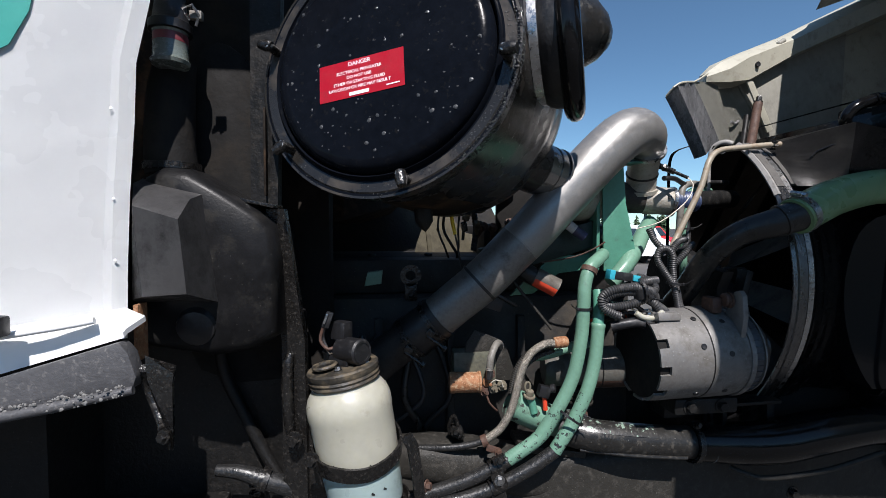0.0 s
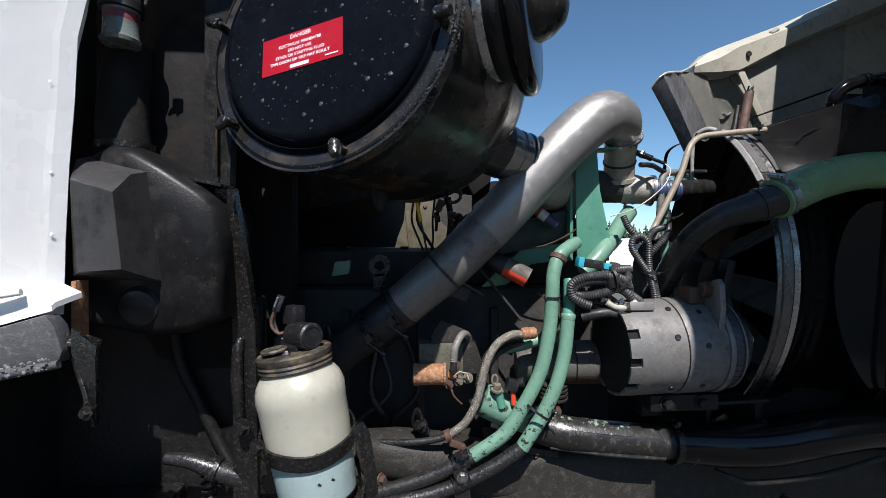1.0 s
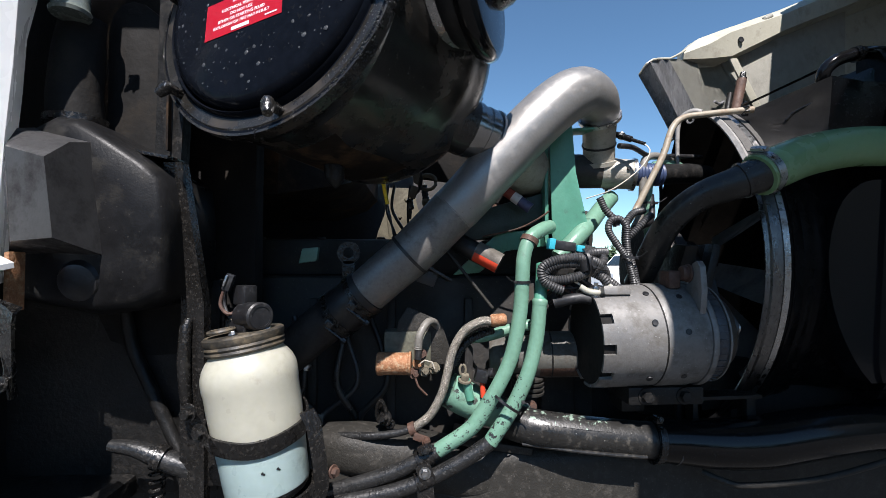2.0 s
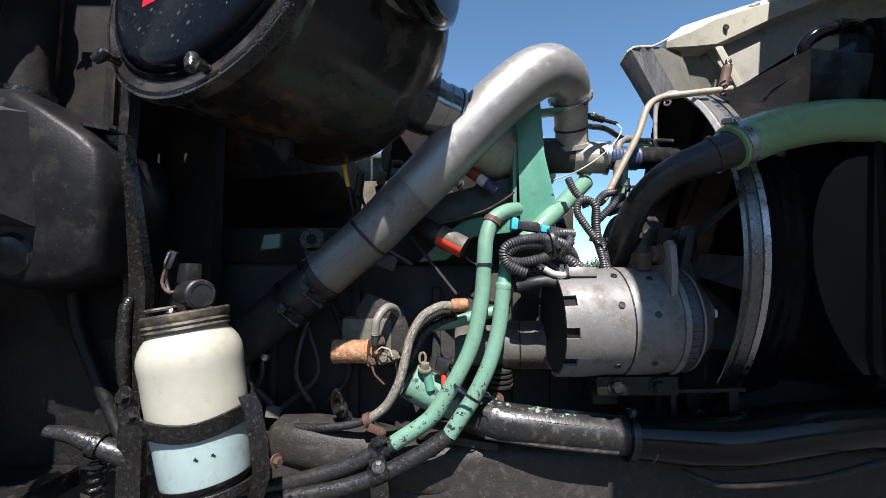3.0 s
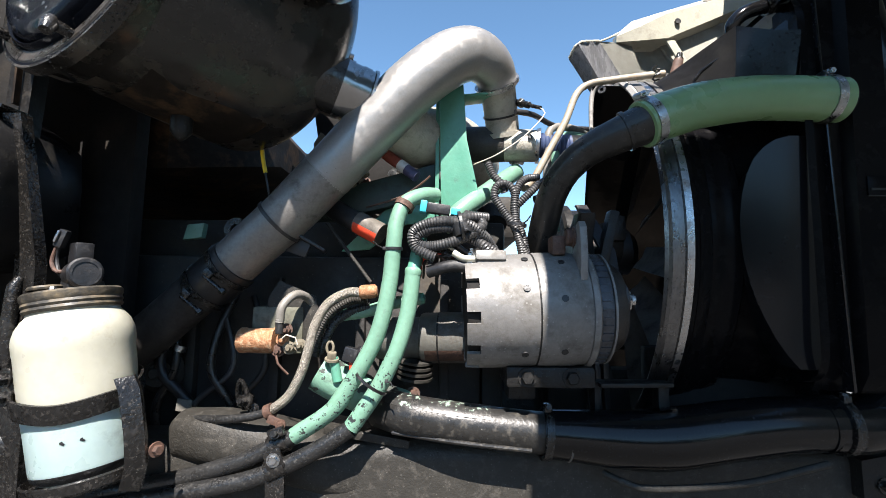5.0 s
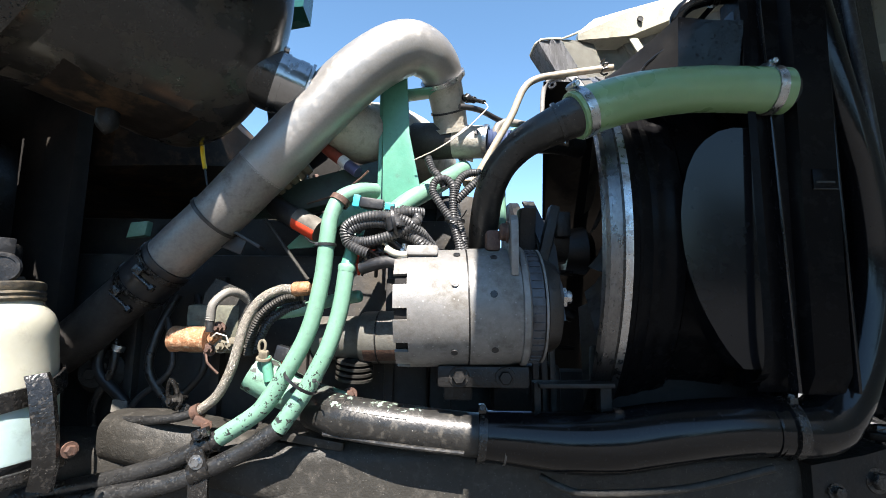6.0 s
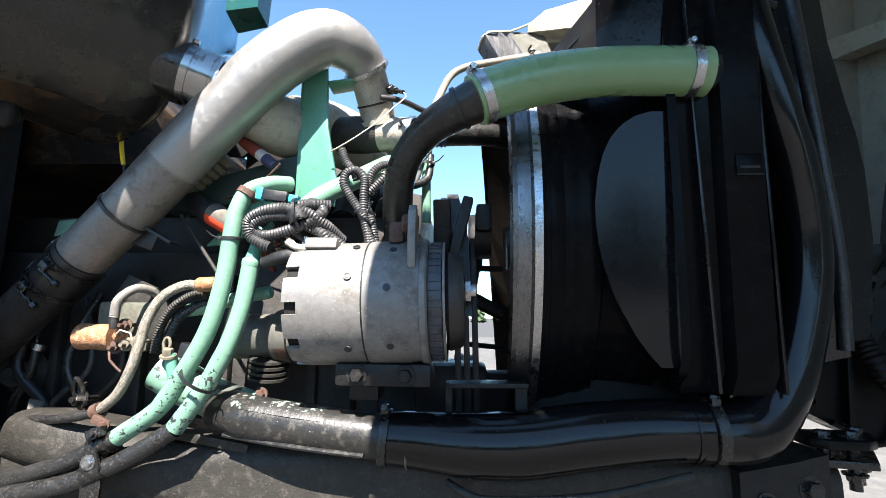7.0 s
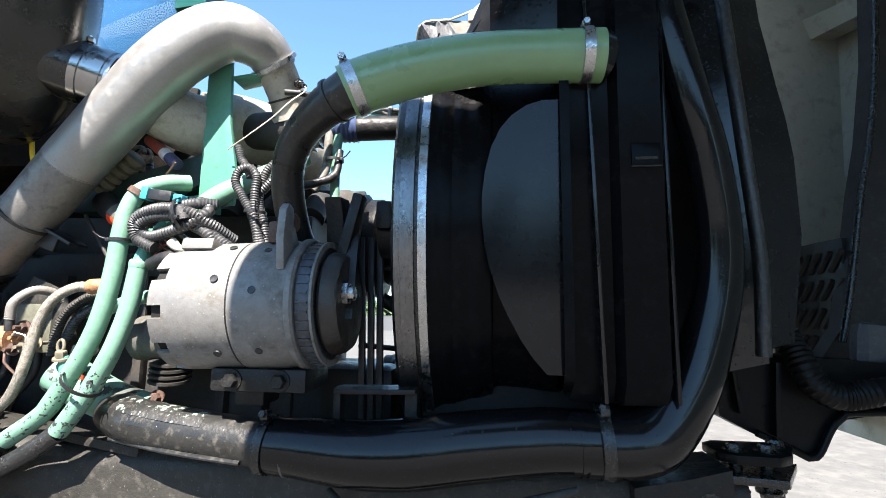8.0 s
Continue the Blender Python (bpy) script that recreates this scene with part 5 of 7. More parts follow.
part("stub_pipe", tube([(0.515, 1.02, 1.375), (0.5536, 1.028, 1.412), (0.597, 1.06, 1.449), (0.637, 1.10, 1.4855), (0.675, 1.13, 1.518)], [0.018, 0.0185, 0.0185, 0.0185, 0.018], 24), "hose", eb)
part("tee_handle", cat(rod((0.666, 1.142, 1.510), (0.670, 1.142, 1.541), 0.004, 10), box((0.670, 1.142, 1.545), (0.046, 0.014, 0.008), (0, 12, 0), 0.002), rod((0.670, 1.142, 1.538), (0.670, 1.142, 1.550), 0.010, 14, 0.002)), "bare", eb, "small steel tee handle")
part("web_plate", plate([(0.30, 1.11, 1.335), (0.40, 1.10, 1.43), (0.50, 1.10, 1.44), (0.50, 1.10, 1.40), (0.42, 1.10, 1.39), (0.36, 1.11, 1.34)], 0.012, 0.002), "green", eb)
# shade on this edge comes from the dark colour
part("dark_tray", bevelled(plate([(0.22, 1.13, 1.40), (0.30, 1.13, 1.400), (0.40, 1.13, 1.425), (0.50, 1.13, 1.455), (0.50, 1.13, 1.520), (0.345, 1.13, 1.476), (0.22, 1.13, 1.452)], 0.05, 0), 0.006), "darkgreen", eb, "green cover edge, coloured dark for shade")
# dark sheet added as a backdrop where open sky would show
part("dark_backdrop", bevelled(plate([(0.30, 1.27, 1.46), (0.50, 1.27, 1.50), (0.50, 1.27, 1.62), (0.30, 1.27, 1.60)], 0.02, 0), 0.006), "void", eb, "dark backdrop sheet behind the pipework")
part("breather", lathe([(q, r) for i in range(6) for q, r in ((0.017 * i, 0.017), (0.017 * i + 0.003, 0.022), (0.017 * i + 0.013, 0.022), (0.017 * i + 0.016, 0.017))], (0.272, 1.080, 1.446), (0.76, -0.02, 0.63), 22), "beige", eb, "ribbed dusty beige breather")
rnd = random.Random(11)
for k in range(9):
    x, y, z = 0.24 + 0.022 * k, 1.22 + rnd.uniform(-0.02, 0.03), 1.50 + rnd.uniform(-0.02, 0.035)
    part("fitting", cat(hexbolt((x, y, z), (rnd.uniform(-1, 1), -1, rnd.uniform(-0.3, 1)), rnd.uniform(0.006, 0.011), 0.014), rod((x, y, z), (x + rnd.uniform(-0.02, 0.02), y + 0.03, z - 0.03), 0.006, 8)), rnd.choice(["rustdark", "beige", "bare", "oily"]), eb)
part("marker_rod", tube([(0.388, 1.060, 1.538), (0.405, 1.058, 1.524), (0.426, 1.054, 1.508)], 0.0115, 16), "rustred", eb, "dull red end of a marker rod")
part("white_band", tube([(0.426, 1.054, 1.508), (0.440, 1.050, 1.497)], 0.0117, 16), "whitetape", eb, "white band")
part("blue_end", tube([(0.440, 1.050, 1.497), (0.462, 1.044, 1.480)], 0.0113, 16), "bluepaint", eb, "dull blue end")
part("thin_lead", tube([(0.49, 1.0, 1.47), (0.47, 1.01, 1.455), (0.43, 1.03, 1.435), (0.36, 1.06, 1.42)], 0.002, 6), "rustdark", eb)
redp = thing("red_tipped_hose", (0.36, 1.05, 1.37), "grey hose with a red sleeve end behind the heater hoses", "hose")
part("hose", tube([(0.29, 1.08, 1.42), (0.33, 1.06, 1.395), (0.372, 1.05, 1.372)], 0.0215, 22), "rubber", redp)
part("pale_sleeve", tube([(0.345, 1.053, 1.389), (0.37, 1.0465, 1.3755), (0.395, 1.04, 1.362)], 0.0225, 22, 0.003, 0.0008), "dullpipe", redp)
part("red_stripe", tube_strip([(0.347, 1.0525, 1.388), (0.371, 1.046, 1.375), (0.394, 1.0403, 1.3625)], 0.0229, (-0.1, -0.6, -0.8), 42), "red", redp, "bright red stripe")
rodt = thing("dipstick", (0.15, 1.05, 1.5), "yellow-tipped dipstick standing behind the charge pipe", "dipstick")
part("stick", tube([(0.155, 1.05, 1.490), (0.162, 1.05, 1.458), (0.173, 1.055, 1.40)], 0.0022, 8), "rubber", rodt)
part("yellow_sleeve", tube([(0.145, 1.05, 1.545), (0.150, 1.05, 1.512), (0.156, 1.05, 1.487)], 0.0042, 10), "yellow", rodt, "bright yellow sleeve")
strut = thing("stay_rod", (0.3, 1.03, 1.3), "thin steel stay rod under the charge pipe", "rod")
part("rod", rod((0.285, 1.045, 1.385), (0.378, 1.03, 1.268), 0.0035, 10), "rail", strut)
part("bracket", cat(box((0.255, 1.03, 1.345), (0.075, 0.05, 0.006), (0, 30, 10), 0.002), box((0.235, 1.02, 1.335), (0.05, 0.006, 0.03), (0, 20, 0), 0.002)), "plastic", strut)

# ---------------- heater hoses ----------------
ha = thing("heater_hose", (0.3, 0.98, 0.92), "green painted heater hose with black flaking lower end", "hose", "heater hoses")
A = [(0.500, 1.03, 1.440), (0.475, 1.0, 1.432), (0.445, 0.98, 1.412), (0.431, 0.972, 1.375), (0.427, 0.968, 1.332), (0.421, 0.966, 1.259), (0.403, 0.964, 1.177), (0.369, 0.964, 1.107), (0.330, 0.966, 1.047), (0.261, 0.97, 0.998), (0.173, 0.975, 0.956), (0.065, 0.985, 0.922), (-0.10, 1.0, 0.885)]
part("painted_length", tube(A[:9], 0.0145, 24, 0.006), "hose", ha)
part("flaking_length", tube(A[7:10], 0.0147, 24, 0.006), "hoseflake", ha, "flaking green paint over black rubber")
part("bare_length", tube(A[9:], 0.0147, 24, 0.006), "hoseblack", ha, "cracked black rubber")
part("rusty_clip", ring((0.444, 0.980, 1.408), (0.45, 0.25, 0.85), 0.0145, 0.0185, 0.011, 28), "rustdark", ha, "rusty hose clip")
tie(ha, (0.427, 0.968, 1.326), (0, 0, 1), 0.0155, (-1, -0.5, 0))
hb = thing("heater_hose", (0.3, 0.97, 0.9), "second green painted heater hose with black lower end", "hose", "heater hoses")
B = [(0.475, 1.0, 1.36), (0.470, 0.985, 1.325), (0.463, 0.972, 1.285), (0.454, 0.968, 1.209), (0.434, 0.964, 1.139), (0.405, 0.962, 1.080), (0.362, 0.960, 1.016), (0.294, 0.962, 0.973), (0.197, 0.966, 0.930), (0.081, 0.972, 0.904), (-0.10, 0.985, 0.87)]
part("upper_length", tube(B[:3], 0.0125, 24, 0.006), "green", hb, "darker green pipe end inside the hose")
part("painted_length", tube(B[2:6], 0.0145, 24, 0.006), "hose", hb)
part("flaking_length", tube(B[4:7], 0.0147, 24, 0.006), "hoseflake", hb, "flaking green paint over black rubber")
part("bare_length", tube(B[6:], 0.0147, 24, 0.006), "hoseblack", hb, "cracked black rubber")
part("frayed_end", lathe([(-0.006, 0.0146), (0.0, 0.0156), (0.005, 0.0152), (0.007, 0.0135)], (0.463, 0.972, 1.285), (0.1, 0.1, 1), 24), "hose", hb)
tie(hb, (0.395, 0.960, 1.092), (-0.55, 0, -0.8), 0.031, (1, -0.6, 0.2))
saddle = thing("hose_saddle", (0.22, 0.96, 0.9), "oily steel saddle clamp joining the two heater hoses", "clamp")
part("upper_band", tube([(0.222, 0.972, 0.979), (0.250, 0.972, 0.992)], 0.0185, 22, 0.006), "oily", saddle)
part("lower_band", tube([(0.222, 0.964, 0.941), (0.252, 0.964, 0.956)], 0.0185, 22, 0.006), "oily", saddle)
part("upper_flange", cat(box((0.236, 0.955, 1.008), (0.028, 0.012, 0.016), (0, -20, 0), 0.003), hexbolt((0.236, 0.948, 1.008), (0, -1, 0.2), 0.006, 0.006)), "oily", saddle)
part("link", box((0.236, 0.949, 0.966), (0.030, 0.006, 0.034), (0, -20, 0), 0.002), "oily", saddle)
part("screw", hexbolt((0.236, 0.946, 0.966), (0, -1, 0), 0.008, 0.006), "bare", saddle)
part("foot", shell([[(0.220, 0.955, 0.94), (0.252, 0.955, 0.94), (0.252, 0.962, 0.94), (0.220, 0.962, 0.94)], [(0.224, 0.950, 0.90), (0.256, 0.950, 0.90), (0.256, 0.957, 0.90), (0.224, 0.957, 0.90)], [(0.222, 0.965, 0.80), (0.254, 0.965, 0.80), (0.254, 0.972, 0.80), (0.222, 0.972, 0.80)]]), "oily", saddle)

# ---------------- solenoid and cables ----------------
so = thing("starter_solenoid", (0.18, 1.02, 1.1), "rusty orange cylindrical solenoid with corroded terminals", "solenoid")
part("casing", lathe([(0, 0), (0, 0.021), (0.003, 0.0235), (0.012, 0.0235), (0.014, 0.0225), (0.064, 0.0225), (0.066, 0.0245), (0.070, 0.0245), (0.072, 0)], (0.138, 1.018, 1.157), (1, -0.05, 0), 32, False), "rust", so)
part("back_block", box((0.20, 1.06, 1.175), (0.10, 0.05, 0.09), (0, 0, 0), 0.008), "khaki", so)
for k, (x, z) in enumerate(((0.222, 1.160), (0.235, 1.145), (0.228, 1.178), (0.255, 1.150), (0.215, 1.14))):
    part("terminal", cat(hexbolt((x, 1.005, z), (0.3, -1, 0.1), 0.008, 0.010), rod((x, 1.03, z), (x + 0.003, 0.985, z), 0.0035, 10)), ("rust", "beige", "rustdark", "beige", "rustdark")[k], so)
part("mount_plate", plate([(0.17, 1.045, 1.15), (0.30, 1.045, 1.15), (0.27, 1.045, 1.24), (0.20, 1.045, 1.27), (0.18, 1.045, 1.24)], 0.006, 0.001), "rail", so)
part("jumper", tube([(0.222, 0.99, 1.16), (0.235, 0.985, 1.17), (0.25, 0.99, 1.165), (0.255, 0.992, 1.15)], 0.0015, 6), "wire", so)
part("jumper", tube([(0.215, 0.99, 1.14), (0.222, 0.985, 1.12), (0.24, 0.99, 1.10)], 0.0022, 6), "rustdark", so)
bc = thing("braided_cable", (0.28, 0.98, 1.05), "braided sleeve battery cable with a copper end", "cable")
part("sleeve", tube([(0.372, 0.982, 1.247), (0.345, 0.98, 1.247), (0.312, 0.976, 1.228), (0.290, 0.974, 1.190), (0.279, 0.974, 1.145), (0.268, 0.975, 1.105), (0.246, 0.98, 1.064), (0.215, 0.985, 1.038)], 0.0088, 20, 0.003, 0.0005), "braid", bc)
part("copper_end", lathe([(0, 0.0105), (0.004, 0.013), (0.028, 0.0125), (0.032, 0.009)], (0.366, 0.983, 1.248), (1, -0.02, 0.08), 24), "rust", bc, "corroded copper cable end")
part("tail", tube([(0.215, 0.985, 1.038), (0.18, 0.99, 1.026), (0.13, 1.0, 1.018), (0.06, 1.02, 1.012)], 0.0075, 14), "hoseblack", bc)
part("p_clip", cat(ring((0.212, 0.985, 1.036), (0.9, -0.1, 0.4), 0.0095, 0.0135, 0.013, 24), box((0.228, 0.972, 1.022), (0.03, 0.006, 0.014), (0, 20, 0), 0.002), hexbolt((0.238, 0.968, 1.018), (0.2, -1, 0), 0.006, 0.008)), "rustdark", bc, "rusty pipe clip")
wl = thing("sleeved_lead", (0.24, 1.0, 1.2), "grey convoluted sleeve looping over the solenoid", "cable")
part("sleeve", tube([(0.222, 0.985, 1.192), (0.226, 0.986, 1.222), (0.243, 1.008, 1.243), (0.260, 1.040, 1.232), (0.267, 1.055, 1.20), (0.266, 1.055, 1.17), (0.262, 1.05, 1.14)], 0.0082, 16, 0.0020, 0.0007), "whitesleeve", wl)
part("boot", rod((0.222, 0.985, 1.196), (0.222, 0.987, 1.172), 0.0075, 14, 0.001), "rubber", wl)
for k, pts in enumerate(([(0.375, 1.01, 1.236), (0.34, 1.01, 1.230), (0.305, 1.01, 1.205), (0.287, 1.012, 1.17), (0.28, 1.015, 1.13)], [(0.38, 1.02, 1.222), (0.345, 1.02, 1.212), (0.315, 1.02, 1.192), (0.298, 1.022, 1.162), (0.285, 1.025, 1.135)])):
    t = thing("ribbed_conduit", (0.33, 1.01, 1.2), "dusty grey ribbed conduit behind the braided cable", "conduit", "ribbed conduits")
    part("conduit", tube(pts, 0.0085, 14, 0.0022, 0.0012), "loom" if k else "rail", t)
gs = thing("green_pipe_stub", (0.36, 1.03, 1.2), "short green pipe stub behind the hoses", "pipe")
part("stub", tube([(0.325, 1.03, 1.205), (0.37, 1.025, 1.212), (0.42, 1.02, 1.228), (0.475, 1.02, 1.238)], 0.0115, 18), "hose", gs)
part("end", lathe([(0, 0.0115), (0.006, 0.010), (0.009, 0.004), (0.009, 0)], (0.475, 1.02, 1.238), (1, 0, 0.2), 18, False), "green", gs)
fz = thing("drain_cock", (0.315, 1.0, 1.11), "small brass and green drain cock by the hoses", "valve")
part("loop", tube([V(0.312 + 0.006 * math.sin(k), 0.998, 1.147 + 0.011 * math.cos(k)) for k in np.linspace(0, 6.2, 14)], 0.0026, 8, 0.004), "beige", fz)
part("nut", hexbolt((0.316, 0.998, 1.126), (0.1, -0.3, 1), 0.009, 0.014), "beige", fz)
part("stem", rod((0.318, 1.0, 1.13), (0.328, 1.0, 1.085), 0.009, 14, 0.002), "green", fz)
sn = thing("pressure_sensor", (0.355, 1.0, 1.1), "black sensor plug with a red lower sleeve", "sensor")
part("plug", cat(box((0.350, 1.0, 1.135), (0.026, 0.02, 0.026), (0, 15, 0), 0.003), rod((0.366, 1.0, 1.14), (0.375, 0.995, 1.142), 0.010, 16, 0.001)), "plastic", sn)
part("red_sleeve", rod((0.352, 1.0, 1.122), (0.354, 1.0, 1.092), 0.0055, 12), "red", sn, "red sleeve")
lug = thing("ground_stud", (0.13, 1.06, 1.05), "greasy ground stud and lug in the shade", "stud")
part("stud", cat(hexbolt((0.155, 1.02, 1.046), (-0.6, -1, 0.2), 0.011, 0.014), rod((0.15, 1.06, 1.045), (0.15, 1.0, 1.05), 0.005, 10), rod((0.142, 1.04, 1.04), (0.146, 1.03, 1.075), 0.004, 10), hexbolt((0.165, 1.03, 1.03), (0.3, -1, 0.1), 0.007, 0.01)), "oily", lug)
part("ring_lug", tube([(0.142, 1.03, 1.035), (0.138, 1.02, 1.06), (0.146, 1.01, 1.085), (0.155, 1.015, 1.07), (0.158, 1.02, 1.045)], 0.0042, 8, 0.006), "oily", lug)

hh = thing("hanging_hoses", (0.0, 1.12, 1.05), "dark hoses and a pale tag hanging below the charge pipe", "hoses")
for k, (x, c) in enumerate(((-0.06, 0.02), (-0.02, -0.03), (0.03, 0.04), (0.07, -0.02), (0.11, 0.03))):
    part("hose", tube([(x, 1.14, 1.24), (x + c, 1.12, 1.17), (x + c * 1.4, 1.11, 1.09), (x - c * 0.5, 1.12, 1.02), (x - c, 1.14, 0.95)], (0.008, 0.011, 0.006, 0.009, 0.007)[k], 12), ("hoseblack", "rubber", "loom", "hoseblack", "rubber")[k], hh)
part("clip", ring((-0.03, 1.115, 1.13), (0.3, 0.2, 1), 0.011, 0.015, 0.012, 22), "bare", hh)
part("tag", box((0.0, 1.095, 1.02), (0.03, 0.004, 0.024), (0, 6, 0), 0.001), "whitesleeve", hh, "small pale tag")
part("block_fitting", cat(lathe([(0, 0), (0, 0.04), (0.02, 0.045), (0.03, 0.03), (0.05, 0.028), (0.05, 0)], (-0.08, 1.16, 1.08), (0.2, -1, 0), 28, False), hexbolt((-0.072, 1.108, 1.08), (0.2, -1, 0), 0.012, 0.01)), "rail", hh)

mf = thing("intake_manifold", (0.5, 1.5, 1.4), "sooty intake manifold on top of the engine", "manifold")
part("body", box((0.50, 1.55, 1.455), (0.44, 0.42, 0.12), bevel=0.03), "darkwall", mf)
part("casting", box((0.49, 1.42, 1.52), (0.26, 0.20, 0.12), bevel=0.04), "rail", mf, "dusty cast intake elbow foot")
for k in range(4):
    part("runner", tube([(0.34 + 0.1 * k, 1.36, 1.47), (0.34 + 0.1 * k, 1.30, 1.46), (0.34 + 0.1 * k, 1.26, 1.42)], 0.03, 16), "darkwall", mf)

# ---------------- wiring harness ----------------
hn = thing("wiring_harness", (0.55, 0.97, 1.34), "coiled black corrugated wiring loom above the alternator", "wiring harness")
loops = [
    [(0.600, 0.985, 1.335), (0.575, 0.958, 1.352), (0.54, 0.950, 1.362), (0.50, 0.950, 1.362), (0.474, 0.953, 1.352), (0.470, 0.957, 1.338), (0.492, 0.957, 1.330), (0.53, 0.950, 1.337), (0.565, 0.950, 1.352), (0.586, 0.958, 1.370), (0.575, 0.972, 1.386), (0.555, 0.978, 1.392)],
    [(0.61, 1.0, 1.33), (0.588, 0.962, 1.352), (0.56, 0.945, 1.368), (0.52, 0.943, 1.374), (0.485, 0.947, 1.368), (0.463, 0.952, 1.354), (0.466, 0.955, 1.330), (0.487, 0.953, 1.316), (0.502, 0.953, 1.310)],
    [(0.595, 0.97, 1.385), (0.565, 0.957, 1.384), (0.53, 0.957, 1.378), (0.495, 0.960, 1.364), (0.478, 0.963, 1.352)],
    [(0.58, 0.965, 1.34), (0.60, 0.965, 1.328), (0.618, 0.968, 1.315), (0.63, 0.975, 1.306)],
    [(0.56, 0.965, 1.348), (0.585, 0.96, 1.336), (0.60, 0.962, 1.318)],
]
for p in loops:
    part("loom_loop", tube(p, 0.0098, 16, 0.0024, 0.0014), "loom", hn)
tie(hn, (0.548, 0.951, 1.366), (1, 0, 0.2), 0.026, (0.3, -1, -0.4))
part("tape_wrap", tube([(0.545, 0.949, 1.372), (0.553, 0.949, 1.352)], 0.018, 14), "rubber", hn)
hu = thing("upright_loom", (0.64, 1.0, 1.35), "black corrugated loom looping up beside the bracket", "wiring harness")
for p in ([(0.662, 0.985, 1.315), (0.656, 0.985, 1.345), (0.645, 0.985, 1.375), (0.625, 0.988, 1.405), (0.611, 0.99, 1.430), (0.616, 0.992, 1.450), (0.634, 0.992, 1.454), (0.648, 0.99, 1.438), (0.648, 0.988, 1.405), (0.652, 0.986, 1.36), (0.668, 0.985, 1.318)],
          [(0.672, 0.995, 1.316), (0.663, 0.995, 1.36), (0.650, 1.0, 1.40), (0.655, 1.005, 1.445), (0.672, 1.01, 1.468), (0.70, 1.02, 1.475)],
          [(0.60, 1.01, 1.50), (0.61, 1.005, 1.475), (0.626, 1.0, 1.455), (0.632, 1.0, 1.44)],
          [(0.655, 1.0, 1.415), (0.675, 0.998, 1.435), (0.695, 1.0, 1.455), (0.71, 1.01, 1.465)]):
    part("loom_loop", tube(p, 0.0078, 14, 0.0022, 0.0012), "loom", hu)
tie(hu, (0.652, 0.987, 1.375), (0.1, 0, 1), 0.017, (0.5, -1, 0))
cn = thing("teal_connector", (0.5, 0.96, 1.385), "black plug with teal locking ends", "connector")
part("plug", box((0.507, 0.955, 1.397), (0.042, 0.02, 0.018), (0, 8, 0), 0.003), "plastic", cn)
part("teal_end", box((0.481, 0.955, 1.401), (0.012, 0.023, 0.021), (0, 8, 0), 0.002), "teal", cn, "teal plastic")
part("teal_end", box((0.538, 0.955, 1.392), (0.016, 0.016, 0.013), (0, 8, 0), 0.002), "teal", cn, "teal plastic")
aw = thing("alternator_wires", (0.56, 0.94, 1.31), "tangle of alternator wires with a pale taped lead", "wires")
rnd = random.Random(5)
for k, m in enumerate(["rubber", "rubber", "wire", "rustdark", "rubber", "red", "plastic"]):
    a = V(0.555 + rnd.uniform(-0.03, 0.02), 0.965 + rnd.uniform(-0.01, 0.02), 1.295 + rnd.uniform(0, 0.02))
    b = V(0.50 + rnd.uniform(-0.02, 0.03), 0.98, 1.31 + rnd.uniform(-0.02, 0.03))
    c = (a + b) / 2 + V(rnd.uniform(-0.02, 0.02), -0.012, rnd.uniform(0.004, 0.022))
    part("lead", tube([a, c, b, b + V(-0.01, 0.06, -0.03)], rnd.choice([0.0025, 0.0035, 0.0045]), 8, 0.006), m, aw)
part("pale_lead", tube([(0.535, 0.945, 1.318), (0.552, 0.94, 1.308), (0.575, 0.94, 1.308), (0.598, 0.945, 1.318)], 0.0062, 12, 0.006), "jar", aw, "cream taped lead")
part("wrapped_lead", tube([(0.49, 0.965, 1.285), (0.515, 0.955, 1.292), (0.54, 0.95, 1.296), (0.562, 0.948, 1.292)], 0.011, 14, 0.006), "rubber", aw)
part("terminal_stud", cat(hexbolt((0.566, 0.945, 1.300), (0, -0.2, 1), 0.009, 0.008), rod((0.566, 0.945, 1.295), (0.566, 0.943, 1.326), 0.004, 10), hexbolt((0.566, 0.944, 1.313), (0, -0.1, 1), 0.007, 0.006, False)), "bare", aw)
part("terminal_stud", cat(hexbolt((0.585, 0.948, 1.302), (0, -0.2, 1), 0.008, 0.007), rod((0.585, 0.948, 1.298), (0.585, 0.946, 1.318), 0.0035, 10)), "bare", aw)

# ---------------- alternator ----------------
al = thing("alternator", (0.65, 0.97, 1.12), "dusty bare aluminium alternator with cooling slots", "alternator")
AX, AZ, AR = 0.977, 1.217, 0.100
D = V(1, 0.01, 0.03).normalized()


def on_axis(x):
    return V(0.55, AX, AZ) + D * (x - 0.55)


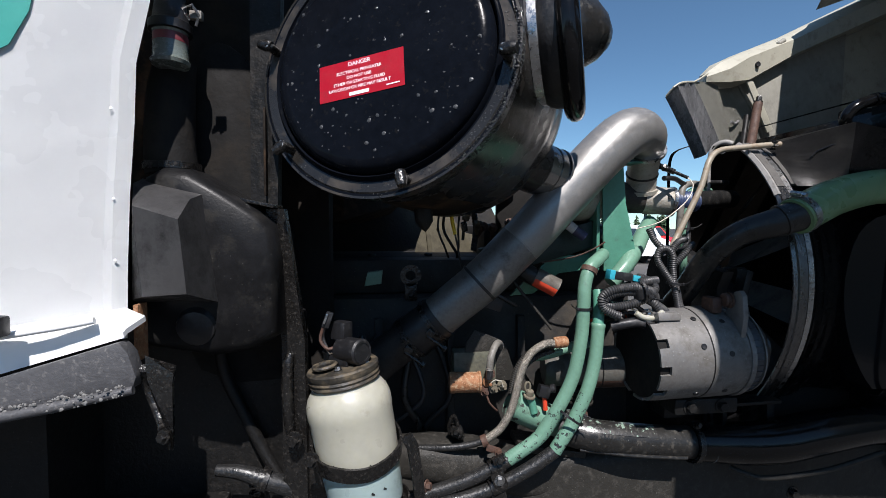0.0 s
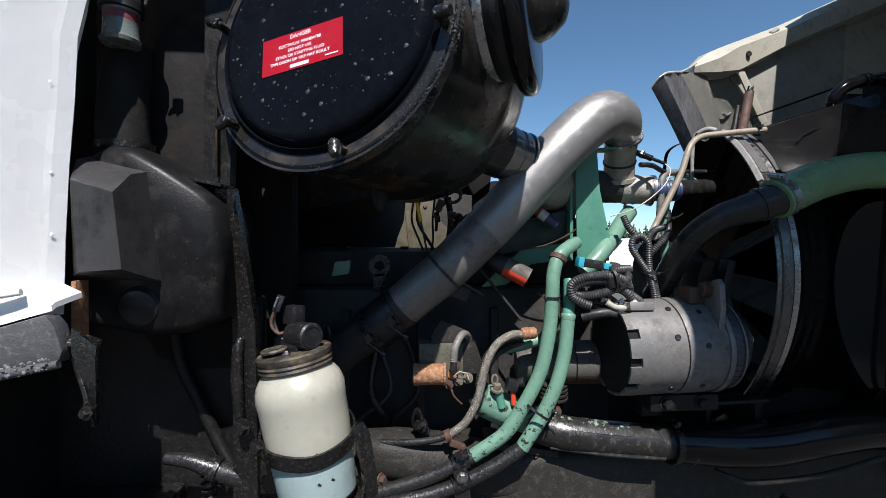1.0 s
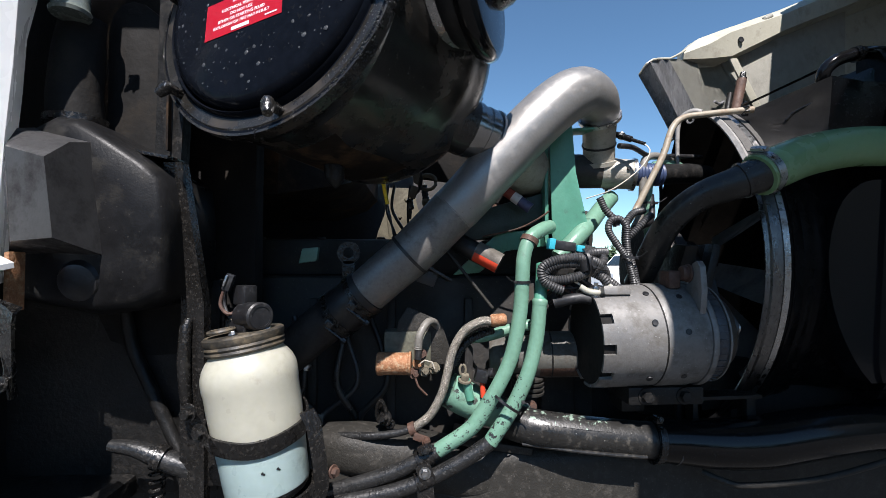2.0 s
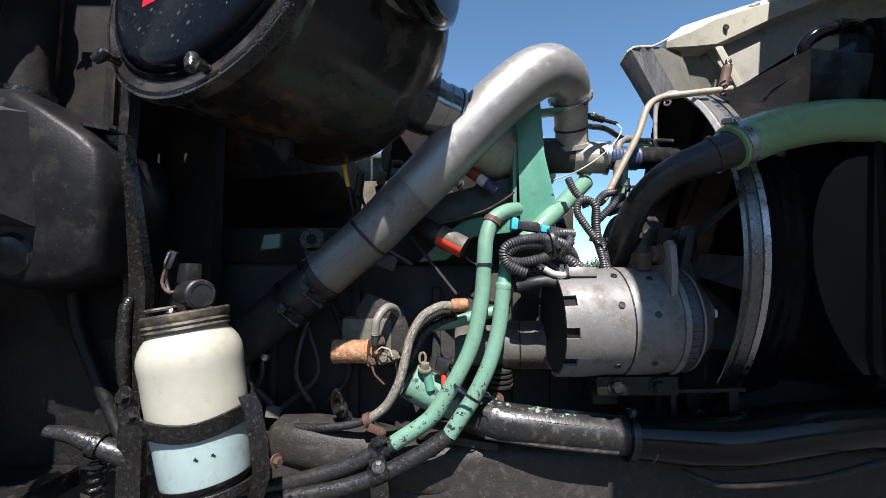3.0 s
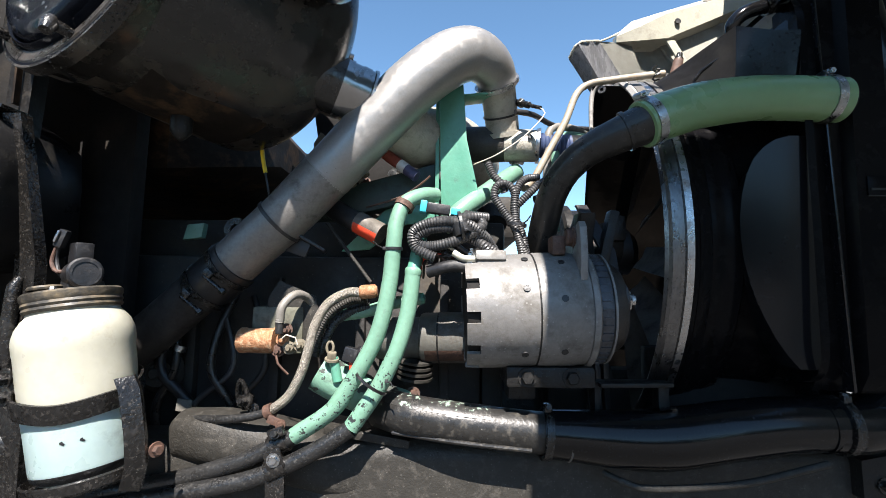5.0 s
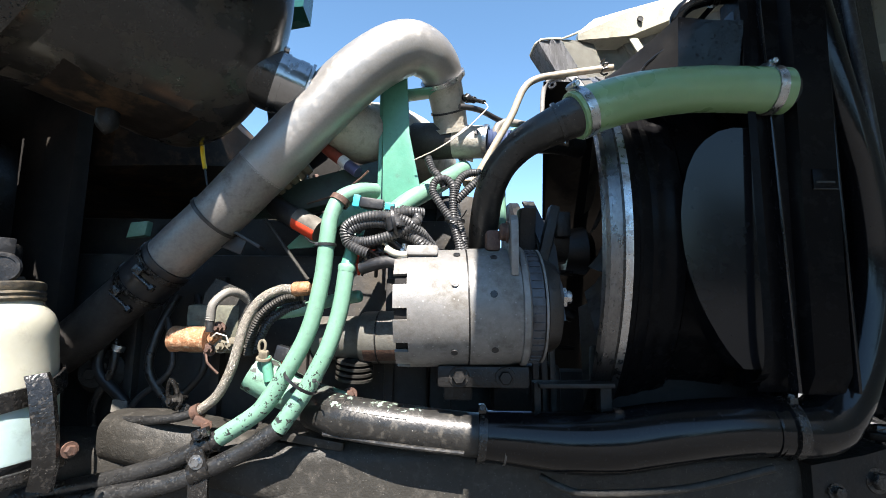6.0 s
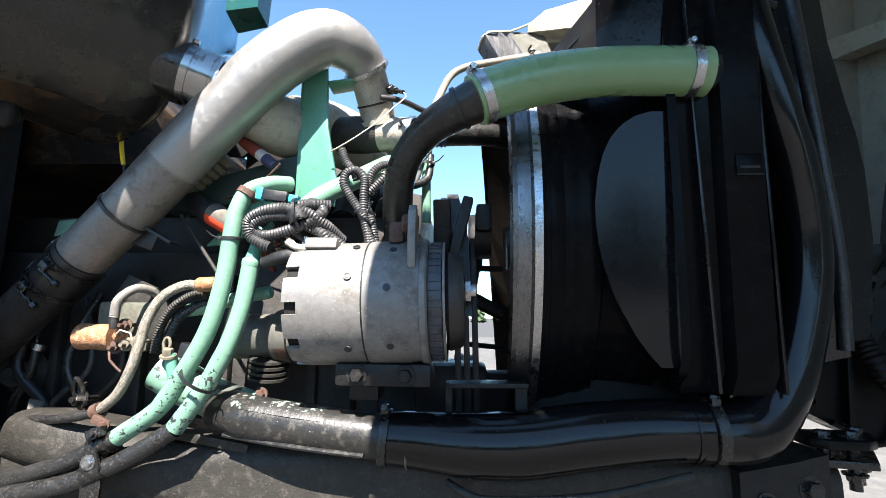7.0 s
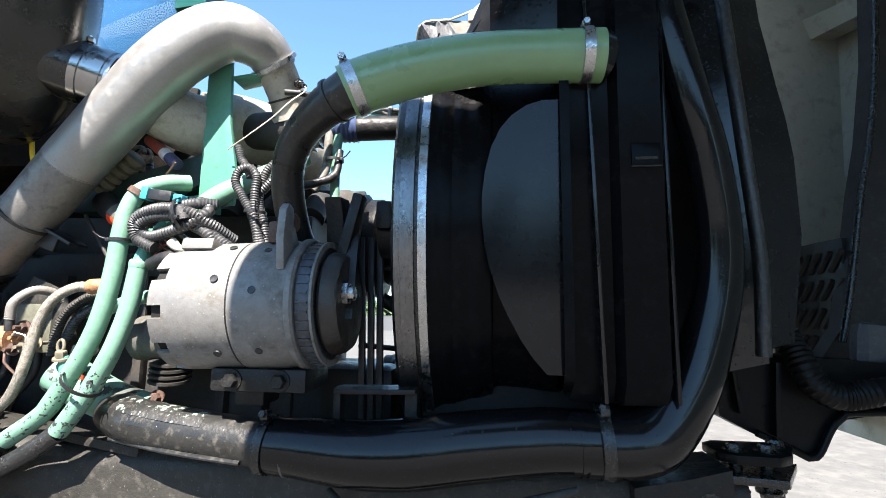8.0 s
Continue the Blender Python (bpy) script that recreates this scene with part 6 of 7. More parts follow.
def slotted_can(x0, x1, r, n_slots, slot, depth):
    """The rear housing: a thick-walled drum with slots cut into its open edge."""
    seg = n_slots * 6
    a, u, w = frame_of(D)
    bm = bmesh.new()
    xs = [x0, x0 + depth, x1]
    o = [[bm.verts.new(on_axis(x) + rr * (math.cos(2 * math.pi * k / seg) * u + math.sin(2 * math.pi * k / seg) * w)) for k in range(seg)] for x, rr in ((xs[0], r * 0.985), (xs[1], r), (xs[2], r))]
    i = [[bm.verts.new(on_axis(x) + (r - 0.007) * (math.cos(2 * math.pi * k / seg) * u + math.sin(2 * math.pi * k / seg) * w)) for k in range(seg)] for x in xs]
    cut = [k % 6 in slot for k in range(seg)]
    for k in range(seg):
        k2 = (k + 1) % seg
        bm.faces.new((o[1][k], o[1][k2], o[2][k2], o[2][k]))
        bm.faces.new((i[1][k], i[2][k], i[2][k2], i[1][k2]))
        bm.faces.new((o[2][k], o[2][k2], i[2][k2], i[2][k]))
        if cut[k]:
            bm.faces.new((o[1][k], i[1][k], i[1][k2], o[1][k2]))
        else:
            bm.faces.new((o[0][k], o[0][k2], o[1][k2], o[1][k]))
            bm.faces.new((i[0][k], i[1][k], i[1][k2], i[0][k2]))
            bm.faces.new((o[0][k], i[0][k], i[0][k2], o[0][k2]))
            if cut[k - 1]:
                bm.faces.new((o[0][k], o[1][k], i[1][k], i[0][k]))
            if cut[k2]:
                bm.faces.new((o[0][k2], i[0][k2], i[1][k2], o[1][k2]))
    return bm


part("rear_housing", slotted_can(0.555, 0.672, AR, 11, (0, 1), 0.022), "alt", al, "pale dusty slotted rear housing")
part("rear_core", lathe([(0.0, 0), (0.0, 0.0915), (0.09, 0.0925), (0.10, 0)], on_axis(0.557), D, 40, False), "void", al, "dark windings inside the slots")
part("front_housing", lathe([(0, 0.092), (0.0, 0.1005), (0.004, 0.1015), (0.066, 0.1015), (0.070, 0.0990), (0.083, 0.0990), (0.083, 0.03)], on_axis(0.6745), D, 72), "alt", al)
part("seam", ring(on_axis(0.6735), D, 0.094, 0.1008, 0.0024, 72), "grime", al)
part("front_flange", lathe([(0, 0.05), (0, 0.1015), (0.003, 0.1035), (0.009, 0.1035), (0.012, 0.10), (0.012, 0.05)], on_axis(0.758), D, 72), "alt", al)
part("fan_cover", lathe([(0, 0.06), (0, 0.0945), (0.010, 0.0965), (0.021, 0.0945), (0.022, 0.06)], on_axis(0.7705), D, 72), "fancover", al, "blue-grey finned fan cover")
part("cover_edge", ring(on_axis(0.7945), D, 0.088, 0.0975, 0.0035, 72), "alt", al, "pale rolled edge")
fin_u, fin_w = frame_of(D)[1:]
for k in range(44):
    a = 2 * math.pi * k / 44
    p = on_axis(0.7815) + 0.0958 * (math.cos(a) * fin_u + math.sin(a) * fin_w)
    part("fan_fin", box(p, (0.017, 0.0035, 0.0026), (math.degrees(a), 0, 0), 0.0008), "fancover", al)
part("drive_plate", lathe([(0, 0.02), (0, 0.078), (0.005, 0.081), (0.020, 0.078), (0.028, 0.072), (0.030, 0.02)], on_axis(0.7965), D, 56), "wornrubber", al, "greasy brown-black drive plate")
for x, z in ((0.652, 1.256), (0.712, 1.240), (0.652, 1.150), (0.716, 1.155), (0.655, 1.305), (0.715, 1.300)):
    c = on_axis(x)
    dz = z - c.z
    dy = -math.sqrt(max(0, AR ** 2 - dz ** 2))
    nrm = V(0, dy, dz).normalized()
    part("drain_hole", lathe([(-0.002, 0.0058), (0.0022, 0.0058), (0.0022, 0.0044), (-0.002, 0.0044)], c + nrm * (AR + 0.0002), nrm, 16), "plastic", al)
    part("hole_plug", lathe([(0, 0.0046), (0.0018, 0.0046), (0.0018, 0)], c + nrm * (AR + 0.0002), nrm, 16, False), "plastic", al)
part("terminal_block", box((0.598, 0.948, 1.306), (0.052, 0.06, 0.018), (-14, 0, 0), 0.004), "alt", al)
ear = part("mounting_ear", bevelled(plate([(0.752, 0.950, 1.30), (0.752, 0.890, 1.27), (0.752, 0.884, 1.315), (0.752, 0.889, 1.358), (0.752, 0.899, 1.369), (0.752, 0.914, 1.364), (0.752, 0.924, 1.335)], 0.012, 0.0), 0.002), "alt", al, "upright cast mounting ear")
part("ear_bolt", cat(hexbolt((0.738, 0.925, 1.345), (-1, 0, 0), 0.012, 0.010), rod((0.726, 0.928, 1.345), (0.752, 0.928, 1.345), 0.015, 20, 0.003), box((0.716, 0.950, 1.332), (0.024, 0.04, 0.035), (0, 0, 0), 0.006)), "rustdark", ear, "rusty mounting boss and through bolt")
part("lower_ear", bevelled(plate([(0.756, 0.985, 1.13), (0.756, 0.945, 1.122), (0.756, 0.935, 1.112), (0.756, 0.950, 1.098), (0.756, 0.975, 1.098), (0.756, 0.995, 1.12)], 0.014, 0.0), 0.002), "alt", al)
NU = V(0.823, 0.937, 1.238)
pul = part("pulley", lathe([(0, 0.015), (0, 0.030), (0.004, 0.032), (0.006, 0.015)], NU - D * 0.002, D, 40), "wornrubber", al, "grimy drive pulley")
part("shaft_nut", cat(lathe([(0, 0), (0, 0.017), (0.008, 0.0175), (0.010, 0)], NU + D * 0.004, D, 6, False), rod(NU + D * 0.010, NU + D * 0.022, 0.011, 18, 0.002)), "bare", pul, "bright shaft nut")
amb = thing("alternator_cradle", (0.68, 1.0, 1.1), "black steel cradle under the alternator", "bracket")
part("cradle", cat(box((0.70, 0.985, 1.108), (0.15, 0.10, 0.035), (0, 0, 0), 0.006), box((0.66, 1.02, 1.09), (0.05, 0.06, 0.06), (0, 0, 0), 0.006)), "grime", amb)
part("bolt", hexbolt((0.66, 0.935, 1.108), (0, -1, 0), 0.011, 0.011), "grime", amb)
part("bolt", hexbolt((0.735, 0.935, 1.108), (0, -1, 0), 0.011, 0.011), "grime", amb)
belt = thing("drive_belt", (0.85, 1.1, 1.2), "three black drive belt strands running down from the alternator pulley", "belt")
for k in range(3):
    part("strand", box((0.812 + 0.0165 * k, 1.10, 1.17), (0.0115, 0.012, 0.36), (0, -1.5, 0), 0.002), "rubber", belt)
part("slack_run", bevelled(shell([[(0.812, 0.945, 1.20), (0.838, 0.945, 1.20), (0.838, 0.955, 1.20), (0.812, 0.955, 1.20)], [(0.806, 0.985, 1.33), (0.832, 0.985, 1.33), (0.832, 0.995, 1.33), (0.806, 0.995, 1.33)], [(0.790, 1.085, 1.435), (0.812, 1.085, 1.435), (0.812, 1.097, 1.435), (0.790, 1.097, 1.435)]]), 0.002), "rubber", belt)
fd = thing("fan_drive", (0.83, 1.2, 1.35), "black stepped fan drive pulleys ahead of the engine", "pulley")
part("rear_pulley", lathe([(0, 0), (0, 0.105), (0.006, 0.11), (0.022, 0.11), (0.026, 0.10), (0.028, 0)], (0.770, 1.20, 1.345), (1, 0, 0), 44, False), "grime", fd)
part("middle_pulley", lathe([(0, 0), (0, 0.098), (0.006, 0.102), (0.026, 0.102), (0.03, 0.09), (0.03, 0)], (0.800, 1.20, 1.342), (1, 0, 0), 44, False), "grime", fd)
part("front_pulley", lathe([(0, 0), (0, 0.072), (0.006, 0.076), (0.02, 0.076), (0.024, 0.05), (0.03, 0.04), (0.03, 0)], (0.832, 1.20, 1.342), (1, 0, 0), 44, False), "grime", fd)
part("guard_bar", cat(rod((0.80, 1.12, 1.295), (0.90, 1.14, 1.295), 0.006, 8), rod((0.80, 1.12, 1.15), (0.90, 1.14, 1.14), 0.005, 8), rod((0.84, 1.13, 1.235), (0.90, 1.14, 1.205), 0.014, 10)), "grime", fd)
part("lower_casting", box((0.80, 1.16, 1.06), (0.14, 0.10, 0.10), (0, 0, 0), 0.02), "grime", fd)

wp = thing("tensioner_bracket", (0.84, 1.05, 1.3), "black cast tensioner bracket and pulleys in front of the engine", "bracket")
part("casting", bevelled(plate([(0.80, 1.01, 1.25), (0.80, 1.005, 1.36), (0.80, 0.985, 1.40), (0.80, 1.03, 1.405), (0.80, 1.10, 1.36), (0.80, 1.10, 1.25)], 0.03, 0), 0.004), "grime", wp)
part("arm", box((0.815, 0.99, 1.335), (0.018, 0.03, 0.14), (0, 14, 0), 0.004), "grime", wp)
part("idler", lathe([(0, 0.0), (0, 0.045), (0.03, 0.045), (0.03, 0)], (0.845, 1.10, 1.355), (1, 0, 0), 36, False), "grime", wp)
part("crank_pulley", lathe([(0, 0.0), (0, 0.09), (0.02, 0.092), (0.025, 0.084), (0.05, 0.092), (0.055, 0.04), (0.055, 0)], (0.80, 1.36, 1.02), (1, 0, 0), 48, False), "grime", wp)
part("post", box((0.86, 1.06, 1.38), (0.028, 0.05, 0.05), bevel=0.006), "grime", wp)
lowb = thing("low_bracket", (0.85, 0.96, 1.06), "black angle bracket below the fan ring", "bracket")
part("angle", cat(box((0.865, 1.01, 1.088), (0.13, 0.05, 0.008), (0, -1, 0), 0.002), box((0.92, 1.02, 1.05), (0.02, 0.03, 0.08), bevel=0.002), box((0.80, 1.02, 1.05), (0.012, 0.03, 0.08), bevel=0.002)), "grime", lowb)

# ---------------- lower coolant pipe ----------------
lc = thing("lower_coolant_pipe", (0.6, 1.0, 0.98), "black painted coolant pipe with green paint chips", "pipe")
part("steel_pipe", tube([(0.40, 1.03, 1.035), (0.46, 1.0, 1.028), (0.55, 0.99, 1.018), (0.66, 0.985, 1.008), (0.72, 0.985, 1.004)], [0.034, 0.036, 0.036, 0.036, 0.036], 40), "pipeblack", lc)
part("chipped_band", tube_strip([(0.425, 1.016, 1.0335), (0.47, 0.998, 1.0275), (0.545, 0.9895, 1.019), (0.60, 0.987, 1.0135)], 0.0366, (0, -0.40, 0.92), 34), "pipechip", lc, "green paint chips showing through black")
part("ridge", tube([(0.43, 0.985, 1.003), (0.55, 0.960, 0.994), (0.67, 0.955, 0.984)], 0.004, 8), "pipeblack", lc)
lr = thing("lower_radiator_hose", (1.0, 0.99, 0.98), "glossy black rubber radiator hose curving up beside the radiator", "hose")
part("hose", tube([(0.695, 0.985, 1.005), (0.75, 0.982, 1.003), (0.84, 0.98, 0.998), (0.92, 0.978, 1.001), (1.02, 0.976, 1.016), (1.12, 0.975, 1.027), (1.20, 0.975, 1.029)], [0.041, 0.044, 0.050, 0.052, 0.051, 0.048, 0.045], 44), "hosegloss", lr)
part("elbow", tube([(1.18, 0.975, 1.025), (1.235, 0.977, 1.026), (1.276, 0.982, 1.036), (1.316, 0.988, 1.078), (1.354, 0.99, 1.150), (1.382, 0.988, 1.25), (1.387, 0.982, 1.34), (1.372, 0.970, 1.45), (1.347, 0.960, 1.54), (1.318, 0.955, 1.66), (1.292, 0.955, 1.80)], [0.044, 0.047, 0.048, 0.044, 0.038, 0.033, 0.031, 0.030, 0.030, 0.030, 0.030], 40), "hosegloss", lr)
c1 = part("clamp_band", ring((0.700, 0.985, 1.005), (1, 0, -0.08), 0.039, 0.0455, 0.013, 44), "oily", lr)
part("clamp_bolt", cat(box((0.700, 0.97, 1.052), (0.012, 0.018, 0.014), bevel=0.002), hexbolt((0.700, 0.962, 1.055), (0, -1, 0.2), 0.006, 0.008, False)), "oily", c1)
c2 = part("clamp_band", ring((1.205, 0.975, 1.028), (1, 0, 0.05), 0.041, 0.0505, 0.016, 44), "oily", lr)
part("clamp_bolt", cat(box((1.205, 0.955, 1.070), (0.014, 0.014, 0.022), bevel=0.002), hexbolt((1.205, 0.955, 1.078), (0, 0, 1), 0.008, 0.008, False)), "oily", c2)
part("moulded_ring", ring((1.172, 0.975, 1.028), (1, 0, 0.05), 0.041, 0.0478, 0.004, 44), "hosegloss", lr)
part("moulded_ring", ring((0.738, 0.983, 1.002), (1, 0, -0.06), 0.040, 0.0434, 0.003, 44), "shrouddust", lr)
drp = thing("lower_guard_pipe", (0.9, 0.96, 0.93), "thin dark pipe running below the radiator hose", "pipe")
part("pipe", tube([(0.80, 0.985, 0.94), (0.83, 0.96, 0.932), (0.874, 0.95, 0.927), (1.02, 0.95, 0.937), (1.165, 0.95, 0.970)], 0.006, 12), "rail", drp)

# ---------------- fan ring, shroud, radiator ----------------
RC = V(0.90, 1.363, 1.36)
RA = V(1, 0.0, 0.06).normalized()
fr = thing("fan_ring", (0.93, 1.36, 0.93), "worn steel fan ring on a black fan shroud", "fan ring")
A0, A1 = -78.0, 55.0  # the ring runs from below the fan to an open end at the top


def ring_arc(profile, a0=A0, a1=A1, n=72):
    """Part of a turned ring about the fan's axis, closed at its two ends."""
    bm, rows = bmesh.new(), []
    for k in range(n + 1):
        a = radians(a0 + (a1 - a0) * k / n)
        rows.append([bm.verts.new(RC + RA * x + r * V(0, -math.cos(a), math.sin(a))) for x, r in profile])
    m = len(profile)
    for p, q in zip(rows, rows[1:]):
        for k in range(m):
            bm.faces.new((p[k], p[(k + 1) % m], q[(k + 1) % m], q[k]))
    bm.faces.new(rows[0][::-1])
    bm.faces.new(rows[-1])
    return bm


part("lip", ring_arc([(0.0, 0.428), (-0.003, 0.434), (0.002, 0.4395), (0.010, 0.4370), (0.010, 0.428)]), "steelband", fr)
part("band", ring_arc([(0.009, 0.427), (0.010, 0.4365), (0.031, 0.4365), (0.032, 0.427)]), "steelband", fr, "scuffed grey steel band")
part("bright_band", ring_arc([(0.0365, 0.427), (0.037, 0.433), (0.050, 0.433), (0.0515, 0.427)]), "bare", fr, "bright bare steel band")
# black lining added so that the ring's inside reads as shaded
part("dark_lining", ring_arc([(0.001, 0.4262), (0.006, 0.4278), (0.051, 0.4268), (0.051, 0.4245)]), "grime", fr, "black lining that darkens the ring's inside")
part("groove", ring_arc([(0.0315, 0.4275), (0.0315, 0.4325), (0.0370, 0.4325), (0.0370, 0.4275)]), "oily", fr)
# stand-in sheet for the dark shroud inside, leaning so sun misses it
part("dark_fill_wall", pressed_sheet([[(0.845, 1.13, 1.715), (0.868, 1.27, 1.53), (0.92, 1.60, 0.98)], [(0.93, 1.15, 1.725), (0.935, 1.34, 1.45), (0.95, 1.62, 0.95)], [(1.05, 1.17, 1.735), (1.05, 1.36, 1.45), (1.05, 1.64, 0.95)], [(1.19, 1.18, 1.745), (1.19, 1.37, 1.45), (1.19, 1.65, 0.95)], [(1.36, 1.20, 1.745), (1.36, 1.385, 1.45), (1.36, 1.66, 0.95)]], 0.006), "reardark", fr, "dark brown sheet standing in for the shroud's shaded inside")
# upper arc of the lip in a paler grey
part("pale_lip", ring_arc([(-0.001, 0.4285), (-0.0045, 0.4345), (0.001, 0.4415), (0.008, 0.4395)], 30, A1, 24), "lippale", fr, "paler upper lip")
part("dusty_band", ring_arc([(0.0095, 0.430), (0.0105, 0.4385), (0.030, 0.4385), (0.031, 0.430)], 33, A1, 24), "shrouddust", fr, "dust-covered upper band")
part("curled_end", tube([(0.888, 1.114, 1.718), (0.874, 1.124, 1.724), (0.858, 1.136, 1.718), (0.848, 1.142, 1.700), (0.844, 1.142, 1.66), (0.842, 1.138, 1.58)], [0.007, 0.007, 0.006, 0.0055, 0.005, 0.004], 10, 0.006), "lippale", fr)
part("end_notch", ring((0.862, 1.118, 1.700), (-0.5, -0.8, 0.2), 0.004, 0.009, 0.004, 16), "oily", fr)
fan = thing("cooling_fan", (0.98, 1.36, 1.3), "black cooling fan inside the shroud ring", "fan")
part("hub", lathe([(0, 0), (0, 0.05), (0.05, 0.06), (0.07, 0.04), (0.07, 0)], RC + V(0.02, -0.06, 0), RA, 40, False), "plastic", fan)
for k in range(5):
    a = radians(-62 + 27 * k)
    rows = []
    for r in (0.14, 0.20, 0.27, 0.34, 0.40):
        half, turn = 0.028 + 0.08 * (r - 0.14), radians(58 - 80 * (r - 0.14))
        o = RC + V(0.075, -r * math.cos(a), r * math.sin(a))
        side = V(math.cos(turn), math.sin(turn) * math.sin(a), math.sin(turn) * math.cos(a))
        rows.append([o - side * half, o + V(0.006, 0, 0), o + side * half])
    part("blade", pressed_sheet(rows, 0.006), "bladedust", fan)

sh = thing("fan_shroud", (1.05, 1.36, 0.9), "glossy black moulded fan shroud between ring and radiator", "shroud")
SEG = 96


def superloop(x, ry, rz, e, c=(1.363, 1.36)):
    out = []
    for k in range(SEG):
        a = 2 * math.pi * k / SEG
        ca, sa = math.cos(a), math.sin(a)
        out.append(V(x, c[0] + ry * math.copysign(abs(ca) ** (2 / e), ca), c[1] + rz * math.copysign(abs(sa) ** (2 / e), sa)))
    return out


part("skin", ring_arc([(0.051, 0.4295), (0.064, 0.424), (0.085, 0.424), (0.095, 0.414), (0.12, 0.410), (0.16, 0.405), (0.20, 0.408), (0.255, 0.415), (0.255, 0.405), (0.16, 0.398), (0.051, 0.423)], A0, A1 - 2), "radmatte", sh, sharp=50)
DPTS = [(1.156, 1.531), (1.125, 1.531), (1.10, 1.524), (1.078, 1.509), (1.060, 1.488), (1.047, 1.460), (1.038, 1.425), (1.033, 1.385), (1.033, 1.35), (1.037, 1.312), (1.045, 1.275), (1.057, 1.238), (1.071, 1.207), (1.088, 1.175), (1.106, 1.148), (1.126, 1.125), (1.163, 1.125)]


def cheek_y(z):
    return 0.936 - 0.035 * (z - 1.40)


part("cheek", bevelled(shell([[(x + 0.012 * (1.2 - x) / 0.16, cheek_y(z) + 0.06, z) for x, z in DPTS], [(x, cheek_y(z), z) for x, z in DPTS]]), 0.007, 4), "cheek", sh, "smooth black D-shaped cheek", sharp=40)
part("edge_flange", shell([superloop(1.148, 0.440, 0.36, 14, (1.363, 1.455)), superloop(1.162, 0.440, 0.36, 14, (1.363, 1.455))], False), "radmatte", sh)
part("ridge_band", ring_arc([(0.064 + 0.004 * k, 0.4245 - 0.00045 * k + 0.0007 * math.cos(0.785 * k)) for k in range(22)] + [(0.150, 0.411), (0.064, 0.411)], A0, 38.5), "radmatte", sh, sharp=80)
part("dusty_ridge", ring_arc([(0.064 + 0.004 * k, 0.4235 - 0.0002 * k + 0.003 * math.cos(0.785 * k)) for k in range(22)] + [(0.150, 0.411), (0.064, 0.411)], 39, A1 - 1), "shrouddust", sh, "dusty concentric ridges", sharp=80)
CORNER = [[(0.962, 1.20, 1.712), (0.962, 1.11, 1.706), (0.962, 1.05, 1.655), (0.962, 0.995, 1.60)], [(0.99, 1.17, 1.724), (0.988, 1.085, 1.717), (0.988, 1.03, 1.67), (0.988, 0.985, 1.60)], [(1.03, 1.09, 1.735), (1.016, 1.02, 1.729), (1.016, 0.992, 1.68), (1.016, 0.970, 1.60)],
          [(1.07, 1.03, 1.744), (1.046, 0.936, 1.739), (1.046, 0.942, 1.68), (1.046, 0.953, 1.60)], [(1.10, 1.02, 1.732), (1.10, 0.923, 1.724), (1.10, 0.929, 1.68), (1.10, 0.941, 1.60)], [(1.15, 1.02, 1.730), (1.15, 0.919, 1.722), (1.15, 0.925, 1.68), (1.15, 0.937, 1.60)]]
part("upper_corner", pressed_sheet(CORNER[:4], 0.008), "cornerdust", sh, "dusty black upper corner")
part("upper_cheek", pressed_sheet([CORNER[3], CORNER[4], CORNER[5]], 0.008), "radblack", sh, "glossy black upper side")
for k in range(3):
    part("stepped_collar", ring_arc([(0.052 + 0.022 * k, 0.415), (0.053 + 0.022 * k, 0.4345 - 0.001 * k), (0.070 + 0.022 * k, 0.4315 - 0.001 * k), (0.073 + 0.022 * k, 0.426), (0.073 + 0.022 * k, 0.415)], 34, A1, 24), "shrouddust", sh)
part("spring_clip", tube([(1.003, 1.004, 1.668), (1.012, 0.996, 1.682), (1.024, 0.983, 1.690), (1.030, 0.976, 1.693), (1.044, 0.9565, 1.699)], 0.0026, 6), "oily", sh, "dark bent wire clip")

rad = thing("radiator", (1.2, 1.36, 0.85), "tall glossy black radiator with side tank and ribs", "radiator")
part("core", box((1.235, 1.23, 1.32), (0.06, 0.42, 0.80), bevel=0.004), "radblack", rad)
TANK = [(1.162, 0.952), (1.222, 0.952), (1.232, 0.934), (1.292, 0.934), (1.302, 0.947), (1.302, 1.02), (1.162, 1.02)]
part("side_tank", bevelled(shell([[(x, y + 0.02, 1.085) for x, y in TANK], [(x, y, 1.12) for x, y in TANK], [(x, y - 0.017, 1.80) for x, y in TANK]]), 0.005, 3), "radmatte", rad)
part("tank_rib", box((1.195, 0.941, 1.445), (0.006, 0.024, 0.71), (0, -1.3, 0), 0.0025), "radblack", rad)
part("tank_rib", box((1.300, 0.944, 1.445), (0.006, 0.024, 0.71), (0, 0, 0), 0.0025), "cheek", rad)
part("label_plate", box((1.268, 0.9245, 1.440), (0.040, 0.003, 0.034), bevel=0.001), "radmatte", rad)
part("label_bar", box((1.268, 0.9225, 1.434), (0.030, 0.002, 0.004), bevel=0), "rail", rad)
part("label_bar", box((1.268, 0.9232, 1.4225), (0.042, 0.003, 0.0018), bevel=0), "rail", rad)
part("top_tank", box((1.225, 1.20, 1.74), (0.13, 0.50, 0.09), bevel=0.02), "radblack", rad)
part("hose_neck", rod((1.195, 0.930, 1.598), (1.215, 0.94, 1.598), 0.040, 32, 0.003), "radblack", rad)
sup = thing("radiator_support", (1.45, 1.05, 0.95), "black steel radiator side support with a pitted edge", "support")
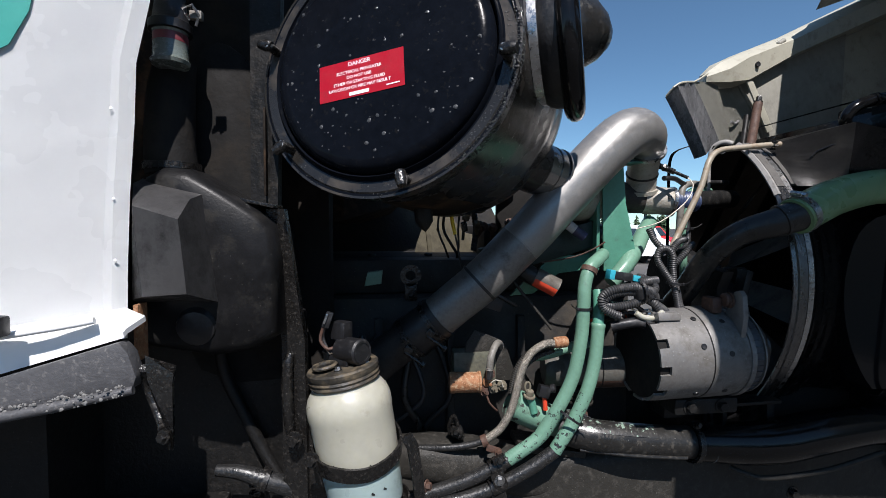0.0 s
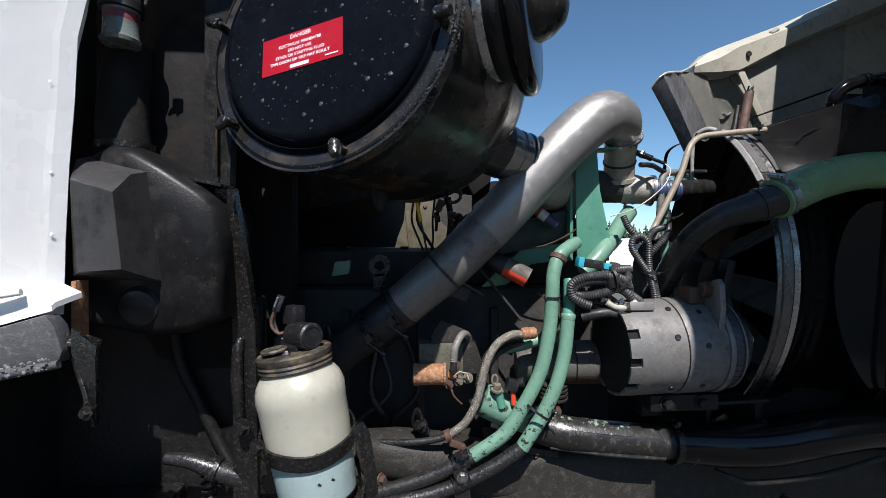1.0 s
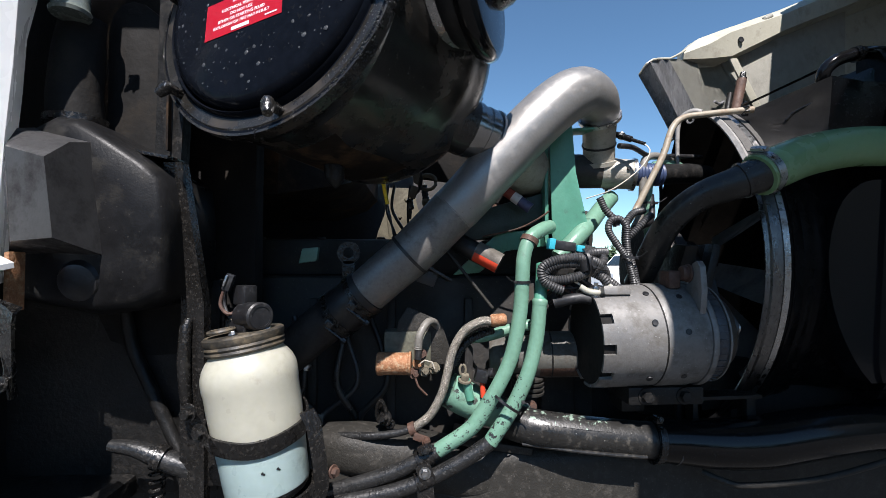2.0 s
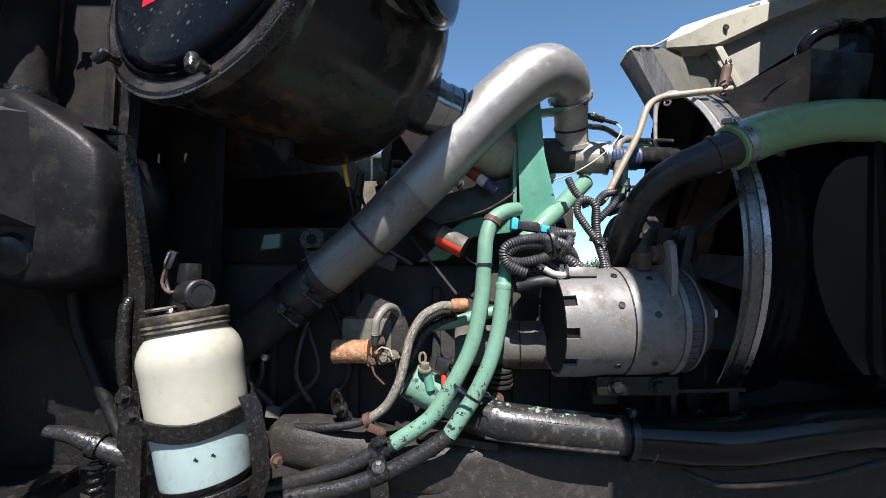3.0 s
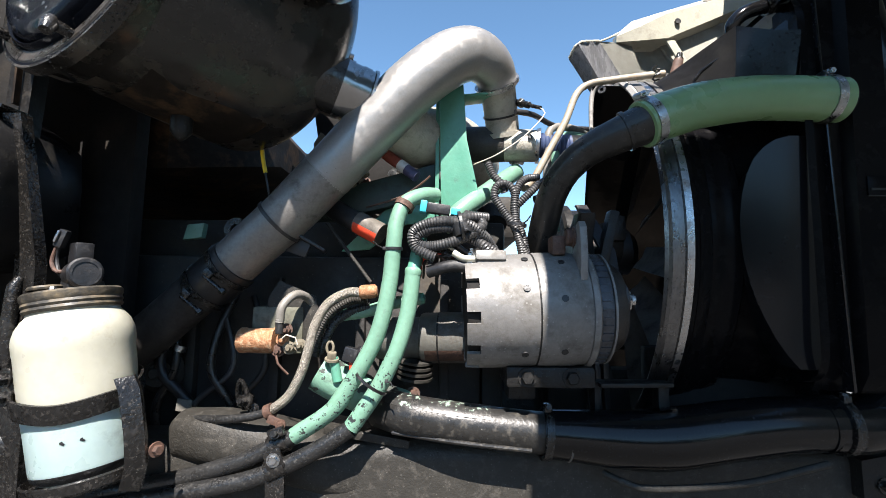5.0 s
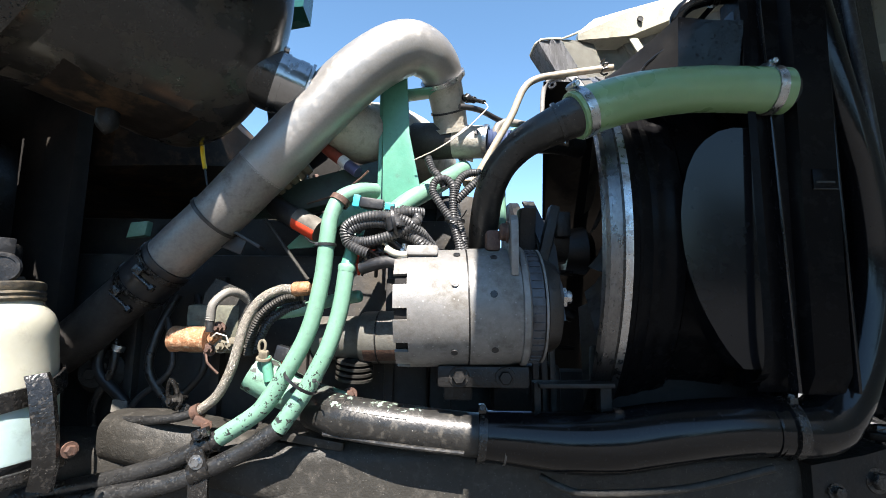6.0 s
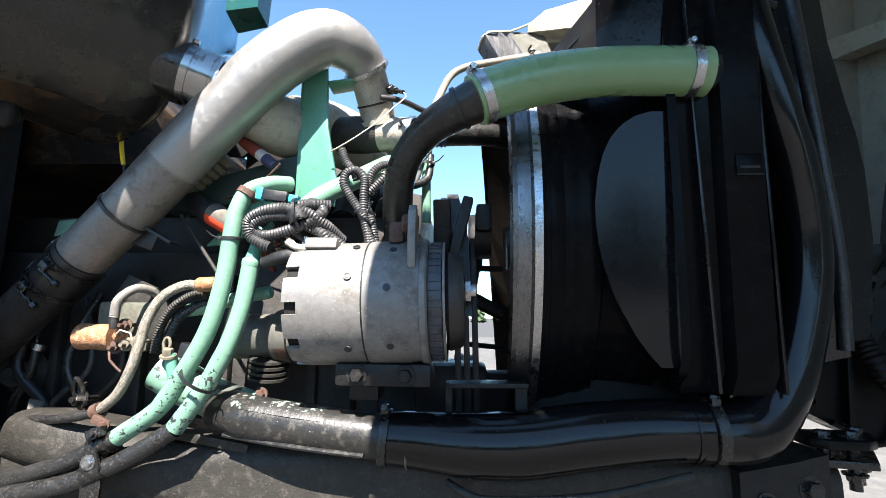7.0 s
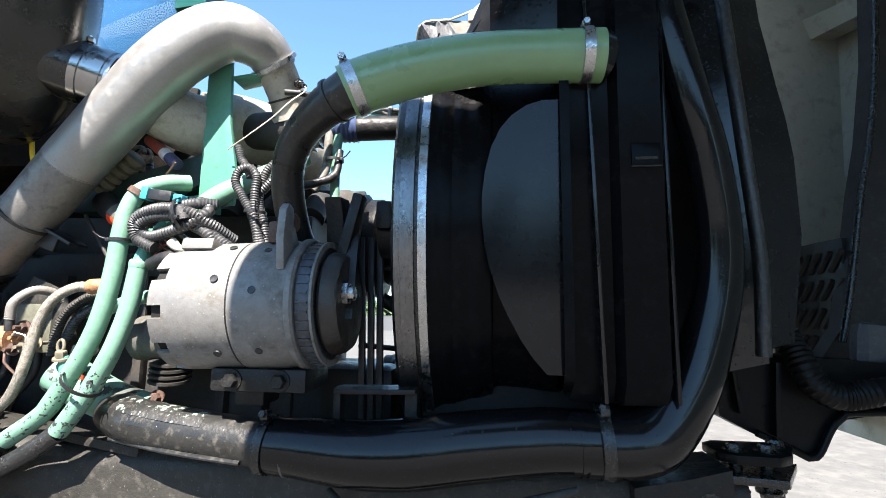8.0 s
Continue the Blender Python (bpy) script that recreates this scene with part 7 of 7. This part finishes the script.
part("web", bevelled(shell([[(1.41, 1.06, 1.12), (1.47, 1.03, 1.14), (1.47, 1.06, 1.14), (1.41, 1.09, 1.12)], [(1.395, 1.06, 1.40), (1.46, 1.03, 1.40), (1.46, 1.06, 1.40), (1.395, 1.09, 1.40)], [(1.375, 1.06, 2.0), (1.43, 1.03, 2.0), (1.43, 1.06, 2.0), (1.375, 1.09, 2.0)]]), 0.003), "radblack", sup)
part("pitted_edge", tube([(1.462, 1.028, 1.15), (1.466, 1.026, 1.30), (1.455, 1.026, 1.48), (1.440, 1.028, 1.72), (1.425, 1.03, 1.95)], 0.011, 10, 0.008), "crust", sup, "pitted rusty edge strip")
part("curved_flange", shell([[(1.465, 1.04, 1.16), (1.520, 1.05, 1.17), (1.520, 1.07, 1.17), (1.465, 1.06, 1.16)], [(1.468, 1.04, 1.34), (1.545, 1.05, 1.34), (1.545, 1.08, 1.34), (1.468, 1.06, 1.34)],
                              [(1.462, 1.02, 1.46), (1.541, 1.045, 1.47), (1.541, 1.07, 1.47), (1.462, 1.05, 1.46)], [(1.458, 1.045, 1.53), (1.534, 1.046, 1.54), (1.534, 1.08, 1.54), (1.458, 1.07, 1.53)], [(1.455, 1.055, 1.60), (1.526, 1.05, 1.60), (1.526, 1.10, 1.60), (1.455, 1.08, 1.60)],
                              [(1.448, 1.030, 1.67), (1.517, 1.052, 1.67), (1.517, 1.08, 1.67), (1.448, 1.05, 1.67)], [(1.445, 1.045, 1.72), (1.511, 1.055, 1.72), (1.511, 1.08, 1.72), (1.445, 1.06, 1.72)], [(1.44, 1.03, 1.98), (1.49, 1.05, 1.98), (1.49, 1.07, 1.98), (1.44, 1.05, 1.98)]]), "radblack", sup)
part("top_clip", cat(box((1.365, 1.02, 1.77), (0.05, 0.04, 0.014), (0, 15, 0), 0.003), hexbolt((1.33, 0.99, 1.74), (0, -1, 0.2), 0.010, 0.01)), "oily", sup)

vh = thing("vent_hose", (1.12, 0.98, 1.76), "black vent hose looped round the radiator's upper corner", "hose")
part("hose", tube([(1.20, 0.985, 1.812), (1.16, 0.975, 1.806), (1.12, 0.968, 1.797), (1.082, 0.968, 1.783), (1.064, 0.975, 1.762), (1.074, 0.985, 1.743), (1.12, 0.992, 1.734), (1.19, 1.0, 1.738)], 0.013, 18, 0.008), "hosegloss", vh)
part("clip", cat(ring((1.13, 0.969, 1.799), (1, 0, 0.3), 0.012, 0.016, 0.012, 22), hexbolt((1.13, 0.953, 1.80), (0, -1, 0), 0.006, 0.006)), "oily", vh)

gh = thing("upper_radiator_hose", (1.0, 0.92, 1.55), "translucent green silicone upper radiator hose with steel clamps", "hose")
GP = [(0.840, 0.872, 1.524), (0.875, 0.876, 1.540), (0.945, 0.890, 1.566), (1.04, 0.908, 1.587), (1.13, 0.922, 1.595), (1.212, 0.925, 1.594)]
part("hose", tube(GP, [0.0385, 0.039, 0.0385, 0.038, 0.0385, 0.039], 44, 0.008), "coolhose", gh)
hose_clamp(gh, (0.852, 0.8735, 1.530), (0.9, 0.1, 0.40), 0.0392, 0.015, (-0.3, -0.25, 1))
hose_clamp(gh, (1.187, 0.924, 1.595), (1, 0.03, 0), 0.0395, 0.015, (0, -0.1, 1))
bp = thing("upper_coolant_pipe", (0.75, 0.93, 1.45), "black painted steel coolant pipe rising to the green hose", "pipe")
part("pipe", tube([(0.706, 1.07, 1.315), (0.705, 1.035, 1.345), (0.707, 1.0, 1.385), (0.714, 0.968, 1.428), (0.733, 0.940, 1.466), (0.766, 0.914, 1.495), (0.808, 0.886, 1.512), (0.850, 0.8735, 1.529)], [0.027, 0.027, 0.0265, 0.026, 0.026, 0.027, 0.030, 0.034], 40), "pipeblack", bp)
part("end_bead", ring((0.818, 0.8825, 1.517), (0.9, -0.25, 0.35), 0.029, 0.034, 0.006, 36), "pipeblack", bp)
tt = thing("tan_overflow_tube", (0.8, 1.06, 1.55), "tan steel overflow tube bent over the fan ring", "tube")
part("tube", tube([(0.672, 1.03, 1.455), (0.695, 1.05, 1.478), (0.735, 1.055, 1.55), (0.765, 1.06, 1.605), (0.792, 1.07, 1.668), (0.822, 1.075, 1.693), (0.87, 1.07, 1.700), (0.93, 1.064, 1.706), (0.972, 1.058, 1.709)], 0.0072, 14, 0.008), "tan", tt)
part("wire_tie", tube([V(0.955 + 0.006 * math.cos(k * 1.3), 1.06 + 0.011 * math.sin(k * 1.3), 1.707 + 0.002 * k - 0.01) for k in range(14)], 0.0022, 6, 0.006), "oily", tt)
gl = thing("small_coolant_lines", (0.75, 1.08, 1.5), "pair of small green and grey coolant lines tied together", "lines")
part("green_line", tube([(0.86, 1.16, 1.60), (0.80, 1.13, 1.60), (0.765, 1.11, 1.585), (0.752, 1.10, 1.545), (0.748, 1.10, 1.48), (0.75, 1.10, 1.38)], 0.009, 14), "hose", gl)
part("grey_line", tube([(0.86, 1.17, 1.615), (0.78, 1.12, 1.615), (0.742, 1.10, 1.60), (0.735, 1.095, 1.55), (0.73, 1.095, 1.48), (0.71, 1.09, 1.44)], 0.0085, 14), "whitesleeve", gl)
part("dark_line", tube([(0.66, 1.05, 1.62), (0.70, 1.07, 1.622), (0.76, 1.11, 1.612), (0.84, 1.15, 1.622), (0.92, 1.17, 1.625)], 0.006, 10), "rubber", gl)
part("dark_line", tube([(0.70, 1.06, 1.44), (0.73, 1.07, 1.45), (0.752, 1.09, 1.47), (0.755, 1.10, 1.52)], 0.008, 12), "rubber", gl)
tie(gl, (0.746, 1.097, 1.50), (0, 0, 1), 0.017, (1, -0.5, 0))

# ---------------- opened hood ----------------
hd = thing("hood", (1.9, 1.3, 0.9), "opened cream fibreglass hood seen from inside", "hood")


def hy(x):
    return 1.345 + 0.22 * (x - 0.875)


def hp(x, z, off=0.0):
    return V(x, hy(x) + off, z)


def flange(name, columns, mat, label=""):
    """Pressed hood sheet: each column gives its top and bottom (x, z) and its depth."""
    rows = [[hp(a + (c - a) * s, b + (d - b) * s, e - 0.004 * math.sin(math.pi * s)) for s in (0, 0.25, 0.5, 0.75, 1.0)] for a, b, c, d, e in columns]
    return part(name, pressed_sheet(rows, 0.006), mat, hd, label, sharp=70)


flange("rear_seal_strip", [(0.858, 1.905, 0.978, 1.722, 0.025), (0.862, 1.922, 0.985, 1.725, 0.004), (0.874, 1.932, 0.993, 1.731, -0.014), (0.884, 1.937, 1.001, 1.737, -0.010), (0.902, 1.943, 1.017, 1.747, -0.004), (0.914, 1.945, 1.028, 1.752, -0.013), (0.926, 1.946, 1.040, 1.759, -0.006), (0.938, 1.946, 1.053, 1.765, -0.012)], "hoodstrip", "dark satin strip along the rear edge")
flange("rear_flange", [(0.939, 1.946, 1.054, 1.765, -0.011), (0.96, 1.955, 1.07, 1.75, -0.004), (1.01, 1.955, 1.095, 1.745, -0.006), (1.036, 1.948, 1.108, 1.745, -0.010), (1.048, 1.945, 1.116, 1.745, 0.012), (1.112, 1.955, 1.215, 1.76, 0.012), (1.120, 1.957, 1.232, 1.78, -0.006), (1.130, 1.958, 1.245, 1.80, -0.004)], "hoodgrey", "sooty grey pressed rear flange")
part("recess_edge", tube([hp(1.098, 1.842, -0.008), hp(1.118, 1.838, -0.002), hp(1.142, 1.850, 0.006)], 0.004, 8), "hoodstrip", hd)
part("strip_lip", tube([hp(0.858, 1.906, 0.02), hp(0.868, 1.928, -0.006), hp(0.884, 1.939, -0.012), hp(0.912, 1.947, -0.008), hp(0.938, 1.949, -0.012)], 0.0035, 8), "cream", hd)
part("flange_lip", tube([hp(0.937, 1.948, -0.01), hp(0.965, 1.962, -0.01), hp(1.0, 1.985, -0.005)], 0.003, 8), "cream", hd)
part("tie_strip", bevelled(plate([hp(1.128, 1.962, -0.04), hp(1.156, 1.965, -0.04), hp(1.264, 1.826, -0.026), hp(1.238, 1.812, -0.026)], 0.006, 0), 0.002), "cream", hd)
part("beam", bevelled(shell([[hp(0.995, 1.985, 0.03), hp(0.995, 1.985, 0.0), hp(0.99, 1.97, -0.012), hp(0.99, 1.955, -0.008), hp(0.99, 1.95, 0.03)],
                             [hp(1.035, 2.022, 0.03), hp(1.035, 2.016, -0.02), hp(1.056, 1.992, -0.045), hp(1.062, 1.955, -0.035), hp(1.06, 1.95, 0.03)],
                             [hp(1.12, 2.062, 0.03), hp(1.12, 2.054, -0.02), hp(1.125, 2.032, -0.05), hp(1.133, 1.966, -0.045), hp(1.13, 1.955, 0.03)],
                             [hp(1.33, 2.150, 0.03), hp(1.33, 2.143, -0.02), hp(1.33, 2.118, -0.05), hp(1.335, 2.072, -0.045), hp(1.335, 2.05, 0.03)],
                             [hp(2.3, 2.62, 0.03), hp(2.3, 2.60, -0.04), hp(2.3, 2.575, -0.07), hp(2.3, 2.50, -0.08), hp(2.3, 2.48, 0.03)]]), 0.007, 3), "cream", hd, "cream boxed stiffener")
part("beam_hole", lathe([(0, 0.0), (0, 0.0085), (0.004, 0.0085), (0.004, 0)], hp(1.160, 2.014, -0.050), (0.1, -1, 0.15), 20, False), "plastic", hd)
part("beam_slot", rod(hp(1.255, 2.092, -0.040), hp(1.285, 2.110, -0.040), 0.008, 12, 0.003), "hoodgrey", hd)
# whole inner side greyed below the cream paint to deepen its shade
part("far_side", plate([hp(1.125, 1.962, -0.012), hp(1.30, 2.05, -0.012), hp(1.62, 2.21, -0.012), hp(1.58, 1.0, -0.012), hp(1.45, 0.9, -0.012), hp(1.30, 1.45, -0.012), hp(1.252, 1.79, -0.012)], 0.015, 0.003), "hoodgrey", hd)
part("far_side_front", plate([hp(1.62, 2.21, 0.040), hp(2.3, 2.52, 0.040), hp(2.3, 0.9, 0.040), hp(1.58, 1.0, 0.040)], 0.015, 0.003), "cream", hd, "shaded cream inner hood side")
part("front_panel", plate([(2.02, -0.3, 0.9), (2.12, -0.3, 2.7), (2.12, 1.75, 2.55), (2.02, 1.75, 0.9)], 0.02, 0.003), "cream", hd)
part("front_rib", bevelled(shell([[(1.96, 1.20, 1.945), (1.98, 1.20, 1.915), (2.05, 1.20, 1.915), (2.05, 1.20, 1.945)], [(1.96, 1.50, 2.035), (1.98, 1.50, 1.985), (2.05, 1.50, 1.985), (2.05, 1.50, 2.035)], [(1.96, 1.90, 2.165), (1.98, 1.90, 2.08), (2.05, 1.90, 2.08), (2.05, 1.90, 2.165)]]), 0.006), "cream", hd, "cream stiffening rib")
# unseen near side and roof, added to cast shade over the radiator
part("near_shade_panel", plate([(0.68, 0.30, 1.86), (1.02, 0.256, 1.925), (1.3, 0.22, 1.945), (2.1, -0.1, 1.945), (2.1, -0.1, 2.95), (1.4, 0.2, 2.9), (1.12, 0.235, 2.80), (1.02, 0.25, 2.58), (0.70, 0.30, 2.53)], 0.02, 0.003), "hooddark", hd)
part("roof_shade_panel", pressed_sheet([[(1.12, 0.22, 2.81), (1.12, 0.36, 2.79), (1.12, 0.50, 2.76)], [(1.28, 0.17, 2.86), (1.28, 0.45, 2.78), (1.28, 0.74, 2.68)], [(1.32, 0.16, 2.87), (1.32, 0.65, 2.68), (1.32, 1.20, 2.42)], [(1.40, 0.14, 2.88), (1.40, 0.70, 2.67), (1.40, 1.30, 2.36)], [(1.46, 0.12, 2.89), (1.46, 0.75, 2.66), (1.46, 1.46, 2.245)], [(1.92, -0.03, 2.95), (1.92, 0.75, 2.72), (1.92, 1.57, 2.43)], [(2.1, -0.1, 2.97), (2.1, 0.8, 2.78), (2.1, 1.75, 2.62)]], 0.012), "hooddark", hd)
hs = thing("hood_prop", (1.15, 1.25, 1.8), "rusty brown hood strut", "strut")
part("strut", rod((1.146, 1.335, 1.888), (1.085, 1.29, 1.74), 0.013, 14, 0.002), "rustdark", hs)
part("strut_end", hexbolt((1.147, 1.335, 1.890), (0.2, 0, 1), 0.008, 0.02), "oily", hs)
part("dark_stay", rod((1.118, 1.345, 1.85), (1.066, 1.30, 1.73), 0.008, 10), "grime", hs)
gr = thing("grille_mesh", (1.86, 1.5, 1.1), "black slotted grille panel in front of the radiator", "grille")
part("panel", box((1.80, 1.46, 1.24), (0.02, 0.28, 0.28), bevel=0.004), "plastic", gr)
for r in range(4):
    for k in range(8):
        part("slat", box((1.787, 1.335 + 0.034 * k, 1.145 + 0.062 * r), (0.012, 0.006, 0.060), (42, 0, 0), 0.002), "rail", gr)
st = thing("hood_stay", (1.85, 1.3, 1.1), "black curved hood stay ahead of the radiator", "hood stay")
part("arm", bevelled(shell([[(1.72 + o, 1.30, 1.13), (1.98 + o, 1.30, 1.08), (1.98 + o, 1.34, 1.08), (1.72 + o, 1.34, 1.13)] if k == 0 else [(x, 1.30, z), (x + 0.25, 1.30, z), (x + 0.25, 1.34, z), (x, 1.34, z)] for k, (o, x, z) in enumerate(((0, 0, 0), (0, 1.762, 1.19), (0, 1.785, 1.29), (0, 1.800, 1.365), (0, 1.820, 1.47), (0, 1.848, 1.586), (0, 1.880, 1.78), (0, 1.905, 2.1)))]), 0.008, 2), "rubber", st)
part("edge_bead", tube([(1.755, 1.292, 1.16), (1.785, 1.292, 1.29), (1.820, 1.292, 1.47), (1.849, 1.292, 1.586), (1.880, 1.292, 1.78), (1.905, 1.292, 2.1)], 0.007, 10), "oily", st)

# ---------------- front corner, bumper bracket ----------------
fb = thing("front_mount", (1.44, 1.05, 0.95), "black steel front cross-member mount with bolts", "mount")
part("top_plate", bevelled(plate([(1.38, 1.02, 0.998), (1.40, 1.0, 0.998), (1.455, 0.995, 0.998), (1.480, 1.01, 0.998), (1.510, 1.06, 0.998), (1.505, 1.085, 0.998), (1.40, 1.085, 0.998), (1.38, 1.07, 0.998)], 0.014, 0), 0.003), "frontblack", fb)
part("lower_plate", plate([(1.38, 1.0, 0.972), (1.46, 0.985, 0.972), (1.52, 1.07, 0.972), (1.38, 1.12, 0.972)], 0.012, 0.002), "oily", fb)
for x, y in ((1.41, 1.03), (1.455, 1.03), (1.485, 1.062)):
    part("bolt", cat(hexbolt((x, y, 1.010), (0, 0, 1), 0.012, 0.012), rod((x, y, 0.93), (x, y, 1.0), 0.009, 12), hexbolt((x, y, 0.955), (0, 0, -1), 0.012, 0.012)), "oily", fb)
part("hanger", bevelled(shell([[(1.25, 0.985, 0.90), (1.25, 1.08, 0.90), (1.25, 1.08, 0.965), (1.25, 0.985, 0.965)], [(1.33, 0.975, 0.885), (1.33, 1.08, 0.885), (1.33, 1.08, 0.985), (1.33, 0.975, 0.985)], [(1.385, 0.985, 0.91), (1.385, 1.08, 0.91), (1.385, 1.08, 0.995), (1.385, 0.985, 0.995)]]), 0.012, 3), "grime", fb)
part("bolt", hexbolt((1.35, 0.978, 0.945), (0.1, -1, 0.1), 0.014, 0.012), "oily", fb)
part("bolt", hexbolt((1.285, 0.980, 0.925), (0, -1, 0.1), 0.010, 0.010), "oily", fb)
xm = thing("cross_member", (1.6, 1.2, 0.95), "black oily front cross-member with a cast arm", "cross-member")
ARM = ((1.432, 1.043), (1.486, 1.0146), (1.537, 0.992), (1.575, 0.980), (1.616, 1.040), (1.693, 1.054), (2.2, 1.07))
part("arm", bevelled(shell([[(x, 1.12, z), (x, 1.20, z), (x, 1.20, 1.15 - 0.05 * (x - 1.43)), (x, 1.12, 1.15 - 0.05 * (x - 1.43))] for x, z in ARM]), 0.007, 3), "frontblack", xm)
part("lip", tube([(x, 1.112, z + 0.004) for x, z in ARM[1:]], 0.006, 10, 0.01), "frontblack", xm)
part("rib", cat(box((1.455, 1.112, 1.10), (0.008, 0.02, 0.10), (0, -6, 0), 0.002), box((1.52, 1.112, 1.075), (0.010, 0.02, 0.12), (0, 4, 0), 0.002)), "frontblack", xm)
part("coil_hose", tube([(1.548, 1.12, 1.18), (1.552, 1.09, 1.135), (1.565, 1.08, 1.102), (1.60, 1.08, 1.086), (1.67, 1.08, 1.097), (1.85, 1.10, 1.12)], 0.022, 18, 0.004, 0.002), "frontblack", xm)
part("pale_bracket", box((1.74, 1.17, 1.155), (0.13, 0.04, 0.085), (0, 8, 20), 0.02), "greyplastic", xm, "pale chipped hinge block")

# ---------------- far side of the cab seen over the engine ----------------
wsx = thing("far_cowl", (0.05, 1.6, 2.0), "teal cab cowl corner and windscreen glass over the engine", "cowl")
part("glass", plate([(-0.30, 1.55, 2.00), (0.09, 1.55, 2.02), (0.075, 1.60, 2.5), (-0.30, 1.60, 2.5)], 0.008, 0.001), "skyglass", wsx)
part("mirror_shell", bevelled(shell([[(0.085, 1.48, 2.125), (0.185, 1.48, 2.135), (0.20, 1.48, 2.40), (0.085, 1.48, 2.40)], [(0.085, 1.56, 2.10), (0.185, 1.56, 2.12), (0.20, 1.56, 2.40), (0.085, 1.56, 2.40)]]), 0.035, 4), "mirror", wsx, "dark teal mirror shell")
